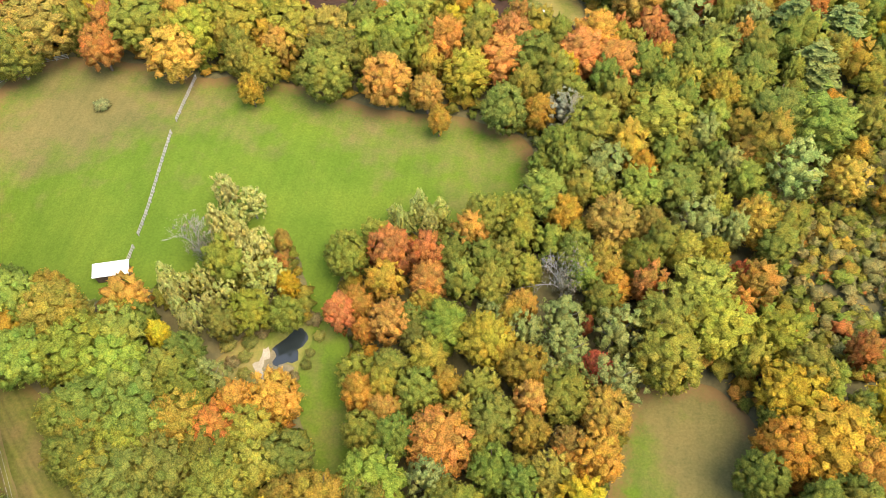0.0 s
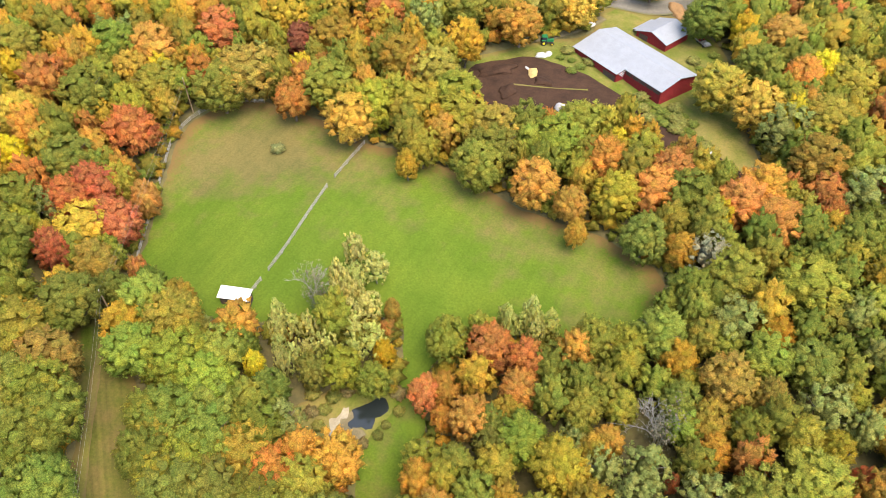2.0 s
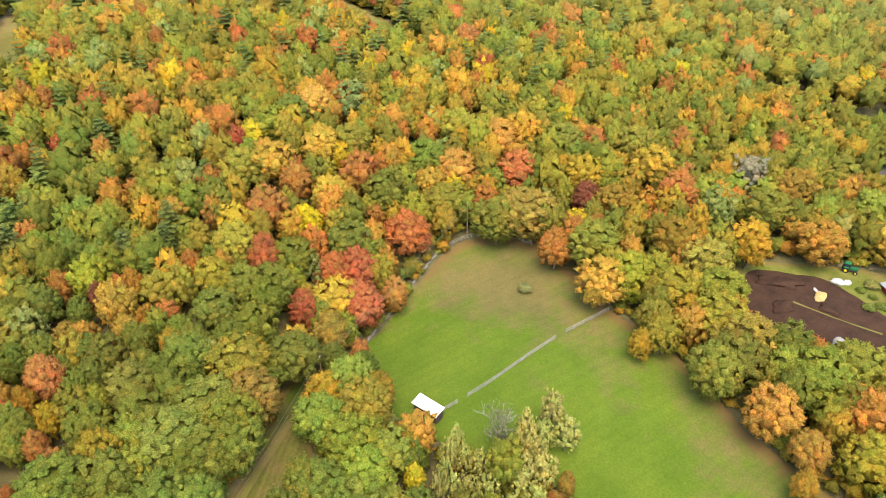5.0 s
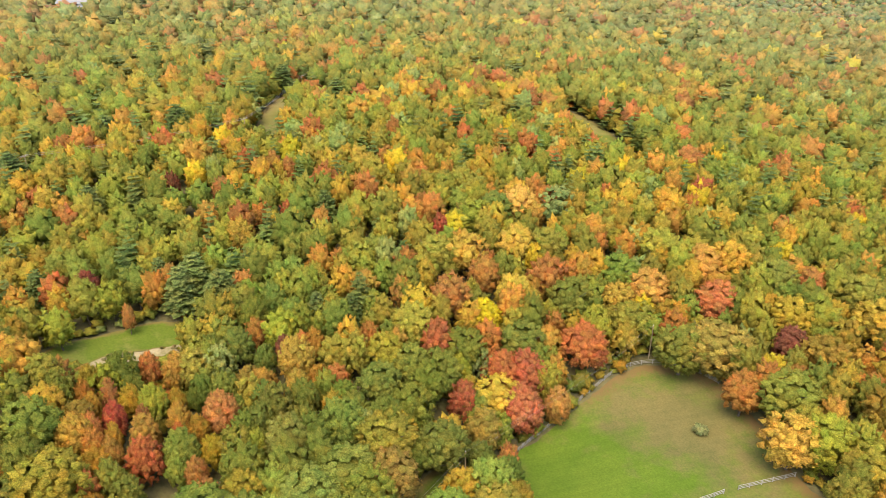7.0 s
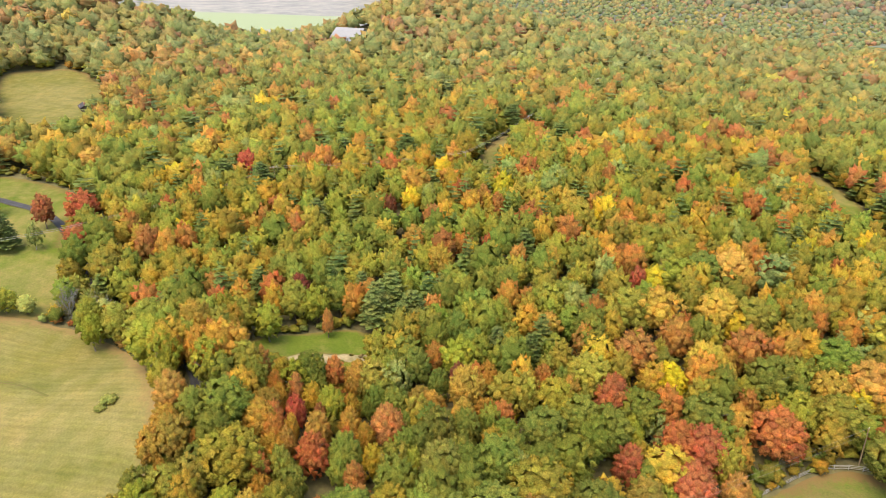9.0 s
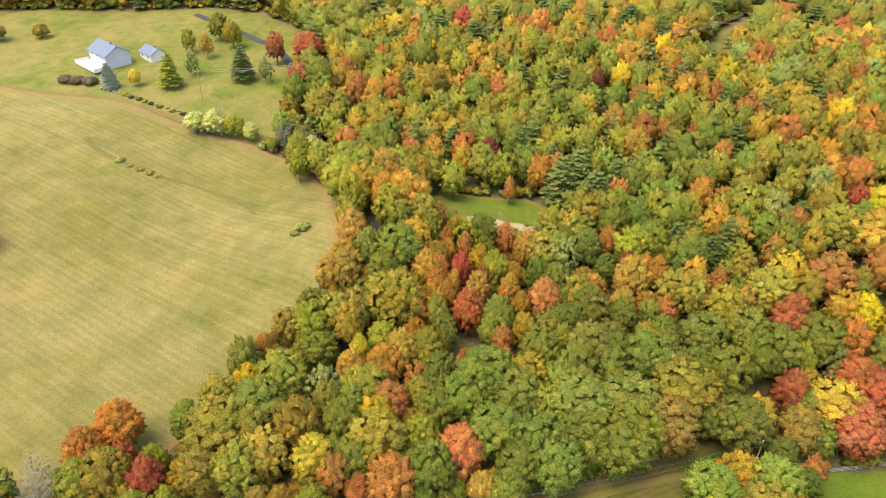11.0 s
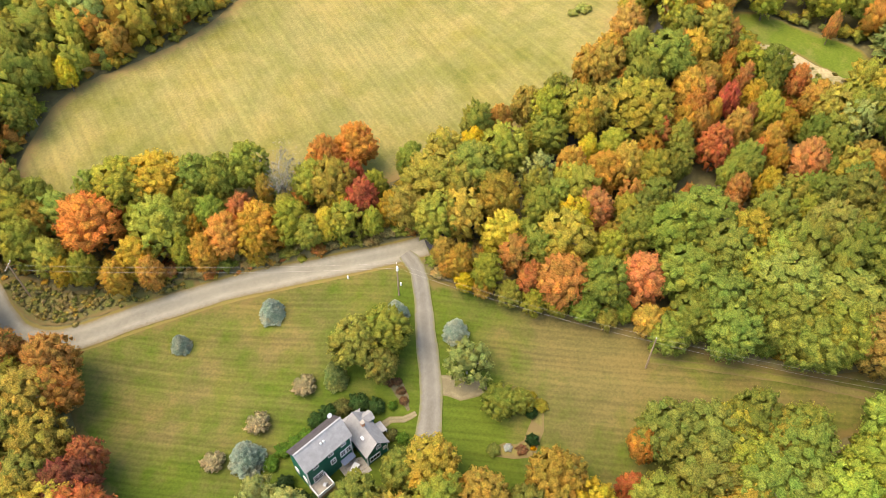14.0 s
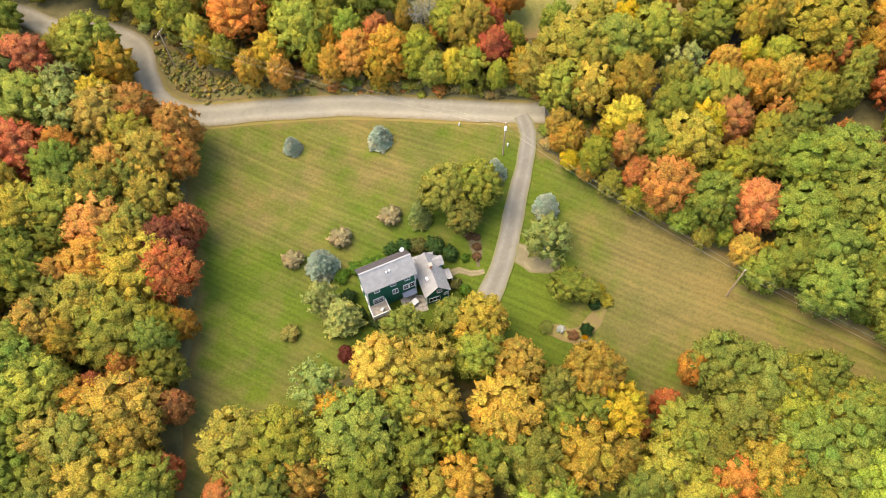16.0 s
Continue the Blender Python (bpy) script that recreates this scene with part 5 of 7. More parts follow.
STUCCO = plain("pale_house_siding", (0.4, 0.41, 0.43), 0.7, scale=1, vary=0.08)
OLD_STONE = plain("old_brown_stone", (0.19, 0.155, 0.12), 0.95, scale=2, vary=0.35, bump=0.5)
WEEDS = grass("ditch_weeds", (0.115, 0.115, 0.028), (0.15, 0.12, 0.045), (0.12, 0.085, 0.04), 0.0, 0, 2, 0.5)
MULCH = plain("brown_bed_mulch", (0.10, 0.08, 0.04), 0.95, scale=3, vary=0.4, bump=0.6)


def part(name, bm, material, parent, label=""):
    """Links a bmesh as one mesh under a thing or a part."""
    me = bpy.data.meshes.new(name)
    bm.to_mesh(me)
    bm.free()
    for m in material if isinstance(material, (list, tuple)) else (material,):
        me.materials.append(m)
    ob = new(name, me)
    ob.parent = parent
    if label:
        ob["label"] = label
    return ob


def block(x0, x1, y0, y1, z0, z1, bevel=0.0):
    bm = bmesh.new()
    bmesh.ops.create_cube(bm, size=1, matrix=Matrix.LocRotScale(((x0 + x1) / 2, (y0 + y1) / 2, (z0 + z1) / 2), None, (x1 - x0, y1 - y0, z1 - z0)))
    if bevel:
        bmesh.ops.bevel(bm, geom=bm.edges[:], offset=bevel, segments=2, affect="EDGES", profile=0.6)
    return bm


def solid(points, faces):
    bm = bmesh.new()
    vs = [bm.verts.new(p) for p in points]
    for f in faces:
        bm.faces.new([vs[i] for i in f])
    bmesh.ops.recalc_face_normals(bm, faces=bm.faces[:])
    return bm


def slab(a, b, c, d, thick):
    """A sheet with four corners and a thickness downwards."""
    low = [(p[0], p[1], p[2] - thick) for p in (a, b, c, d)]
    return solid([a, b, c, d, *low], [(0, 1, 2, 3), (7, 6, 5, 4), (0, 4, 5, 1), (1, 5, 6, 2), (2, 6, 7, 3), (3, 7, 4, 0)])


def tube(points, radius, sides=6, taper=1.0):
    """A round bar along the points."""
    bm = bmesh.new()
    rings = []
    for i, p in enumerate(points):
        p = Vector(p)
        d = (Vector(points[min(i + 1, len(points) - 1)]) - Vector(points[max(i - 1, 0)])).normalized()
        t = d.orthogonal().normalized()
        if rings and abs(d.z) < 0.9:
            t = Vector((0, 0, 1)).cross(d).normalized()
        u = d.cross(t)
        r = radius * (1 + (taper - 1) * i / max(len(points) - 1, 1))
        rings.append([bm.verts.new(p + (t * math.cos(k * 2 * math.pi / sides) + u * math.sin(k * 2 * math.pi / sides)) * r) for k in range(sides)])
    for a, b in zip(rings[:-1], rings[1:]):
        for k in range(sides):
            bm.faces.new((a[k], a[(k + 1) % sides], b[(k + 1) % sides], b[k]))
    bm.faces.new(rings[0]), bm.faces.new(rings[-1])
    bmesh.ops.recalc_face_normals(bm, faces=bm.faces[:])
    return bm


def disc(x, y0, y1, z, r, sides=20):
    """A wheel or drum lying along y."""
    bm = bmesh.new()
    bmesh.ops.create_cone(bm, cap_ends=True, segments=sides, radius1=r, radius2=r, depth=y1 - y0, matrix=pose(x, (y0 + y1) / 2, z, 90))
    bmesh.ops.bevel(bm, geom=[e for e in bm.edges if len(e.link_faces) == 2 and e.calc_face_angle(0) > 1], offset=r * 0.15, segments=2, affect="EDGES")
    return bm


def thing(name, label, category, x, y, turn=0.0, z=None, group="", kind=""):
    ob = tagged(new(name), label, category, group, kind)
    ob.matrix_world = pose(x, y, gz(x, y) if z is None else z, 0, 0, turn)
    return ob


def gable_walls(x0, x1, y0, y1, base, eave, ridge, along="x", thick=0.2):
    """Four walls with gables, as one shell with a thickness."""
    def ring(i):
        a, b, c, d = x0 + i, x1 - i, y0 + i, y1 - i
        if along == "x":
            m = (y0 + y1) / 2
            return [(a, c, base), (b, c, base), (b, d, base), (a, d, base), (a, c, eave), (b, c, eave), (b, d, eave), (a, d, eave), (a, m, ridge - i), (b, m, ridge - i)]
        m = (x0 + x1) / 2
        return [(a, c, base), (b, c, base), (b, d, base), (a, d, base), (a, c, eave), (b, c, eave), (b, d, eave), (a, d, eave), (m, c, ridge - i), (m, d, ridge - i)]
    if along == "x":
        faces = [(0, 1, 5, 4), (2, 3, 7, 6), (1, 2, 6, 9, 5), (3, 0, 4, 8, 7)]
    else:
        faces = [(1, 2, 6, 5), (3, 0, 4, 7), (0, 1, 5, 8, 4), (2, 3, 7, 9, 6)]
    pts = ring(0) + ring(thick)
    back = [tuple(k + 10 for k in reversed(f)) for f in faces]
    return solid(pts, faces + back)


def siding(parent, x0, x1, y, z0, z1, material, gap=0.16):
    """Clapboards on a front wall, one long board a course."""
    z = z0
    while z + gap <= z1:
        part("clapboard", solid([(x0, y, z), (x1, y, z), (x1, y, z + gap), (x0, y, z + gap), (x0, y - 0.03, z), (x1, y - 0.03, z), (x1, y - 0.012, z + gap), (x0, y - 0.012, z + gap)],
                                [(0, 1, 2, 3), (7, 6, 5, 4), (0, 4, 5, 1), (1, 5, 6, 2), (2, 6, 7, 3), (3, 7, 4, 0)]), material, parent)
        z += gap


def window(parent, x, y, z, w, h, bars=(1, 1), facing="front", name="window"):
    """A window that stands a little proud of the wall: frame, panes, bars. y is the wall's face."""
    spin = {"front": 0, "right": 90, "left": -90, "back": 180}[facing]
    frame_bm = bmesh.new()
    f = 0.1
    for a, b, c, d in ((-w / 2 - f, -w / 2, -f, h + f), (w / 2, w / 2 + f, -f, h + f), (-w / 2, w / 2, -f, 0), (-w / 2, w / 2, h, h + f)):
        bmesh.ops.create_cube(frame_bm, size=1, matrix=Matrix.LocRotScale(((a + b) / 2, -0.05, (c + d) / 2), None, (b - a, 0.12, d - c)))
    win = part(name, frame_bm, WHITE_PAINT, parent, "white framed window")
    win.matrix_local = pose(x, y, z, 0, 0, spin)
    part("pane", block(-w / 2, w / 2, -0.03, 0.02, 0, h), GLASS, win, "dark glass pane")
    for i in range(1, bars[0] + 1):
        q = -w / 2 + w * i / (bars[0] + 1)
        part("glazing_bar", block(q - 0.03, q + 0.03, -0.05, -0.025, 0, h), WHITE_PAINT, win)
    for i in range(1, bars[1] + 1):
        q = h * i / (bars[1] + 1)
        part("glazing_bar", block(-w / 2, w / 2, -0.052, -0.027, q - 0.03, q + 0.03), WHITE_PAINT, win)
    return win


def roof_pair(parent, x0, x1, y0, y1, eave, ridge, along, mats, over=0.35, names=("roof_slope", "roof_slope"), thick=0.16):
    """Two roof slopes of a gable roof, with an overhang."""
    if along == "x":
        m, k = (y0 + y1) / 2, (ridge - eave) / ((y1 - y0) / 2)
        lo = eave - over * k
        part(names[0], slab((x0 - over, y0 - over, lo), (x1 + over, y0 - over, lo), (x1 + over, m, ridge), (x0 - over, m, ridge), thick), mats[0], parent)
        part(names[1], slab((x1 + over, y1 + over, lo), (x0 - over, y1 + over, lo), (x0 - over, m, ridge), (x1 + over, m, ridge), thick), mats[1], parent)
    else:
        m, k = (x0 + x1) / 2, (ridge - eave) / ((x1 - x0) / 2)
        lo = eave - over * k
        part(names[0], slab((x0 - over, y1 + over, lo), (x0 - over, y0 - over, lo), (m, y0 - over, ridge), (m, y1 + over, ridge), thick), mats[0], parent)
        part(names[1], slab((x1 + over, y0 - over, lo), (x1 + over, y1 + over, lo), (m, y1 + over, ridge), (m, y0 - over, ridge), thick), mats[1], parent)


# ---- the green house ----
def green_house():
    z = gz(-6, -5) - 0.2
    h = thing("house", "dark green clapboard house with pale grey shingle roofs", "house", -6.3, -8.3, 174.6, z)
    x0, x1, y0, y1 = -4.3, 4.3, -2.2, 2.2
    wall = part("wall", gable_walls(x0, x1, y0, y1, -0.6, 8.3, 10.4), GREEN_PAINT, h, "dark green clapboard wall")
    siding(wall, x0 + 0.02, x1 - 0.02, y0, 0.2, 8.1, GREEN_PAINT, 0.2)
    roof_pair(h, x0, x1, y0, y1, 8.36, 10.6, "x", (GREY_SHINGLE, DARK_SHINGLE))
    part("ridge_cap", block(x0 - 0.36, x1 + 0.36, -0.14, 0.14, 10.56, 10.64), GREY_SHINGLE, h)
    for sx in (x0, x1):
        part("corner_board", block(sx - 0.08, sx + 0.08, y0 - 0.05, y0 + 0.1, -0.3, 8.1), WHITE_PAINT, h, "white corner board")
    part("foundation", block(x0 + 0.05, x1 - 0.05, y0 + 0.05, y1 - 0.05, -1.0, 0.25), STONE, h)
    for wx in (-2.6, 0.35, 2.9):
        window(h, wx, y0 - 0.03, 6.6, 0.85, 1.1, (1, 1))
    for wx in (0.55, 2.5, 3.6):
        window(h, wx, y0 - 0.03, 3.6, 0.85, 1.4, (1, 1))
    window(h, -2.6, y0 - 0.03, 2.45, 1.7, 1.75, (1, 2), name="french_door")
    window(h, 3.0, y0 - 0.03, 0.25, 2.1, 1.9, (1, 0), name="sliding_door")
    part("awning", slab((1.7, y0 - 1.0, 2.2), (4.2, y0 - 1.0, 2.2), (4.2, y0 - 0.05, 2.5), (1.7, y0 - 0.05, 2.5), 0.06), SLATE_METAL, h, "grey awning over the sliding door")
    for wy in (-1.2, 1.0):
        window(h, x0 - 0.03, wy, 2.7, 0.8, 1.2, (1, 1), "left")
    for q, r in ((-0.2, 0.16), (0.35, 0.16)):
        part("roof_vent", tube([(q, -1.0, 9.4), (q, -1.0, 9.95)], r, 8), WHITE_PAINT, h, "white roof vent")
    dish = part("satellite_dish", tube([(3.9, 2.3, 8.0), (3.9, 2.3, 9.0)], 0.04), ALUMINIUM, h)
    bm = bmesh.new()
    bmesh.ops.create_cone(bm, cap_ends=True, segments=16, radius1=0.1, radius2=0.42, depth=0.16, matrix=pose(3.9, 2.2, 9.1, 55))
    part("reflector", bm, WHITE_PAINT, dish, "white dish")
    # the raised deck
    dx0, dx1, dy0, dy1, dz = -4.6, -1.4, -4.8, -2.25, 2.4
    deck = part("deck", block(dx0, dx1, dy0, dy1, dz - 0.18, dz), DECKING, h, "raised deck of pale boards")
    for i in range(16):
        a = dx0 + (dx1 - dx0) * i / 16
        part("deck_board", block(a + 0.01, a + 0.195, dy0, dy1, dz + 0.002, dz + 0.03), DECKING, deck)
    for a, b, c, d in ((dx0, dx1, dy0, dy0 + 0.1), (dx0, dx0 + 0.1, dy0, dy1), (dx1 - 0.1, dx1, dy0, dy1)):
        rail = part("railing", block(a, b, c, d, dz + 0.92, dz + 1.02), WHITE_PAINT, h, "white deck railing")
        part("railing_panel", block(a + 0.03, b - 0.03, c + 0.03, d - 0.03, dz + 0.08, dz + 0.9), WHITE_PAINT, rail)
    for a in (dx0 + 0.1, dx1 - 0.1):
        part("deck_post", block(a - 0.1, a + 0.1, dy0 + 0.05, dy0 + 0.25, -0.6, dz - 0.18), DECKING, h)
    part("deck_skirt", block(dx0, dx1, dy0 - 0.03, dy0 + 0.02, 0.9, dz - 0.2), CHIPS, h, "orange-brown deck skirt")
    # the main block and its deck stand a little askew of the wing
    askew = pose(-6.3, -8.3, z, 0, 0, 174.6).inverted() @ pose(-5.92, -7.16, z, 0, 0, 179.27)
    for piece in list(h.children):
        piece.matrix_basis = askew @ piece.matrix_basis
    # the wing with its gable to the garden
    wx0, wx1, wy0, wy1 = 5.2, 9.2, -5.9, 0.6
    wing = part("wing_wall", gable_walls(wx0, wx1, wy0, wy1, -0.8, 4.2, 6.3, "y"), GREEN_PAINT, h, "dark green wing wall")
    siding(wing, wx0 + 0.02, wx1 - 0.02, wy0, 0.2, 4.1, GREEN_PAINT, 0.2)
    roof_pair(h, wx0, wx1, wy0, wy1, 4.2, 6.45, "y", (GREY_SHINGLE, GREY_SHINGLE))
    part("link_wall", block(4.0, 5.2, -1.9, 1.6, -0.6, 3.9), GREEN_PAINT, h)
    part("link_roof", slab((3.95, -2.2, 3.9), (5.45, -2.2, 3.9), (5.45, 0.2, 4.9), (3.95, 0.2, 4.9), 0.14), GREY_SHINGLE, h)
    part("link_roof", slab((5.45, 1.9, 3.9), (3.95, 1.9, 3.9), (3.95, 0.2, 4.9), (5.45, 0.2, 4.9), 0.14), GREY_SHINGLE, h)
    part("back_hip", slab((5.0, 2.2, 3.6), (9.4, 2.2, 3.6), (8.4, 0.4, 5.2), (6.0, 0.4, 5.2), 0.15), GREY_SHINGLE, h)
    for sx in (wx0, wx1):
        part("corner_board", block(sx - 0.08, sx + 0.08, wy0 - 0.05, wy0 + 0.1, -0.3, 4.1), WHITE_PAINT, h, "white corner board")
    window(h, 6.6, wy0 - 0.03, 1.2, 1.9, 1.2, (2, 0))
    window(h, 7.5, wy0 - 0.03, 3.9, 0.8, 0.95, (1, 1))
    window(h, 8.6, wy0 - 0.03, 2.4, 0.5, 0.7, (1, 1))
    chimney = part("chimney", block(7.05, 7.55, -2.4, -1.8, 5.5, 7.2, 0.02), BRICK, h, "orange brick chimney")
    part("chimney_cap", block(6.98, 7.62, -2.47, -1.73, 7.2, 7.32), DECKING, chimney)
    part("dormer", gable_walls(8.0, 9.8, -1.4, 0.2, 3.4, 4.9, 5.5), GREEN_PAINT, h)
    roof_pair(h, 8.0, 9.8, -1.4, 0.2, 4.9, 5.55, "x", (GREY_SHINGLE, GREY_SHINGLE), 0.2, ("dormer_roof", "dormer_roof"), 0.1)
    part("porch_roof", slab((9.2, -3.8, 3.4), (10.8, -3.8, 2.9), (10.8, -1.7, 2.9), (9.2, -1.7, 3.4), 0.12), GREY_SHINGLE, h)
    for py in (-3.7, -1.8):
        part("porch_post", block(10.6, 10.72, py - 0.06, py + 0.06, -0.3, 2.9), WHITE_PAINT, h)
    part("skylight", block(5.9, 6.3, -3.9, -3.2, 5.2, 5.5), WHITE_PAINT, h, "small white skylight")
    t = thing("terrace", "pale paved terrace beside the house", "terrace", -6.3, -8.3, 174.6, z, kind="structure")
    for i in range(5):
        for j in range(5):
            part("paving_slab", block(1.1 + i * 0.82, 1.88 + i * 0.82, -6.9 + j * 0.88, -6.06 + j * 0.88, -0.5, 0.42 + 0.01 * ((i * 3 + j) % 3)), DECKING, t)
    table = thing("garden_table", "white garden table on the terrace", "table", -8.9, -3.0, 20, z + 0.43)
    part("tabletop", block(-0.8, 0.8, -0.5, 0.5, 0.68, 0.74, 0.02), WHITE_PAINT, table)
    for a in (-0.7, 0.7):
        for b in (-0.4, 0.4):
            part("leg", block(a - 0.04, a + 0.04, b - 0.04, b + 0.04, 0, 0.68), WHITE_PAINT, table)
    grill = thing("deck_chair", "grey chair on the raised deck", "chair", -3.3, -3.4, 30, z + dz + 0.03)
    part("seat", block(-0.3, 0.3, -0.3, 0.3, 0.38, 0.44), ALUMINIUM, grill)
    part("backrest", block(-0.3, 0.3, 0.26, 0.32, 0.44, 1.0), ALUMINIUM, grill)
    for a in (-0.26, 0.26):
        for b in (-0.26, 0.26):
            part("leg", block(a - 0.03, a + 0.03, b - 0.03, b + 0.03, 0, 0.38), ALUMINIUM, grill)


green_house()


# ---- barns and sheds ----
def ribs(parent, a, b, c, d, count, material):
    """Standing seams up a metal roof, from the eave a-b to the ridge d-c."""
    for i in range(count + 1):
        s = i / count
        p, q = Vector(a).lerp(Vector(b), s), Vector(d).lerp(Vector(c), s)
        bm = tube([p + Vector((0, 0, 0.03)), q + Vector((0, 0, 0.03))], 0.03, 4)
        part("roof_seam", bm, material, parent)


def red_barn():
    z = -6.4
    b = thing("barn", "long red board barn with a pale metal roof", "barn", -0.7, 183.4, -36.5, z)
    x0, x1, y0, y1 = -15.0, 14.9, -6.3, 6.4
    part("wall", gable_walls(x0, x1, y0, y1, -3.0, 4.2, 5.6), RED_PAINT, b, "barn-red board wall")
    roof_pair(b, x0, x1, y0, y1, 4.4, 5.9, "x", (TIN, TIN), 0.5)
    for i in range(49):
        q = 2.2 + i * 0.26
        part("board", block(q, q + 0.22, y0 - 0.06, y0 - 0.01, -2.2, 2.6), RED_PAINT, b)
    part("opening", block(2.1, x1 - 0.2, y0 - 0.07, y0 - 0.012, 2.75, 3.75), DARK_WOOD, b, "long dark opening under the eave")
    for i in range(6):
        q = 2.2 + i * 2.5
        part("post", block(q - 0.1, q + 0.1, y0 - 0.14, y0 - 0.075, -0.8, 4.1), RED_PAINT, b)
    part("corner_board", block(x1 - 0.15, x1 + 0.06, y0 - 0.1, y0 + 0.1, -1.2, 4.2), RED_PAINT, b)
    part("lean_to_wall", gable_walls(x0, 1.6, -9.2, y0 - 0.1, -3.0, 3.2, 3.6), RED_PAINT, b, "red wall of the lean-to")
    part("lean_to_roof", slab((x0 - 0.5, -9.7, 3.75), (2.1, -9.7, 3.75), (2.1, y0 - 0.45, 4.32), (x0 - 0.5, y0 - 0.45, 4.32), 0.12), TIN, b)
    part("lean_to_door", block(-3.2, 1.2, -9.32, -9.22, -1.0, 2.6), DARK_WOOD, b, "dark open barn doorway")
    for i in range(5):
        part("rafter_tail", block(1.6 + i * 0.0, 3.4 - i * 0.25, -8.9 + i * 0.55, -8.78 + i * 0.55, 3.5 + i * 0.1, 3.66 + i * 0.1), WHITE_PAINT, b)
    k = 1.5 / 6.35
    ribs(b, (x0 - 0.5, y0 - 0.5, 4.28), (x1 + 0.5, y0 - 0.5, 4.28), (x1 + 0.5, 0.05, 5.92), (x0 - 0.5, 0.05, 5.92), 26, TIN)
    s = thing("machine_shed", "red shed with a pale metal roof beside the barn", "shed", 3.9, 202.4, -30.7, -6.4)
    part("wall", gable_walls(-5.2, 5.2, -5.2, 5.2, -1, 3.0, 4.6, "y"), RED_PAINT, s)
    roof_pair(s, -5.2, 5.2, -5.2, 5.2, 3.1, 4.8, "y", (TIN, TIN), 0.5)
    part("doorway", block(-4.2, -1.2, -5.32, -5.22, -0.6, 2.6), DARK_WOOD, s, "dark open doorway")
    part("side_awning", slab((-7.2, -4.5, 2.4), (-5.3, -4.5, 2.9), (-5.3, 3.8, 2.9), (-7.2, 3.8, 2.4), 0.1), TIN, s)
    for wy in (-4.3, 3.6):
        part("post", block(-7.1, -6.95, wy - 0.08, wy + 0.08, -1, 2.35), DARK_WOOD, s)


red_barn()


def field_shed():
    s = thing("field_shed", "small dark board shed with a white metal roof", "shed", -63.6, 76.2, 9, gz(-64, 76))
    x0, x1, y0, y1 = -3.0, 3.0, -1.05, 1.05
    part("wall", solid([(x0, y0, -0.5), (x1, y0, -0.5), (x1, y1, -0.5), (x0, y1, -0.5), (x0, y0, 2.3), (x1, y0, 2.3), (x1, y1, 2.75), (x0, y1, 2.75)], [(0, 1, 5, 4), (1, 2, 6, 5), (2, 3, 7, 6), (3, 0, 4, 7), (4, 5, 6, 7)]), DARK_WOOD, s)
    part("roof", slab((x0 - 0.4, y0 - 0.35, 2.3), (x1 + 0.25, y0 - 0.35, 2.3), (x1 + 0.25, y1 + 0.35, 2.92), (x0 - 0.4, y1 + 0.35, 2.92), 0.1), WHITE_PAINT, s, "white metal roof")
    for i in range(8):
        part("board", block(x1 + 0.01, x1 + 0.05, y0 + i * 0.26, y0 + i * 0.26 + 0.22, -0.3, 2.1 + i * 0.04), DARK_WOOD, s)
    part("barge_board", block(x1 + 0.14, x1 + 0.24, y0 - 0.3, y0 - 0.2, 2.0, 2.28), WHITE_PAINT, s)


field_shed()


def far_house(name, label, x, y, turn, size, eave, ridge, wall, roof, porch=False, windows=3):
    w, d = size[0] / 2, size[1] / 2
    h = thing(name, label, "house", x, y, turn, gz(x, y) - 0.3)
    part("wall", gable_walls(-w, w, -d, d, -1, eave, ridge - 0.15), wall, h)
    roof_pair(h, -w, w, -d, d, eave, ridge, "x", (roof, roof), 0.5)
    for i in range(windows):
        q = -w + 2 * w * (i + 0.5) / windows
        window(h, q, -d - 0.02, 1.0, 0.9, 1.2)
        if eave > 4.5:
            window(h, q, -d - 0.02, 3.4, 0.9, 1.2)
        window(h, q, d + 0.02, 1.0, 0.9, 1.2, (1, 1), "back")
    part("door", block(-0.5, 0.5, -d - 0.06, -d, 0, 2.05), WHITE_PAINT, h)
    part("chimney", block(w * 0.4, w * 0.4 + 0.6, -0.3, 0.3, ridge - 0.8, ridge + 0.9), BRICK, h)
    if porch:
        part("porch_roof", slab((-w - 0.2, -d - 2.6, 2.2), (w + 0.2, -d - 2.6, 2.2), (w + 0.2, -d - 0.4, 2.9), (-w - 0.2, -d - 0.4, 2.9), 0.12), roof, h)
        for i in range(4):
            q = -w + 0.2 + (2 * w - 0.4) * i / 3
            part("porch_post", block(q - 0.07, q + 0.07, -d - 2.5, -d - 2.36, -1, 2.2), wall, h)
    return h


far_house("farmhouse", "dark brown farmhouse with a slate-grey metal roof and porch", -15.5, 268, -18, (11, 7.5), 4.0, 6.6, DARK_WOOD, SLATE_METAL, True)
far_house("cottage", "small dark cottage with weathered pale roofing", -8.2, 230.5, -35, (10, 6.5), 2.8, 4.6, DARK_WOOD, ALUMINIUM)
far_house("outbuilding", "dark outbuilding with a slate-grey roof", 14, 262, 20, (7, 5), 2.8, 4.4, DARK_WOOD, SLATE_METAL, False, 2)
white = far_house("white_house", "white house with pale grey roof and white deck", -188, -152, 63, (13, 9), 4.8, 7.5, STUCCO, SLATE_METAL)
part("deck", block(-7.5, 7.5, -9.5, -4.6, 0.3, 0.8), WHITE_PAINT, white, "wide white deck")
part("railing", block(-7.5, 7.5, -9.6, -9.5, 0.8, 1.7), WHITE_PAINT, white, "white deck railing")
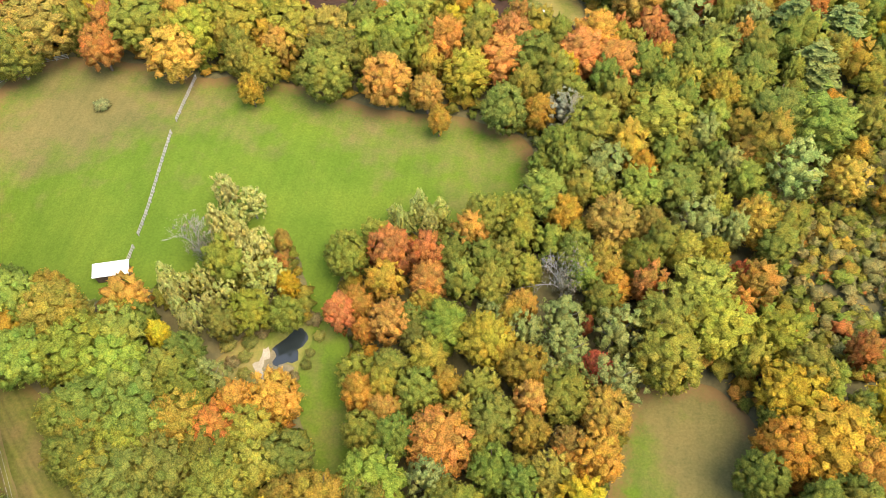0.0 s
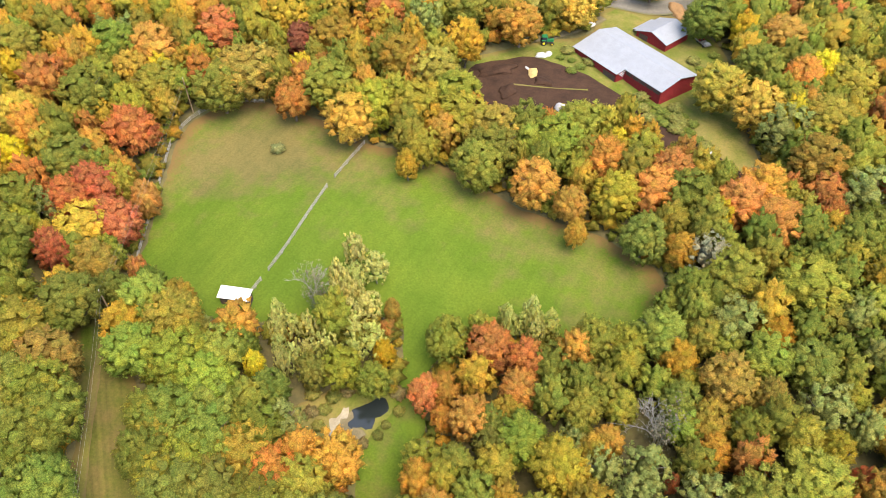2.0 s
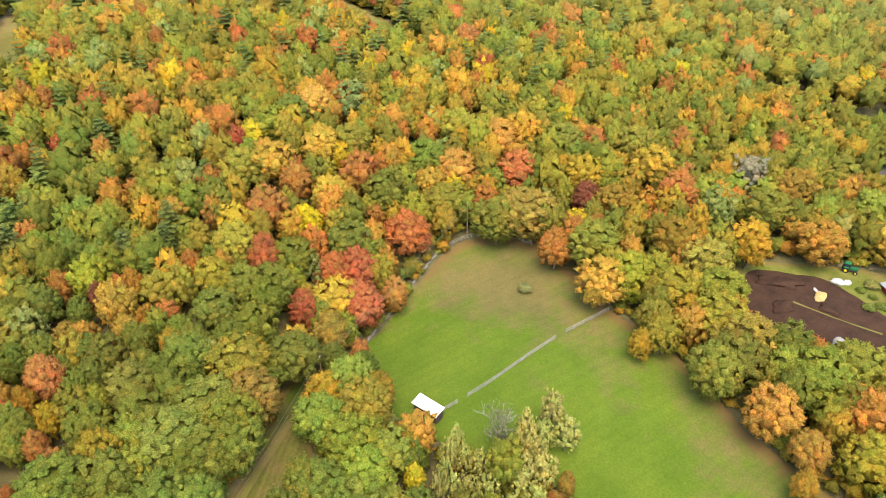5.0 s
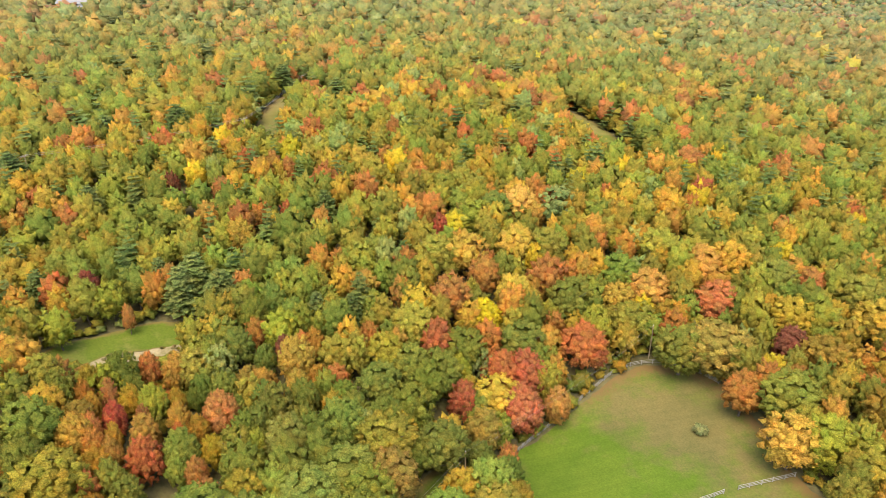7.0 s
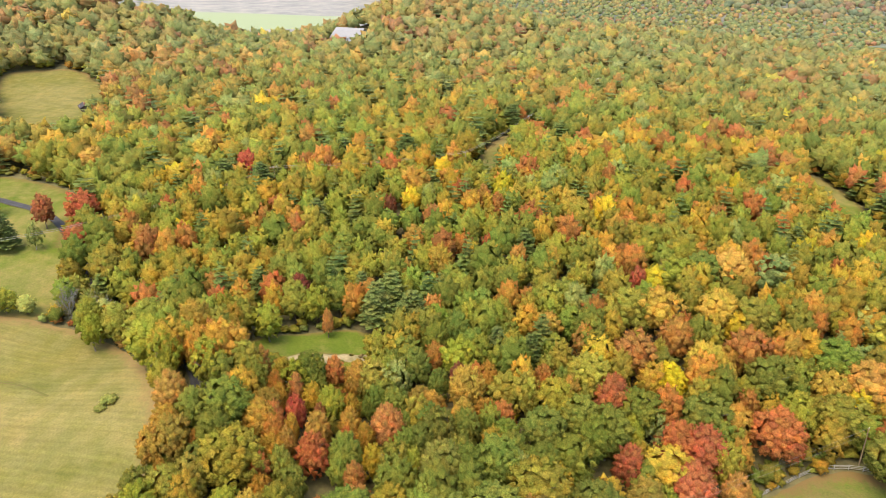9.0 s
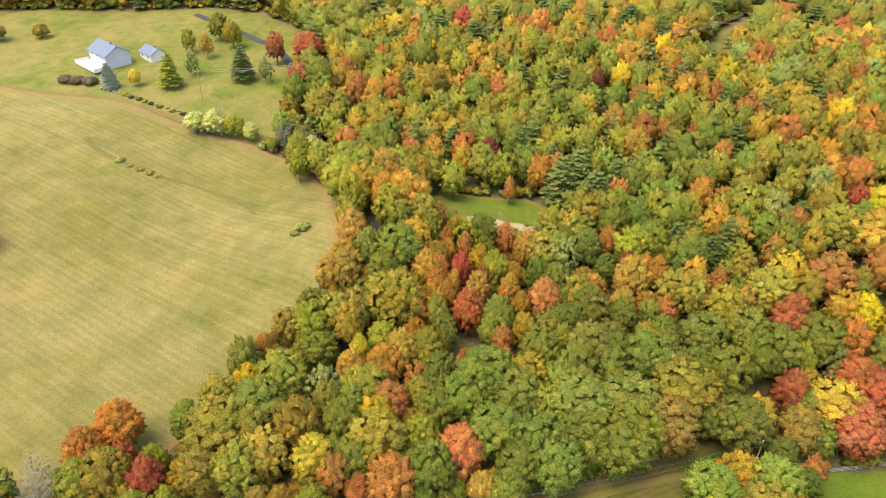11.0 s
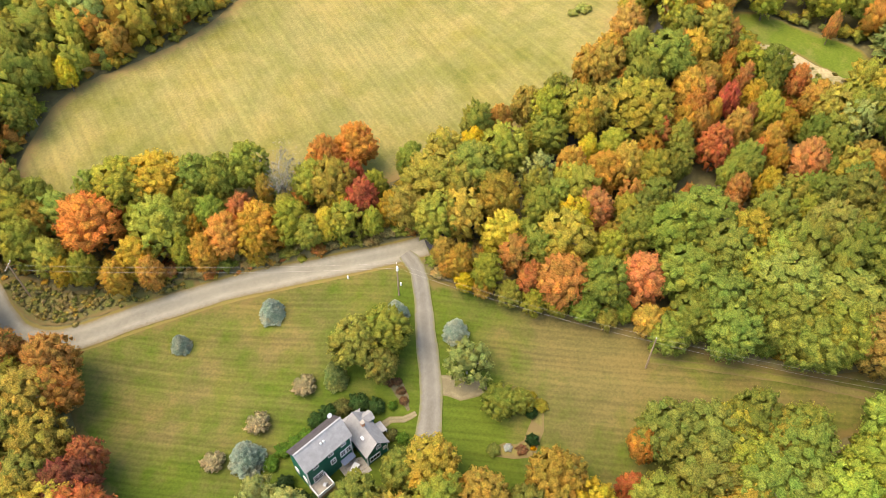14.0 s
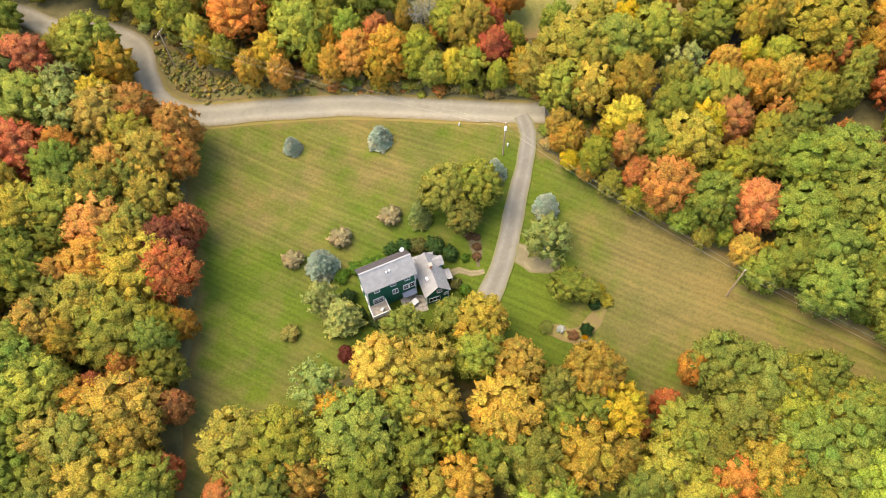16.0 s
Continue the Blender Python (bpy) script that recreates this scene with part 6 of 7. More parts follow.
part("railing", block(7.4, 7.5, -9.5, -4.6, 0.8, 1.7), WHITE_PAINT, white)
part("railing", block(-7.5, -7.4, -9.5, -4.6, 0.8, 1.7), WHITE_PAINT, white)
far_house("garage", "white garage beside the white house", -196, -140, 63, (8, 6), 2.8, 4.6, WHITE_PAINT, SLATE_METAL, False, 2)
far_house("hilltop_hall", "large pale hall on a far wooded ridge", -523, -17, 65, (22, 20), 5.0, 11.0, STUCCO, GREY_SHINGLE, False, 4)
far_house("meadow_shed", "dark tumbled shed in the far meadow", -340, -135, 30, (8, 4), 2.0, 3.2, DARK_WOOD, DARK_SHINGLE, False, 1)


# ---- fences ----
def fence(name, label, line, bay=2.4, height=1.25, rails=3, material=OLD_WOOD):
    """Posts and rails along a line that follows the ground."""
    f = tagged(new(name), label, "fence")
    pts = rounded(line, False, 0.5)
    posts, run, last = [pts[0]], 0.0, pts[0]
    for p in pts[1:]:
        run += math.dist(p, last)
        last = p
        if run >= bay:
            posts.append(p)
            run = 0.0
    for i, (x, y) in enumerate(posts):
        z = gz(x, y) + 0.1
        tilt = 0.05 * math.sin(i * 2.3)
        part("post", tube([(x, y, z - 0.5), (x + tilt, y + tilt * 0.5, z + height + 0.08 * math.sin(i))], 0.09, 6), material, f)
    for i, (a, b) in enumerate(zip(posts[:-1], posts[1:])):
        za, zb = gz(*a) + 0.1, gz(*b) + 0.1
        for k in range(rails):
            h = height * (0.3 + 0.65 * k / max(rails - 1, 1))
            j = 0.04 * math.sin(i * 1.9 + k)
            part("rail", tube([(a[0], a[1], za + h + j), (b[0], b[1], zb + h - j)], 0.07, 5), material, f)
    return f


fence("cross_fence", "weathered grey post-and-rail fence across the paddock", [(-57.6, 127.5), (-58.6, 119.5), (-59.3, 113)])
fence("cross_fence", "weathered grey post-and-rail fence across the paddock", [(-59.5, 110.5), (-59.7, 101.7), (-60.1, 91.6), (-61, 84.2)])
fence("gate_fence", "short grey rail fence running to the shed", [(-61.3, 82.2), (-62.0, 77.6)], 1.6)
fence("boundary_fence", "grey rail fence along the wooded paddock edge", [(-88, 133.6), (-95.3, 130.6), (-100.8, 124), (-102, 114.5), (-99.2, 104.7), (-96, 94.5), (-93.5, 86), (-91, 79.5), (-88, 73)], 2.6)


# ---- power lines ----
def sag_line(a, b, sag):
    a, b = Vector(a), Vector(b)
    return [a.lerp(b, i / 18) - Vector((0, 0, sag * 4 * (i / 18) * (1 - i / 18))) for i in range(19)]


def utility_pole(label, x, y, height, turn, arm=True, lean=0.0):
    p = thing("utility_pole", label, "utility pole", x, y, turn, group="utility poles")
    p.matrix_world = pose(x, y, gz(x, y), lean, 0, turn)
    part("shaft", tube([(0, 0, -0.8), (0, 0, height * 0.5), (0, 0, height)], 0.17, 9, 0.65), POLE_WOOD, p)
    if arm:
        cross = part("crossarm", block(-1.2, 1.2, -0.2, -0.08, height - 0.5, height - 0.36), POLE_WOOD, p)
        for q in (-1.1, -0.4, 0.4, 1.1):
            part("insulator", tube([(q, -0.14, height - 0.36), (q, -0.14, height - 0.14)], 0.06, 6), WHITE_PAINT, cross)
    else:
        part("top_insulator", tube([(0, 0, height), (0, 0, height + 0.2)], 0.07, 6), WHITE_PAINT, p)
    return p


def tops(x, y, h):
    return (x, y, gz(x, y) + h)


def wire(a, b, sag, r=0.013):
    w = part("power_wire", tube(sag_line(a, b, sag), r, 4), WIRE, None)
    tagged(w, "thin grey overhead power wire between poles", "wire", "power wires")


utility_pole("wooden utility pole with crossarm beside the gravel road", 13.8, -69.2, 9.5, 45)
lamp_pole = utility_pole("wooden utility pole with a white transformer by the driveway", -35, -20.4, 9.3, 60, False)
part("transformer", tube([(0.32, 0, 7.7), (0.32, 0, 8.6)], 0.22, 12), WHITE_PAINT, lamp_pole, "white transformer can")
utility_pole("bare wooden utility pole at the edge of the lawn", -56.3, 20.3, 9.5, 65, False, 1)
utility_pole("old wooden utility pole among the trees", -84, 64, 9.0, 65, False)
utility_pole("leaning grey utility pole at the paddock corner", -102.7, 123.6, 10.0, 80, False)
LINE = [tops(13.8, -69.2, 9.3), tops(-35, -20.4, 9.3), tops(-56.3, 20.3, 9.5), tops(-84, 64, 9.0), tops(-102.7, 123.6, 10.0)]
for a, b in zip(LINE[:-1], LINE[1:]):
    wire(a, b, 0.9)
    wire((a[0], a[1], a[2] - 1.3), (b[0], b[1], b[2] - 1.3), 1.1, 0.016)
FAR_LINE = [(-171.2, -105.2), (-196.4, -63.7), (-229.9, -24.4), (-242.2, 45.4), (-293.3, 77.4), (-380, 130), (-470, 190)]
for i, (x, y) in enumerate(FAR_LINE):
    utility_pole("far wooden utility pole above the woods", x, y, 11.0, 120, True)
FAR_TOPS = [tops(x, y, 10.7) for x, y in FAR_LINE]
for a, b in zip(FAR_TOPS[:-1], FAR_TOPS[1:]):
    for side in (-1.0, 1.0):
        wire((a[0] + side, a[1], a[2]), (b[0] + side, b[1], b[2]), 1.2, 0.035)


# ---- the house lawn ----
def shrub(kind_label, colour, x, y, r, h, z=None):
    b = tagged(new("shrub"), kind_label, "shrub", "garden shrubs")
    b.matrix_world = pose(x, y, (gz(x, y) if z is None else z) - 0.05, 0, 0, dice.uniform(0, 360)) @ Matrix.Diagonal((r / 1.5, r / 1.5, h / 2.2, 1))
    leaves = new("leaves", CROWNS["bush"][dice.randrange(2)])
    leaves.parent = b
    leaves.color = (*(0.74 * c for c in colour), 1)
    stem = new("stems", STEMS["shoots"][0])
    stem.parent = b
    stem.scale = (0.16, 0.16, 0.16)
    PLANTED.append((x, y, r))


for x, y, r, h, what in ((-1.1, -42.9, 1.85, 3.8, "small"), (-16.8, -35.6, 2.4, 4.8, "plump"), (-31.9, -17.6, 2.2, 4.8, "slim"), (-37, -7.6, 2.4, 4.4, "round"), (2.9, -16.2, 3.0, 6.4, "large")):
    one_tree("spruce_tree", "blue", "standing on the mown lawn", x, y, r, h)
one_tree("spruce_tree", "pine", "beside the lawn maple", -16.6, -16.8, 2.2, 6.5)
one_tree("oak_tree", "olive", "on the lawn by the drive", -21.4, -16.4, 4.9, 11.5)
one_tree("oak_tree", "olive", "on the lawn by the drive", -26.8, -14.6, 4.6, 10.5)
one_tree("oak_tree", "olive", "on the lawn near the house", -22.6, -11.4, 3.4, 8.5)
one_tree("ash_tree", "silver", "on the lawn across the drive", -33.4, -1.2, 4.4, 8.0)
one_tree("ash_tree", "silver", "beside the green house", 5.2, -8.6, 3.2, 8.5)
one_tree("pine_tree", "silver", "beside the green house", 3.4, -4.6, 3.2, 8.0)
BROWN, DULL, FRESH = (0.42, 0.33, 0.18), (0.17, 0.16, 0.05), (0.12, 0.22, 0.03)
shrub("round brown-leaved shrub on the lawn", BROWN, -11.9, -19.8, 2.2, 2.6)
shrub("round brown-leaved shrub on the lawn", BROWN, -2.1, -20.2, 2.2, 2.6)
shrub("thin grey-brown shrub on the lawn", BROWN, 7.2, -20.0, 2.0, 2.2)
shrub("pale yellow-green shrub on the lawn", (0.34, 0.29, 0.08), 12.4, -6.8, 1.7, 1.6)
shrub("dark red shrub under the trees", (0.16, 0.04, 0.03), 5.2, 0.6, 1.6, 1.5)
one_tree("lilac", "olive", "bush on the lawn", -33.4, 7.0, 3.5, 4.6)
one_tree("lilac", "olive", "bush on the lawn", -35.8, 9.0, 2.4, 3.8)
shrub("yellow flowering perennials in the bed", (0.40, 0.30, 0.03), -37.8, 9.6, 1.6, 0.9)
shrub("yellow flowering perennials in the bed", (0.36, 0.30, 0.04), -38.2, 11.6, 1.5, 0.8)
shrub("dark green clipped shrub", (0.03, 0.07, 0.02), -36.2, 11.4, 1.2, 1.4)
shrub("dark green clipped shrub", (0.03, 0.07, 0.02), -33.0, 14.6, 1.2, 1.3)
shrub("white flowers in the round bed", (0.6, 0.6, 0.56), -29.2, 12.6, 0.8, 0.7)
shrub("green perennials in the round bed", (0.2, 0.22, 0.05), -27.2, 11.2, 1.3, 0.8)
shrub("reddish perennials in the round bed", (0.25, 0.12, 0.06), -30.6, 14.4, 1.1, 0.6)
shrub("orange flowers in the round bed", (0.75, 0.33, 0.01), -32.2, 15.5, 0.55, 0.5)
for x, y, r, h, c in ((-2.2, -13.6, 1.5, 1.3, FRESH), (-4.6, -13.3, 1.4, 1.2, FRESH), (-6.8, -13.0, 1.4, 1.3, FRESH), (0.6, -13.2, 1.5, 1.4, FRESH), (-9.4, -13.4, 1.7, 2.4, (0.05, 0.10, 0.025)), (-11.6, -13.0, 1.8, 2.6, (0.05, 0.10, 0.025)),
                      (-14.0, -12.0, 1.7, 2.4, DULL), (-16.4, -10.6, 1.9, 2.8, (0.06, 0.11, 0.03)), (-18.2, -8.2, 1.6, 2.2, (0.06, 0.11, 0.03)), (-20.4, -6.4, 0.9, 1.1, FRESH), (-16.8, -3.0, 1.3, 1.4, DULL), (-17.8, -1.2, 1.2, 1.2, FRESH), (-4.6, -1.8, 1.5, 1.6, DULL), (-1.8, -2.6, 1.6, 1.8, (0.06, 0.10, 0.03)), (0.8, -4.8, 1.6, 2.2, (0.06, 0.10, 0.03)), (1.0, -8.6, 1.5, 2.4, (0.05, 0.09, 0.03))):
    shrub("leafy foundation shrub beside the green house", c, x, y, r, h)
for x, y in ((-22.4, -5.6), (-23.2, -7.2), (-23.8, -8.8), (-22.8, -9.6)):
    shrub("reddish brown perennials in the drive bed", (0.22, 0.12, 0.06), x, y, 0.9, 0.7)
shrub("small round bush standing in the paddock", (0.38, 0.38, 0.15), -76.4, 118.6, 1.8, 2.2)
shrub("lone green shrub in the hay field", (0.44, 0.44, 0.11), -116, -43.5, 2.0, 1.6)
shrub("low green shrub in the hay field", (0.44, 0.42, 0.11), -113.8, -44.8, 1.4, 1.2)
patch("flower_bed", [(-38.6, 8.4), (-39.4, 10.8), (-37.6, 13), (-33.6, 16), (-30.4, 15.8), (-26.8, 12.4), (-27.2, 10.6), (-29.4, 11.8), (-32, 13.6), (-35.4, 12.2), (-37, 10.4)], WEEDS, 0.17, "weedy flower bed on the lawn", 1.5, 0.0)
patch("garden_bed", [(-21.6, -5), (-22.8, -10), (-24.4, -9.6), (-23.6, -5.6), (-22, -3.6)], MULCH, 0.17, "brown mulched bed beside the drive", 1.2, 0.0)
strip("footpath", [(-16.6, -5.2), (-18.6, -5.0), (-20.2, -3.4), (-22.4, -2.6)], 1.1, DIRT, 0.2, "trodden path from drive to house")
patch("parking_spur", [(-26.5, -4), (-29.5, 1.2), (-33.5, 3.6), (-34.5, 0.8), (-31, -2.6), (-29, -6)], DIRT, 0.18, "worn gravel spur beside the drive", 1.5, 0.0)
strip("verge_track", [(-84, 62), (-75, 47), (-66, 32), (-58, 20)], 1.6, WEEDS, 0.1, "grassy ride under the power line")
for x, y, label in ((-30.9, -30.2, "small white marker post beside the road"), (-36.6, -21.6, "pale stone block by the pole")):
    m = thing("marker_post", label, "marker post", x, y)
    part("post", block(-0.12, 0.12, -0.12, 0.12, -0.2, 0.9, 0.02), WHITE_PAINT, m)


# ---- the barnyard ----
def tractor(x, y, turn):
    t = thing("tractor", "green and yellow farm tractor with a cab", "tractor", x, y, turn)
    part("hood", block(0.2, 2.1, -0.42, 0.42, 0.9, 1.6, 0.08), TRACTOR_GREEN, t, "green bonnet")
    part("chassis", block(-1.2, 2.0, -0.3, 0.3, 0.55, 0.9, 0.04), DARK_WOOD, t)
    cab = part("cab", block(-1.2, 0.15, -0.7, 0.7, 1.1, 2.5, 0.08), GLASS, t, "dark glazed cab")
    part("cab_roof", block(-1.3, 0.25, -0.78, 0.78, 2.5, 2.65, 0.05), TRACTOR_GREEN, cab, "green cab roof")
    for q in (-0.85, 0.85):
        part("fender", block(-1.4, -0.1, q - 0.22, q + 0.22, 1.55, 1.66, 0.03), TRACTOR_GREEN, t)
        wheel = part("rear_wheel", disc(-0.75, q - 0.22, q + 0.22, 0.8, 0.8), RUBBER, t, "large black tyre")
        part("rim", disc(-0.75, q - 0.24, q + 0.24, 0.8, 0.42), TRACTOR_YELLOW, wheel, "yellow rim")
        wheel = part("front_wheel", disc(1.6, q - 0.16, q + 0.16, 0.5, 0.5), RUBBER, t, "black tyre")
        part("rim", disc(1.6, q - 0.18, q + 0.18, 0.5, 0.26), TRACTOR_YELLOW, wheel, "yellow rim")
    part("exhaust", tube([(1.1, 0.3, 1.6), (1.1, 0.3, 2.4)], 0.05), DARK_WOOD, t)


def lump(name, label, category, x, y, size, material, seed, rough=0.18, lift=0.0):
    """A boulder, heap or wrapped bale: an uneven rounded solid."""
    bm = bmesh.new()
    bmesh.ops.create_icosphere(bm, subdivisions=3, radius=1)
    for v in bm.verts:
        k = 1 + rough * noise.noise(v.co * 1.4 + Vector((seed, 0, 0))) * 2 + rough * 0.5 * noise.noise(v.co * 4 + Vector((0, seed, 0)))
        v.co = Vector((v.co.x * size[0] * k, v.co.y * size[1] * k, max(v.co.z * k, -0.3) * size[2]))
    me = bpy.data.meshes.new(name)
    bm.to_mesh(me)
    bm.free()
    me.shade_smooth()
    me.materials.append(material)
    ob = tagged(new(name, me), label, category)
    ob.matrix_world = pose(x, y, gz(x, y) + lift + 0.15, 0, 0, seed * 40)
    return ob


def car(x, y, turn, paint, label):
    c = thing("car", label, "car", x, y, turn, group="parked cars")
    part("body", block(-2.2, 2.2, -0.88, 0.88, 0.35, 0.95, 0.14), paint, c)
    cab = part("cabin", solid([(-1.7, -0.8, 0.95), (1.1, -0.8, 0.95), (1.1, 0.8, 0.95), (-1.7, 0.8, 0.95), (-1.3, -0.65, 1.5), (0.4, -0.65, 1.5), (0.4, 0.65, 1.5), (-1.3, 0.65, 1.5)], [(0, 1, 5, 4), (1, 2, 6, 5), (2, 3, 7, 6), (3, 0, 4, 7), (4, 5, 6, 7)]), GLASS, c, "dark windows")
    part("roof", block(-1.3, 0.4, -0.66, 0.66, 1.49, 1.54, 0.02), paint, cab)
    for a in (-1.35, 1.35):
        for b in (-0.82, 0.82):
            wheel = part("wheel", disc(a, b - 0.1, b + 0.1, 0.33, 0.33, 14), RUBBER, c)
            part("rim", disc(a, b - 0.11, b + 0.11, 0.33, 0.19, 12), ALUMINIUM, wheel)


tractor(-26.6, 185.2, 20)
car(-13.8, 255.2, 30, CAR_WHITE, "white pickup-sized car parked on the farm drive")
car(-9.4, 263.4, 75, CAR_BLUE, "grey-blue car parked by the farmhouse")
lump("boulder", "big grey boulder at the edge of the yard", "boulder", -15.8, 157.6, (2.3, 1.7, 1.5), STONE, 3)
lump("wrapped_bale", "white plastic wrapped bale heap near the tractor", "bale", -26.4, 178.8, (1.7, 1.2, 0.9), WRAP, 5)
lump("wrapped_bale", "white plastic wrapped bale heap near the tractor", "bale", -24.6, 180.4, (1.0, 0.9, 0.8), WRAP, 6)
lump("straw_heap", "yellow straw heap on the dark soil", "heap", -26.5, 170.0, (2.2, 1.4, 0.7), STRAW, 7)
lump("plastic_sheet", "white plastic sheet on the soil", "sheet", -28.6, 171.6, (0.9, 0.4, 0.35), WRAP, 8)
lump("manure_mound", "dark brown manure heap in the yard", "heap", -23.2, 167.2, (2.8, 1.8, 0.9), MANURE, 9, 0.3)
lump("manure_mound", "long dark brown manure heap in the yard", "heap", -35.6, 167.2, (5.0, 2.4, 1.0), MANURE, 10, 0.3)
lump("manure_mound", "dark brown manure heap in the yard", "heap", -31, 160, (3.4, 2.0, 0.8), MANURE, 11, 0.3)
lump("chip_heap", "orange-brown heap of wood chips", "heap", 6.3, 219.5, (5.0, 2.6, 1.3), CHIPS, 12, 0.25)
lump("wrapped_bale", "white wrapped bale among the trees", "bale", -16.4, 134.5, (1.2, 0.9, 0.8), WRAP, 13)
lump("wrapped_bale", "white wrapped bale beside the farm track", "bale", 22.8, 154.2, (1.1, 0.8, 0.8), WRAP, 14)
lump("wrapped_bale", "white wrapped bale by the silo", "bale", -16.6, 200.6, (1.6, 1.0, 0.8), WRAP, 15)
silo = thing("feed_bin", "small pale metal feed bin beside the barn", "feed bin", -18.8, 203.0)
bm = bmesh.new()
bmesh.ops.create_cone(bm, cap_ends=True, segments=18, radius1=1.1, radius2=1.1, depth=3.2, matrix=pose(0, 0, 2.2))
part("drum", bm, ALUMINIUM, silo)
bm = bmesh.new()
bmesh.ops.create_cone(bm, cap_ends=True, segments=18, radius1=1.2, radius2=0.25, depth=0.8, matrix=pose(0, 0, 4.2))
part("lid", bm, ALUMINIUM, silo)
for a in range(4):
    part("leg", tube([(0.85 * math.cos(a * 1.571), 0.85 * math.sin(a * 1.571), -0.2), (0.85 * math.cos(a * 1.571), 0.85 * math.sin(a * 1.571), 0.8)], 0.06), ALUMINIUM, silo)
trailer = thing("flatbed_trailer", "grey flatbed trailer with orange-red load by the shed", "trailer", 15.6, 203.6, -50)
part("bed", block(-2.6, 2.6, -1.1, 1.1, 0.7, 0.85, 0.02), OLD_WOOD, trailer)
part("load", block(-2.2, -0.6, -0.9, 0.9, 0.86, 1.3, 0.1), RED_PAINT, trailer, "red load")
part("tarp", block(1.2, 2.4, -0.7, 0.7, 0.86, 1.4, 0.2), WRAP, trailer, "white tarpaulin")
for a in (-1.4, 1.4):
    for b in (-1.0, 1.0):
        part("wheel", disc(a, b - 0.1, b + 0.1, 0.35, 0.35, 14), RUBBER, trailer)
strip("farm_track", [(-75, 196), (-58, 188), (-42, 182), (-30, 186), (-20, 196), (-14, 206)], 3.0, DIRT, 0.24, "brown farm track into the yard")
strip("farm_drive", [(18, 230), (8, 225), (0, 218), (-10, 217), (-20, 218), (-27, 229), (-37.5, 238.5), (-50, 252)], 8.0, DRIVE, 0.24, "grey gravel farm drive")
strip("farm_drive_spur", [(-16, 216), (-9, 228), (-5, 240), (-8, 256), (-12, 262)], 5.0, DRIVE, 0.28, "grey gravel drive to the farmhouse")
strip("soil_divide", [(-30, 163), (-20, 165.5), (-11, 168.5)], 0.55, WEEDS, 0.3, "thin grass strip across the dark soil")
for i, (x, y) in enumerate([(1, 168), (4, 165.5), (7, 164), (10, 161.5), (13, 160), (-1, 170), (16, 158), (3, 170.5), (7, 168), (11, 165), (14, 163), (-18, 180), (-15, 178), (-20, 184), (5, 168), (9, 166.5), (12.5, 164.5), (15.5, 161.5), (2, 166), (6, 162), (17, 160.5), (19, 158), (21, 156), (14.5, 166.5), (17, 164), (12, 169), (-21, 180), (-17, 175), (-13, 181), (16, 190), (18, 186), (14, 193), (20, 193), (19, 198)]):
    shrub("tangled green weeds beside the barn", ((0.27, 0.31, 0.07), (0.36, 0.34, 0.1), (0.24, 0.29, 0.06))[i % 3], x, y, (1.6, 2.1, 1.3)[i % 3], (1.2, 1.6, 0.9)[i % 3])
# ---- the far yard above the hay field ----
for i in range(15):
    u = i / 14
    x, y = -168 + 5.0 * u ** 0.7, -136 + 31 * u
    lump("garden_stone", "weathered brown stone of a low garden wall", "stone", x + dice.uniform(-0.3, 0.3), y, (0.55, 1.0, 0.35), OLD_STONE, i + 20, 0.25)
for i, (x, y) in enumerate([(-166.6, -131), (-165.6, -128), (-165.4, -125), (-164.8, -122.4), (-164.2, -119.6), (-163.4, -116), (-162.6, -111), (-162.2, -107)]):
    shrub("yellow and brown perennials along the garden wall", ((0.50, 0.36, 0.03), (0.16, 0.14, 0.06), (0.2, 0.22, 0.04))[i % 3], x, y, 1.1, 0.9)
one_tree("spruce_tree", "blue", "at the edge of the far yard", -169.7, -138.8, 3.0, 9.0)
one_tree("maple_tree", "yellow", "in the far yard", -173.6, -131.7, 2.2, 6.0)
one_tree("pine_tree", "fresh", "in the far yard", -176.6, -120.1, 3.8, 12.0)
one_tree("pine_tree", "pine", "in the far yard", -189.6, -100.2, 4.2, 12.0)
one_tree("ash_tree", "silver", "in the far yard", -187, -118, 2.6, 9.0)
one_tree("ash_tree", "silver", "in the far yard", -190, -92, 2.6, 9.0)
one_tree("maple_tree", "red", "at the far road", -190, -79, 4.6, 10.0)
for x, y, r, h, tint in ((-154.5, -97, 3.8, 7.5, "straw_green"), (-156, -91.5, 4.2, 8.5, "straw_green"), (-157.4, -86, 3.6, 7.5, "lime"), (-157.6, -80.6, 2.8, 6.0, "straw_green"), (-152.5, -58, 3.8, 9.0, "straw_green")):
    one_tree("maple_tree", tint, "of a birch clump by the hay field", x, y, r, h)
one_tree("ash_tree", "gold", "behind the white house", -201, -121, 2.6, 9.5)
one_tree("ash_tree", "lime", "behind the white house", -203.5, -129.5, 2.8, 9.5)
one_tree("maple_tree", "bronze", "behind the white house", -212, -116.5, 3.6, 11.0)
one_tree("oak_tree", "olive", "behind the white house", -217, -125, 4.2, 11.0)
one_tree("oak_tree", "olive", "on the far lawn", -191.5, -204, 3.6, 6.5)
one_tree("oak_tree", "bronze", "on the far lawn", -199.5, -191, 3.2, 6.0)
bare_tree("with white bark beside the hay field", -154.8, -67.7, 3.0, 11.0)
bare_tree("with white bark beside the hay field", -152.9, -59.0, 2.6, 10.0)
bare_tree("with white bark beside the hay field", -156.4, -90, 2.4, 9.0)
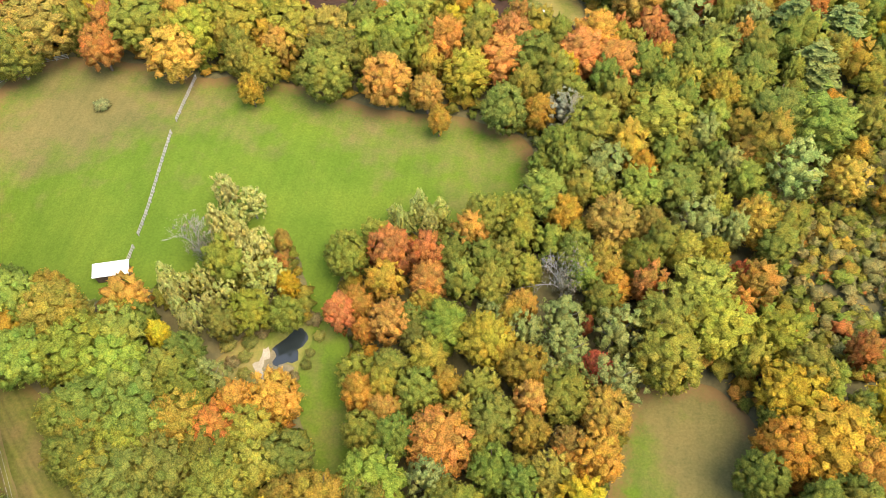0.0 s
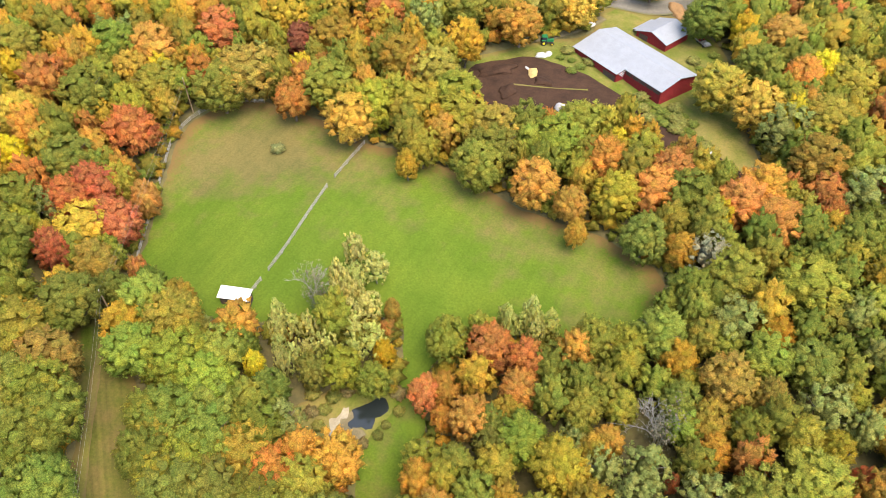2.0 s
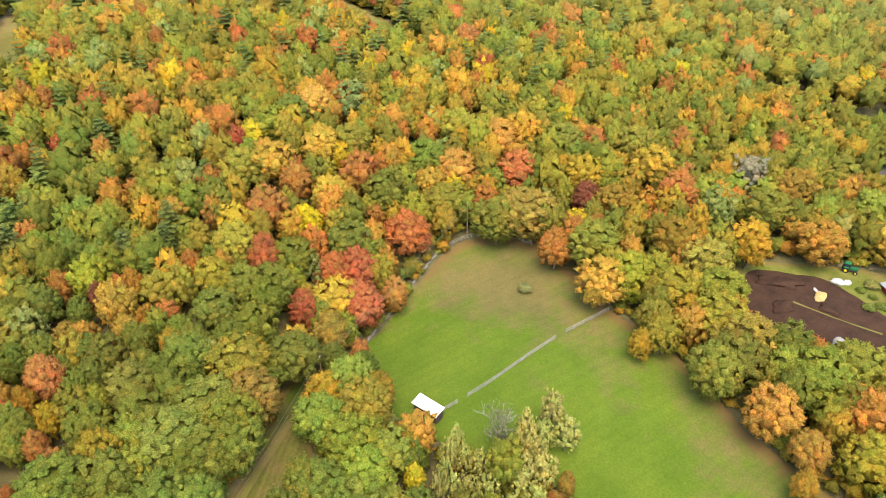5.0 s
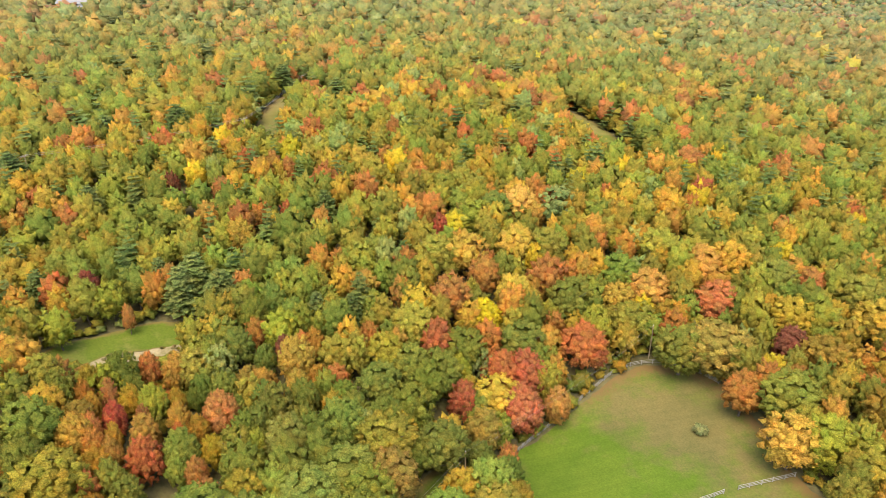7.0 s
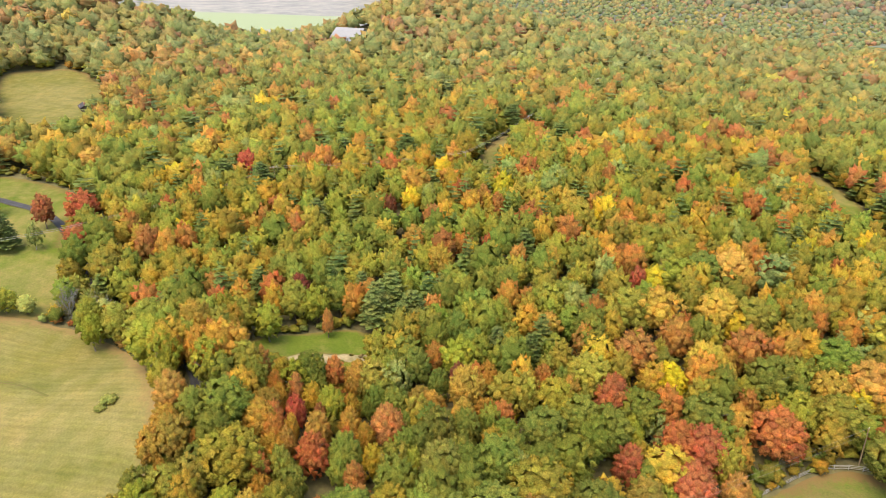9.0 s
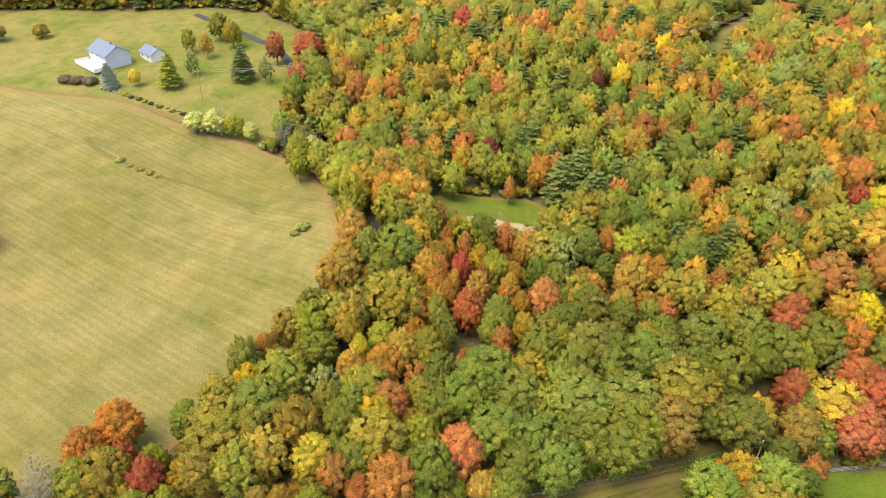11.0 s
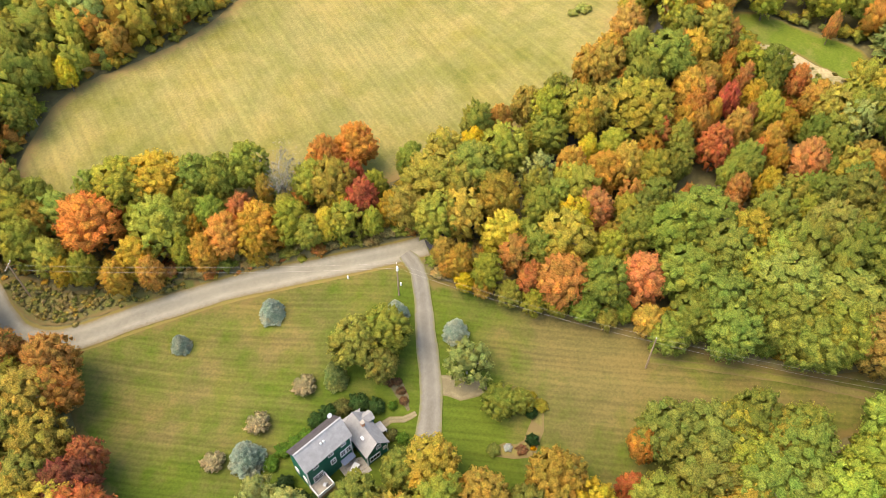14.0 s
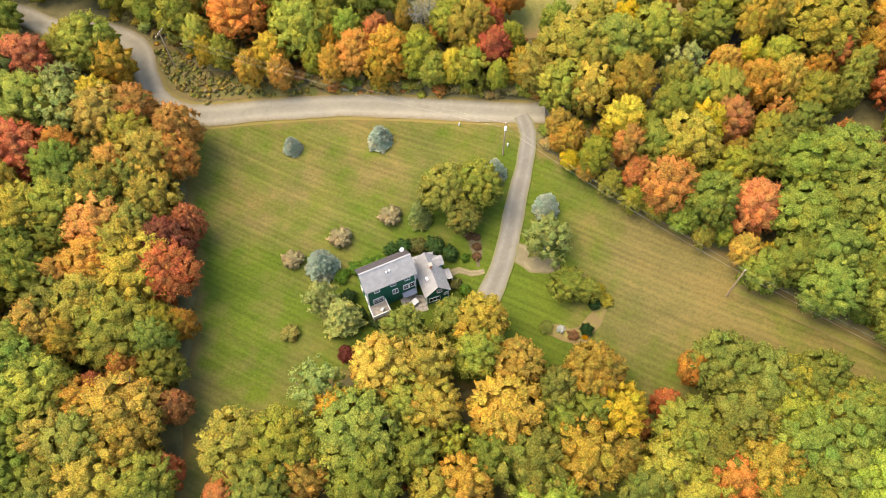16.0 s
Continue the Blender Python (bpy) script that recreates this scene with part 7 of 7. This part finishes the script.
for x, y in ((-168.7, -155.7), (-169.5, -151.5), (-170, -147)):
    shrub("grey-brown thicket in the far yard", (0.22, 0.17, 0.10), x, y, 2.8, 2.4)
strip("weedy_ditch", [(-139.5, -125.6), (-134.6, -117.1), (-131.9, -106.2), (-130.7, -94.9), (-130.5, -83.7), (-128, -70), (-122, -60)], 1.9, WEEDS, 0.2, "weedy ditch across the hay field", 0.5)
for i, (x, y) in enumerate([(-132.6, -109), (-131.6, -105), (-131.2, -101.6), (-130.9, -98.5), (-130.7, -95.4)]):
    shrub("low green weeds in the ditch", ((0.42, 0.42, 0.09), (0.46, 0.38, 0.12))[i % 2], x, y, (1.6, 1.1, 1.3)[i % 3], (0.8, 0.5, 0.6)[i % 3])

# ---- brush round the pond ----
for i, (x, y, r, h) in enumerate([(-38.6, 62.6, 1.4, 1.2), (-38, 65.4, 1.6, 1.6), (-36, 67.6, 1.5, 1.5), (-34.2, 69.2, 1.5, 1.7), (-32.4, 71.2, 1.8, 2.2), (-29.6, 72, 1.8, 2.4), (-26.6, 70.6, 1.6, 2.2), (-25.6, 67.6, 1.2, 1.6), (-27, 64.2, 1.0, 1.3), (-27.6, 61.8, 1.1, 1.4), (-29.6, 59.4, 1.2, 1.2), (-38.4, 59.4, 1.3, 1.0), (-36.8, 56.4, 1.4, 1.2), (-33.4, 57, 1.1, 0.9), (-40.6, 61, 1.5, 1.4), (-41.6, 64.4, 1.7, 1.8)]):
    shrub("tangled brush on the bank of the pond", ((0.34, 0.33, 0.09), (0.26, 0.27, 0.07), (0.36, 0.27, 0.12), (0.42, 0.38, 0.1))[i % 4], x, y, r, h)
patch("farm_lawn", [(-26, 218), (-8, 216), (12, 217), (30, 212), (34, 240), (32, 280), (0, 292), (-30, 286), (-46, 262), (-38, 236)], WEEDS, 0.08, "rough grass round the farmhouse", 3.0, 3.0)
strip("soil_track", [(-12, 172), (-10, 171), (-2, 167), (6, 162), (12, 155), (20, 148)], 5.0, MANURE, 0.28, "muddy wheel track below the barn", 2.6)
for x, y, tint in ((-137, -43, "lime"), (-143, -49, "bronze"), (-148, -55, "gold"), (-157, -62.5, "olive"), (-163, -69, "lime"), (-171, -74, "bronze")):
    one_tree("maple_tree", tint, "beside the far road", x, y, 3.6, 9.5)
# trees that close the edge of the lawn
edge_line = rounded([(-45, -19), (-47.2, -11), (-52, 0.2), (-57, 10), (-61, 20.5), (-66.4, 28), (-74, 39.5)], False, 4.3)
for i, (x, y) in enumerate(edge_line):
    r = 2.7 + 0.55 * (i % 3)
    if all(math.hypot(x - px, y - py) > 0.4 * (r + pr) for px, py, pr in PLANTED):
        one_tree("maple_tree", ("bronze", "gold", "lime", "olive", "yellow", "green", "olive", "rust", "fresh", "lime", "green", "gold")[i % 12], "at the edge of the lawn", x, y, r, 6.0 + r)


# ---- the woods that nobody could count ----
NAMES = ["olive", "green", "bronze", "lime", "gold", "orange", "rust", "red", "yellow", "pine", "silver", "fresh"]
COOL = np.array([0.13, 0.17, 0.12, 0.12, 0.065, 0.04, 0.022, 0.016, 0.012, 0.21, 0.05, 0.15])
WARM = np.array([0.11, 0.12, 0.20, 0.17, 0.13, 0.11, 0.06, 0.03, 0.02, 0.06, 0.02, 0.09])
KIND_OF = {"olive": "oak_tree", "green": "oak_tree", "bronze": "oak_tree", "lime": "ash_tree", "silver": "ash_tree", "pine": "pine_tree"}


def palette(rng, x, y):
    """Leaf colours of the woods, in warm and cool drifts."""
    drift = 0.5 + 0.5 * np.sin(x / 47 + 1.1 * np.sin(y / 39)) * np.cos(y / 53 + 0.9 * np.sin(x / 61))
    near = 1.7 * np.exp(-((x + 110) ** 2 + (y - 5) ** 2) / (2 * 28 ** 2)) + 0.6 * np.exp(-((x + 20) ** 2 + (y - 145) ** 2) / (2 * 35 ** 2)) + 0.7 * np.exp(-((x - 35) ** 2 + (y + 25) ** 2) / (2 * 30 ** 2)) + 0.9 * np.exp(-((x + 135) ** 2 + (y - 110) ** 2) / (2 * 45 ** 2)) - 0.9 * np.exp(-((x + 172) ** 2 + (y - 20) ** 2) / (2 * 34 ** 2)) + 0.6 * np.exp(-((x + 215) ** 2 + (y - 130) ** 2) / (2 * 50 ** 2)) + 0.9 * np.exp(-((x + 18) ** 2 + (y + 58) ** 2) / (2 * 24 ** 2)) - 0.25 * np.exp(-((x - 48) ** 2 + (y - 95) ** 2) / (2 * 42 ** 2)) + 0.35 * np.exp(-((x + 75) ** 2 + (y + 135) ** 2) / (2 * 26 ** 2)) - 0.5 * np.exp(-((x + 290) ** 2 + (y - 320) ** 2) / (2 * 90 ** 2)) - 1.3 * np.exp(-((x + 72) ** 2 + (y - 36) ** 2) / (2 * 26 ** 2)) + 0.8 * np.exp(-((x + 82) ** 2 + (y + 10) ** 2) / (2 * 20 ** 2))
    warm = np.clip(0.42 + 0.5 * (drift - 0.5) + 0.5 * near, 0, 1)
    share = COOL / COOL.sum() * (1 - warm)[:, None] + WARM / WARM.sum() * warm[:, None]
    pick = (rng.random((len(x), 1)) > np.cumsum(share, 1)).sum(1).clip(0, len(NAMES) - 1)
    pick[(pick == 9) & (x > -128)] = 0
    table = np.array([TINTS[k] for k in NAMES])
    local = np.array([0.175, 0.185, 0.045]) * (1 - warm)[:, None] + np.array([0.28, 0.195, 0.045]) * warm[:, None]
    own = np.where((pick == 9) | (pick == 10), 0.9, 0.72)[:, None]
    return pick, (own * table[pick] + (1 - own) * local) * rng.uniform(0.84, 1.16, (len(x), 1)) * np.c_[rng.uniform(0.88, 1.12, len(x)), np.ones(len(x)), np.ones(len(x))]


def free_of(x, y, size, gap=0.3):
    """Which places are clear of fields, roads and buildings."""
    ok = np.ones(len(x), bool)
    for line in OPEN:
        ok &= ~inside(line, x, y) & (from_edge(line, x, y) > size * gap)
    for line, half in ((ROAD[:15], 2.4), (ROAD[14:], 0.3), (DRIVEWAY, 3.0), (POWER_LINE[2:], 1.7)):
        for a, b in zip(line[:-1], line[1:]):
            ok &= from_edge([a, b], x, y) > half + size * 0.25
    ok &= np.hypot(x + 32.5, y - 63.5) > 5 + size * 0.5
    ok &= (size < 2.4) | (np.hypot((x + 131) / 7, (y - 0) / 14) > 1)
    for cx, cy, r in ((-37.5, 59.5, 3.5), (-15, 268, 9), (-8, 231, 9), (14, 262, 7), (-12, 250, 8), (-523, -17, 19), (-500, -16, 13), (0, 220, 13), (-30, 226, 5), (-42, 238, 5), (-64, 76, 7)):
        ok &= np.hypot(x - cx, y - cy) > r + size * 0.5
    return ok


def woods():
    rng = np.random.default_rng(3)
    rings = [(0, 130, 5.7), (130, 235, 5.9), (235, 400, 7.2), (400, 660, 9.0), (660, 800, 10.5)]
    lod = {"close": [canopy(200 + i, 76, 400, 0.36, 6 + i, pointed=0.1 * (i % 3), uneven=0.1) for i in range(6)],
           "near": [canopy(208 + i, 44, 180, 0.42, 6 + i, pointed=0.1 * (i % 3), uneven=0.1) for i in range(6)],
           "mid": [canopy(216 + i, 24, 56, 0.6, 6 + i % 3, pointed=0.1 * (i % 3), uneven=0.08) for i in range(7)],
           "far": [canopy(224 + i, 13, 20, 0.8, 5, pointed=0.1 * (i % 3), uneven=0.08) for i in range(6)],
           "vast": [canopy(230 + i, 8, 6, 1.2, 4) for i in range(4)]}
    pines = {"close": [conifer(240 + i, 12, 10, radius=4.2, power=0.5, droop=0.12, sprays=4) for i in range(2)], "near": [conifer(242 + i, 9, 9, radius=4.2, power=0.48, droop=0.12, sprays=2) for i in range(3)],
             "mid": [conifer(245 + i, 7, 8, radius=4.4, power=0.45, droop=0.12, sprays=1) for i in range(3)], "far": [conifer(248 + i, 5, 7, radius=4.6, power=0.42, droop=0.1, sprays=0) for i in range(2)], "vast": [conifer(251, 4, 5, power=0.5, sprays=0)]}
    low = [canopy(250 + i, 9, 24, 0.9, 5, low=0.0, uneven=0.14) for i in range(4)]
    brush = [canopy(256 + i, 22, 120, 0.62, 6, low=0.0, uneven=0.16, loose=0.6) for i in range(4)]
    soups = {"broadleaf_woods": [], "pine_woods": [], "undergrowth": []}

    def stand(name, shape, x, y, s, h, tint, z):
        v, f = shape
        a = rng.uniform(0, 6.283)
        ca, sa = np.cos(a), np.sin(a)
        w = np.empty_like(v)
        w[:, 0] = (v[:, 0] * ca - v[:, 1] * sa) * s + x
        w[:, 1] = (v[:, 0] * sa + v[:, 1] * ca) * s + y
        w[:, 2] = v[:, 2] * h / 14.0 + z
        soups[name].append((w, f, tint))

    extra = 0
    for (r0, r1, gap), level in zip(rings, ("close", "near", "mid", "far", "vast")):
        k = int(r1 / gap) + 1
        gx, gy = np.meshgrid(np.arange(-k, k) * gap, np.arange(-k, k) * gap * 0.9)
        gx = gx + (np.arange(2 * k) % 2)[:, None] * gap / 2
        x, y = gx.ravel() + rng.uniform(-0.36, 0.36, gx.size) * gap - 20, gy.ravel() + rng.uniform(-0.36, 0.36, gx.size) * gap + 50
        r = np.hypot(x + 20, y - 50)
        left = np.degrees(np.arctan2(-(x - 10), y - 30)) % 360
        ok = (r >= r0) & (r < r1)
        if r0 >= 235:
            ok &= ((left < 146) | (left > 350)) if r0 < 300 else (left > 26) & (left < 122) & ((r < 570) | (left < 86))
        else:
            ok &= (y > -190) & (x < np.where(y < -100, 64 + 1.2 * (y + 100), np.where((y > 40) & (y < 205), 104, np.where(y >= 205, 104 - 0.7 * (y - 205), 64))))
        x, y = x[ok], y[ok]
        size = np.clip(rng.normal(0.64 if r0 < 130 else 0.67 if r0 < 235 else 0.71, 0.1, len(x)) * gap, 2.2, 7.8)
        ok = free_of(x, y, size) & (~inside(SCRUB_LINE, x, y) | (rng.random(len(x)) < 0.12))
        for px, py, pr in PLANTED:
            ok &= np.hypot(x - px, y - py) > 0.47 * (pr + size)
        x, y, size = x[ok], y[ok], size[ok]
        pick, tint = palette(rng, x, y)
        # haze painted into the leaf colours, stronger with distance
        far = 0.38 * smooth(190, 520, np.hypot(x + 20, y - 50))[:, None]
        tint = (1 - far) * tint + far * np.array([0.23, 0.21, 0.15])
        z = ground(x, y)
        for i in range(len(x)):
            pine = pick[i] == 9
            h = (13.5 if pine else 7.0 + 1.35 * min(size[i], 5.0)) * rng.uniform(0.76, 1.22)
            if level == "close" and extra < 70 and -125 < x[i] < 50 and -75 < y[i] < 145 and rng.random() < 0.5:
                name = NAMES[pick[i]]
                one_tree(KIND_OF.get(name, "maple_tree"), name, "in the mixed woods", float(x[i]), float(y[i]), float(size[i]) * 1.05, h)
                extra += 1
                continue
            shapes = (pines if pine else lod)[level]
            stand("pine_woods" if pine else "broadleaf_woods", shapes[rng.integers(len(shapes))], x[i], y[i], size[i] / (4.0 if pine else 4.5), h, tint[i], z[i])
    # the far slopes: crowns merged into clumps
    v0, f0 = ICO[1]
    gx, gy = np.meshgrid(np.arange(-2000, -300, 11.5), np.arange(-100, 1900, 11.0))
    x, y = gx.ravel() + rng.uniform(-8, 8, gx.size), gy.ravel() + rng.uniform(-8, 8, gx.size)
    r = np.hypot(x + 20, y - 50)
    left = np.degrees(np.arctan2(-(x - 10), y - 30)) % 360
    ok = (r > 800) & (r < 1950) & (left > 38) & (left < 91) & (np.hypot(x + 1380, y - 982) > 62)
    x, y = x[ok], y[ok]
    pick, tint = palette(rng, x, y)
    # cool grey mixed into these tints, again as painted haze
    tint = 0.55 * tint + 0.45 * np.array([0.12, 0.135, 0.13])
    gx, gy = np.meshgrid(np.arange(-2500, -700, 20.0), np.arange(-60, 2300, 20.0))
    fx, fy = gx.ravel() + rng.uniform(-12, 12, gx.size), gy.ravel() + rng.uniform(-12, 12, gx.size)
    r = np.hypot(fx + 20, fy - 50)
    left = np.degrees(np.arctan2(-(fx - 10), fy - 30)) % 360
    ok = (r > 1900) & (r < 2450) & (left > 38) & (left < 89)
    fx, fy = fx[ok], fy[ok]
    _, haze = palette(rng, fx, fy)
    # the outer clumps carry still more of the grey painted as haze
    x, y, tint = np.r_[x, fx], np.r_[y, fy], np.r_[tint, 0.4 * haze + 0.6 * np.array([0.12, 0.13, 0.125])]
    z = ground(x, y)
    for i in range(len(x)):
        big = rng.uniform(4.0, 8.5) if i < len(x) - len(fx) else rng.uniform(7, 14)
        w = v0 * rng.uniform(0.7, 1.1, (len(v0), 1)) * big * np.array([1, 1, 0.9]) + [x[i], y[i], z[i] + big * 0.4]
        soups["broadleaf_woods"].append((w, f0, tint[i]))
    # low growth that fringes the fields, and saplings in the gaps
    for line in (PADDOCK_LINE, LAWN_LINE, HAY_LINE, EAST_FIELD_LINE, GLADE_LINE, BARNYARD_LINE, YARD_LINE, MEADOW_LINE, CLEARING_LINE, CUT_LINE):
        grow = 2.0 if line in (MEADOW_LINE, CLEARING_LINE, CUT_LINE) else 1.0
        edge = rounded(line, True, 2.0 * grow)
        px, py = np.array(edge).T
        d = np.c_[np.roll(px, -1) - np.roll(px, 1), np.roll(py, -1) - np.roll(py, 1)]
        d /= np.linalg.norm(d, axis=1)[:, None]
        side = 1 if inside(line, px[3] - d[3, 1] * 0.8, py[3] + d[3, 0] * 0.8) else -1
        for away in (1.3, 3.4):
            out = away + rng.uniform(-0.5, 0.9, len(px))
            x, y = px + side * d[:, 1] * out, py - side * d[:, 0] * out
            r = rng.uniform(1.2, 2.2, len(px)) * (0.8 + 0.12 * away) * grow
            ok = free_of(x, y, r, 0.2) & (rng.random(len(x)) < 0.66)
            pick, tint = palette(rng, x, y)
            for i in np.nonzero(ok)[0]:
                if pick[i] != 9:
                    stand("undergrowth", low[rng.integers(4)], x[i], y[i], r[i] / 4.5, r[i] * rng.uniform(1.2, 2.2) * (0.75 + 0.14 * away), tint[i] * 0.9, gz(x[i], y[i]))
    # brush along the road
    edge = rounded(ROAD[3:16], False, 1.5)
    px, py = np.array(edge).T
    d = np.c_[np.gradient(px), np.gradient(py)]
    d /= np.linalg.norm(d, axis=1)[:, None]
    for away in (-7.0, -5.4, -4.2, 4.2, 5.4, 7.0):
        out = away + rng.uniform(-0.5, 0.5, len(px))
        x, y = px - d[:, 1] * out, py + d[:, 0] * out
        r = rng.uniform(1.1, 1.9, len(px)) * (0.4 + 0.13 * abs(away))
        ok = free_of(x, y, r, 0.3) & (rng.random(len(x)) < 0.75)
        pick, tint = palette(rng, x, y)
        for i in np.nonzero(ok)[0]:
            dull = rng.random() < 0.35
            stand("undergrowth", brush[rng.integers(4)], x[i], y[i], r[i] / 4.5, r[i] * rng.uniform(0.5, 1.0), np.array([0.27, 0.2, 0.075]) if dull else 1.2 * tint[i], gz(x[i], y[i]))
    n = 1700
    x, y = rng.uniform(54, 112, n), rng.uniform(50, 130, n)
    r = rng.uniform(0.7, 2.0, n)
    ok = inside(SCRUB_LINE, x, y)
    pick, tint = palette(rng, x, y)
    for i in np.nonzero(ok & (pick != 9))[0]:
        dull = rng.random() < 0.4
        stand("undergrowth", low[rng.integers(4)], x[i], y[i], r[i] / 4.5, r[i] * rng.uniform(1.0, 2.4), np.array([0.25, 0.21, 0.07]) if dull else tint[i], gz(x[i], y[i]))
    n = 260
    x, y = rng.uniform(-135, -117, n), rng.uniform(-14, 16, n)
    r = rng.uniform(1.0, 2.3, n)
    ok = free_of(x, y, r, 0.2)
    pick, tint = palette(rng, x, y)
    for i in np.nonzero(ok & (pick != 9))[0]:
        stand("undergrowth", low[rng.integers(4)], x[i], y[i], r[i] / 4.5, r[i] * rng.uniform(0.9, 1.5), tint[i], gz(x[i], y[i]))
    n = 700
    x, y = rng.uniform(-30, 24, n), rng.uniform(-78, -40, n)
    r = rng.uniform(0.5, 1.1, n)
    ok = free_of(x, y, r, 0.3)
    pick, tint = palette(rng, x, y)
    for i in np.nonzero(ok)[0]:
        stand("undergrowth", brush[rng.integers(4)], x[i], y[i], r[i] / 4.5, r[i] * rng.uniform(0.5, 0.9), np.array([0.27, 0.2, 0.075]) if rng.random() < 0.5 else 1.2 * tint[i], gz(x[i], y[i]))
    n = 1500
    x, y = rng.uniform(-11, 17, n), rng.uniform(-75, -50, n)
    r = rng.uniform(0.2, 0.6, n)
    weeds = np.array([(0.2, 0.165, 0.06), (0.17, 0.17, 0.045), (0.23, 0.18, 0.085), (0.27, 0.2, 0.05)])
    for i in np.nonzero(inside(VERGE_LINE, x, y) & (from_edge(VERGE_LINE, x, y) > 0.5))[0]:
        stand("undergrowth", low[rng.integers(4)], x[i], y[i], r[i] / 4.5, r[i] * rng.uniform(0.8, 1.8), weeds[rng.integers(4)], gz(x[i], y[i]))
    # shrubs and stones between the glade and the wood
    n = 60
    x, y = rng.uniform(-142, -133, n), rng.uniform(-9, 15, n)
    for i in np.nonzero(inside(RUBBLE_LINE, x, y))[0]:
        r0 = rng.uniform(0.3, 0.9)
        stand("undergrowth", brush[rng.integers(4)], x[i], y[i], r0 / 4.5, r0 * rng.uniform(0.7, 1.5), weeds[rng.integers(4)], gz(x[i], y[i]))
    n = 700
    x, y = rng.uniform(-130, 110, n), rng.uniform(-95, 160, n)
    r = rng.uniform(1.2, 2.6, n)
    ok = free_of(x, y, r, 0.5)
    pick, tint = palette(rng, x, y)
    for i in np.nonzero(ok & (pick != 9))[0]:
        stand("undergrowth", low[rng.integers(4)], x[i], y[i], r[i] / 4.5, r[i] * rng.uniform(1.2, 2.6), tint[i] * 0.85, gz(x[i], y[i]))
    for name, label in (("broadleaf_woods", "mixed autumn broadleaf woods in green, gold and rust"), ("pine_woods", "dark green pines scattered through the woods"), ("undergrowth", "low bushes and saplings fringing fields and woods")):
        soup = Soup()
        tints = []
        for v, f, t in soups[name]:
            soup.add(v, f)
            tints.append(np.tile([*t, 1], (len(v), 1)))
        v, f = soup.done()
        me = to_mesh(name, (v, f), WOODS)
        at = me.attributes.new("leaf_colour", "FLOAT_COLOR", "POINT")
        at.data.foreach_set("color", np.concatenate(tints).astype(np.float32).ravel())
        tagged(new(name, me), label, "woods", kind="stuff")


woods()
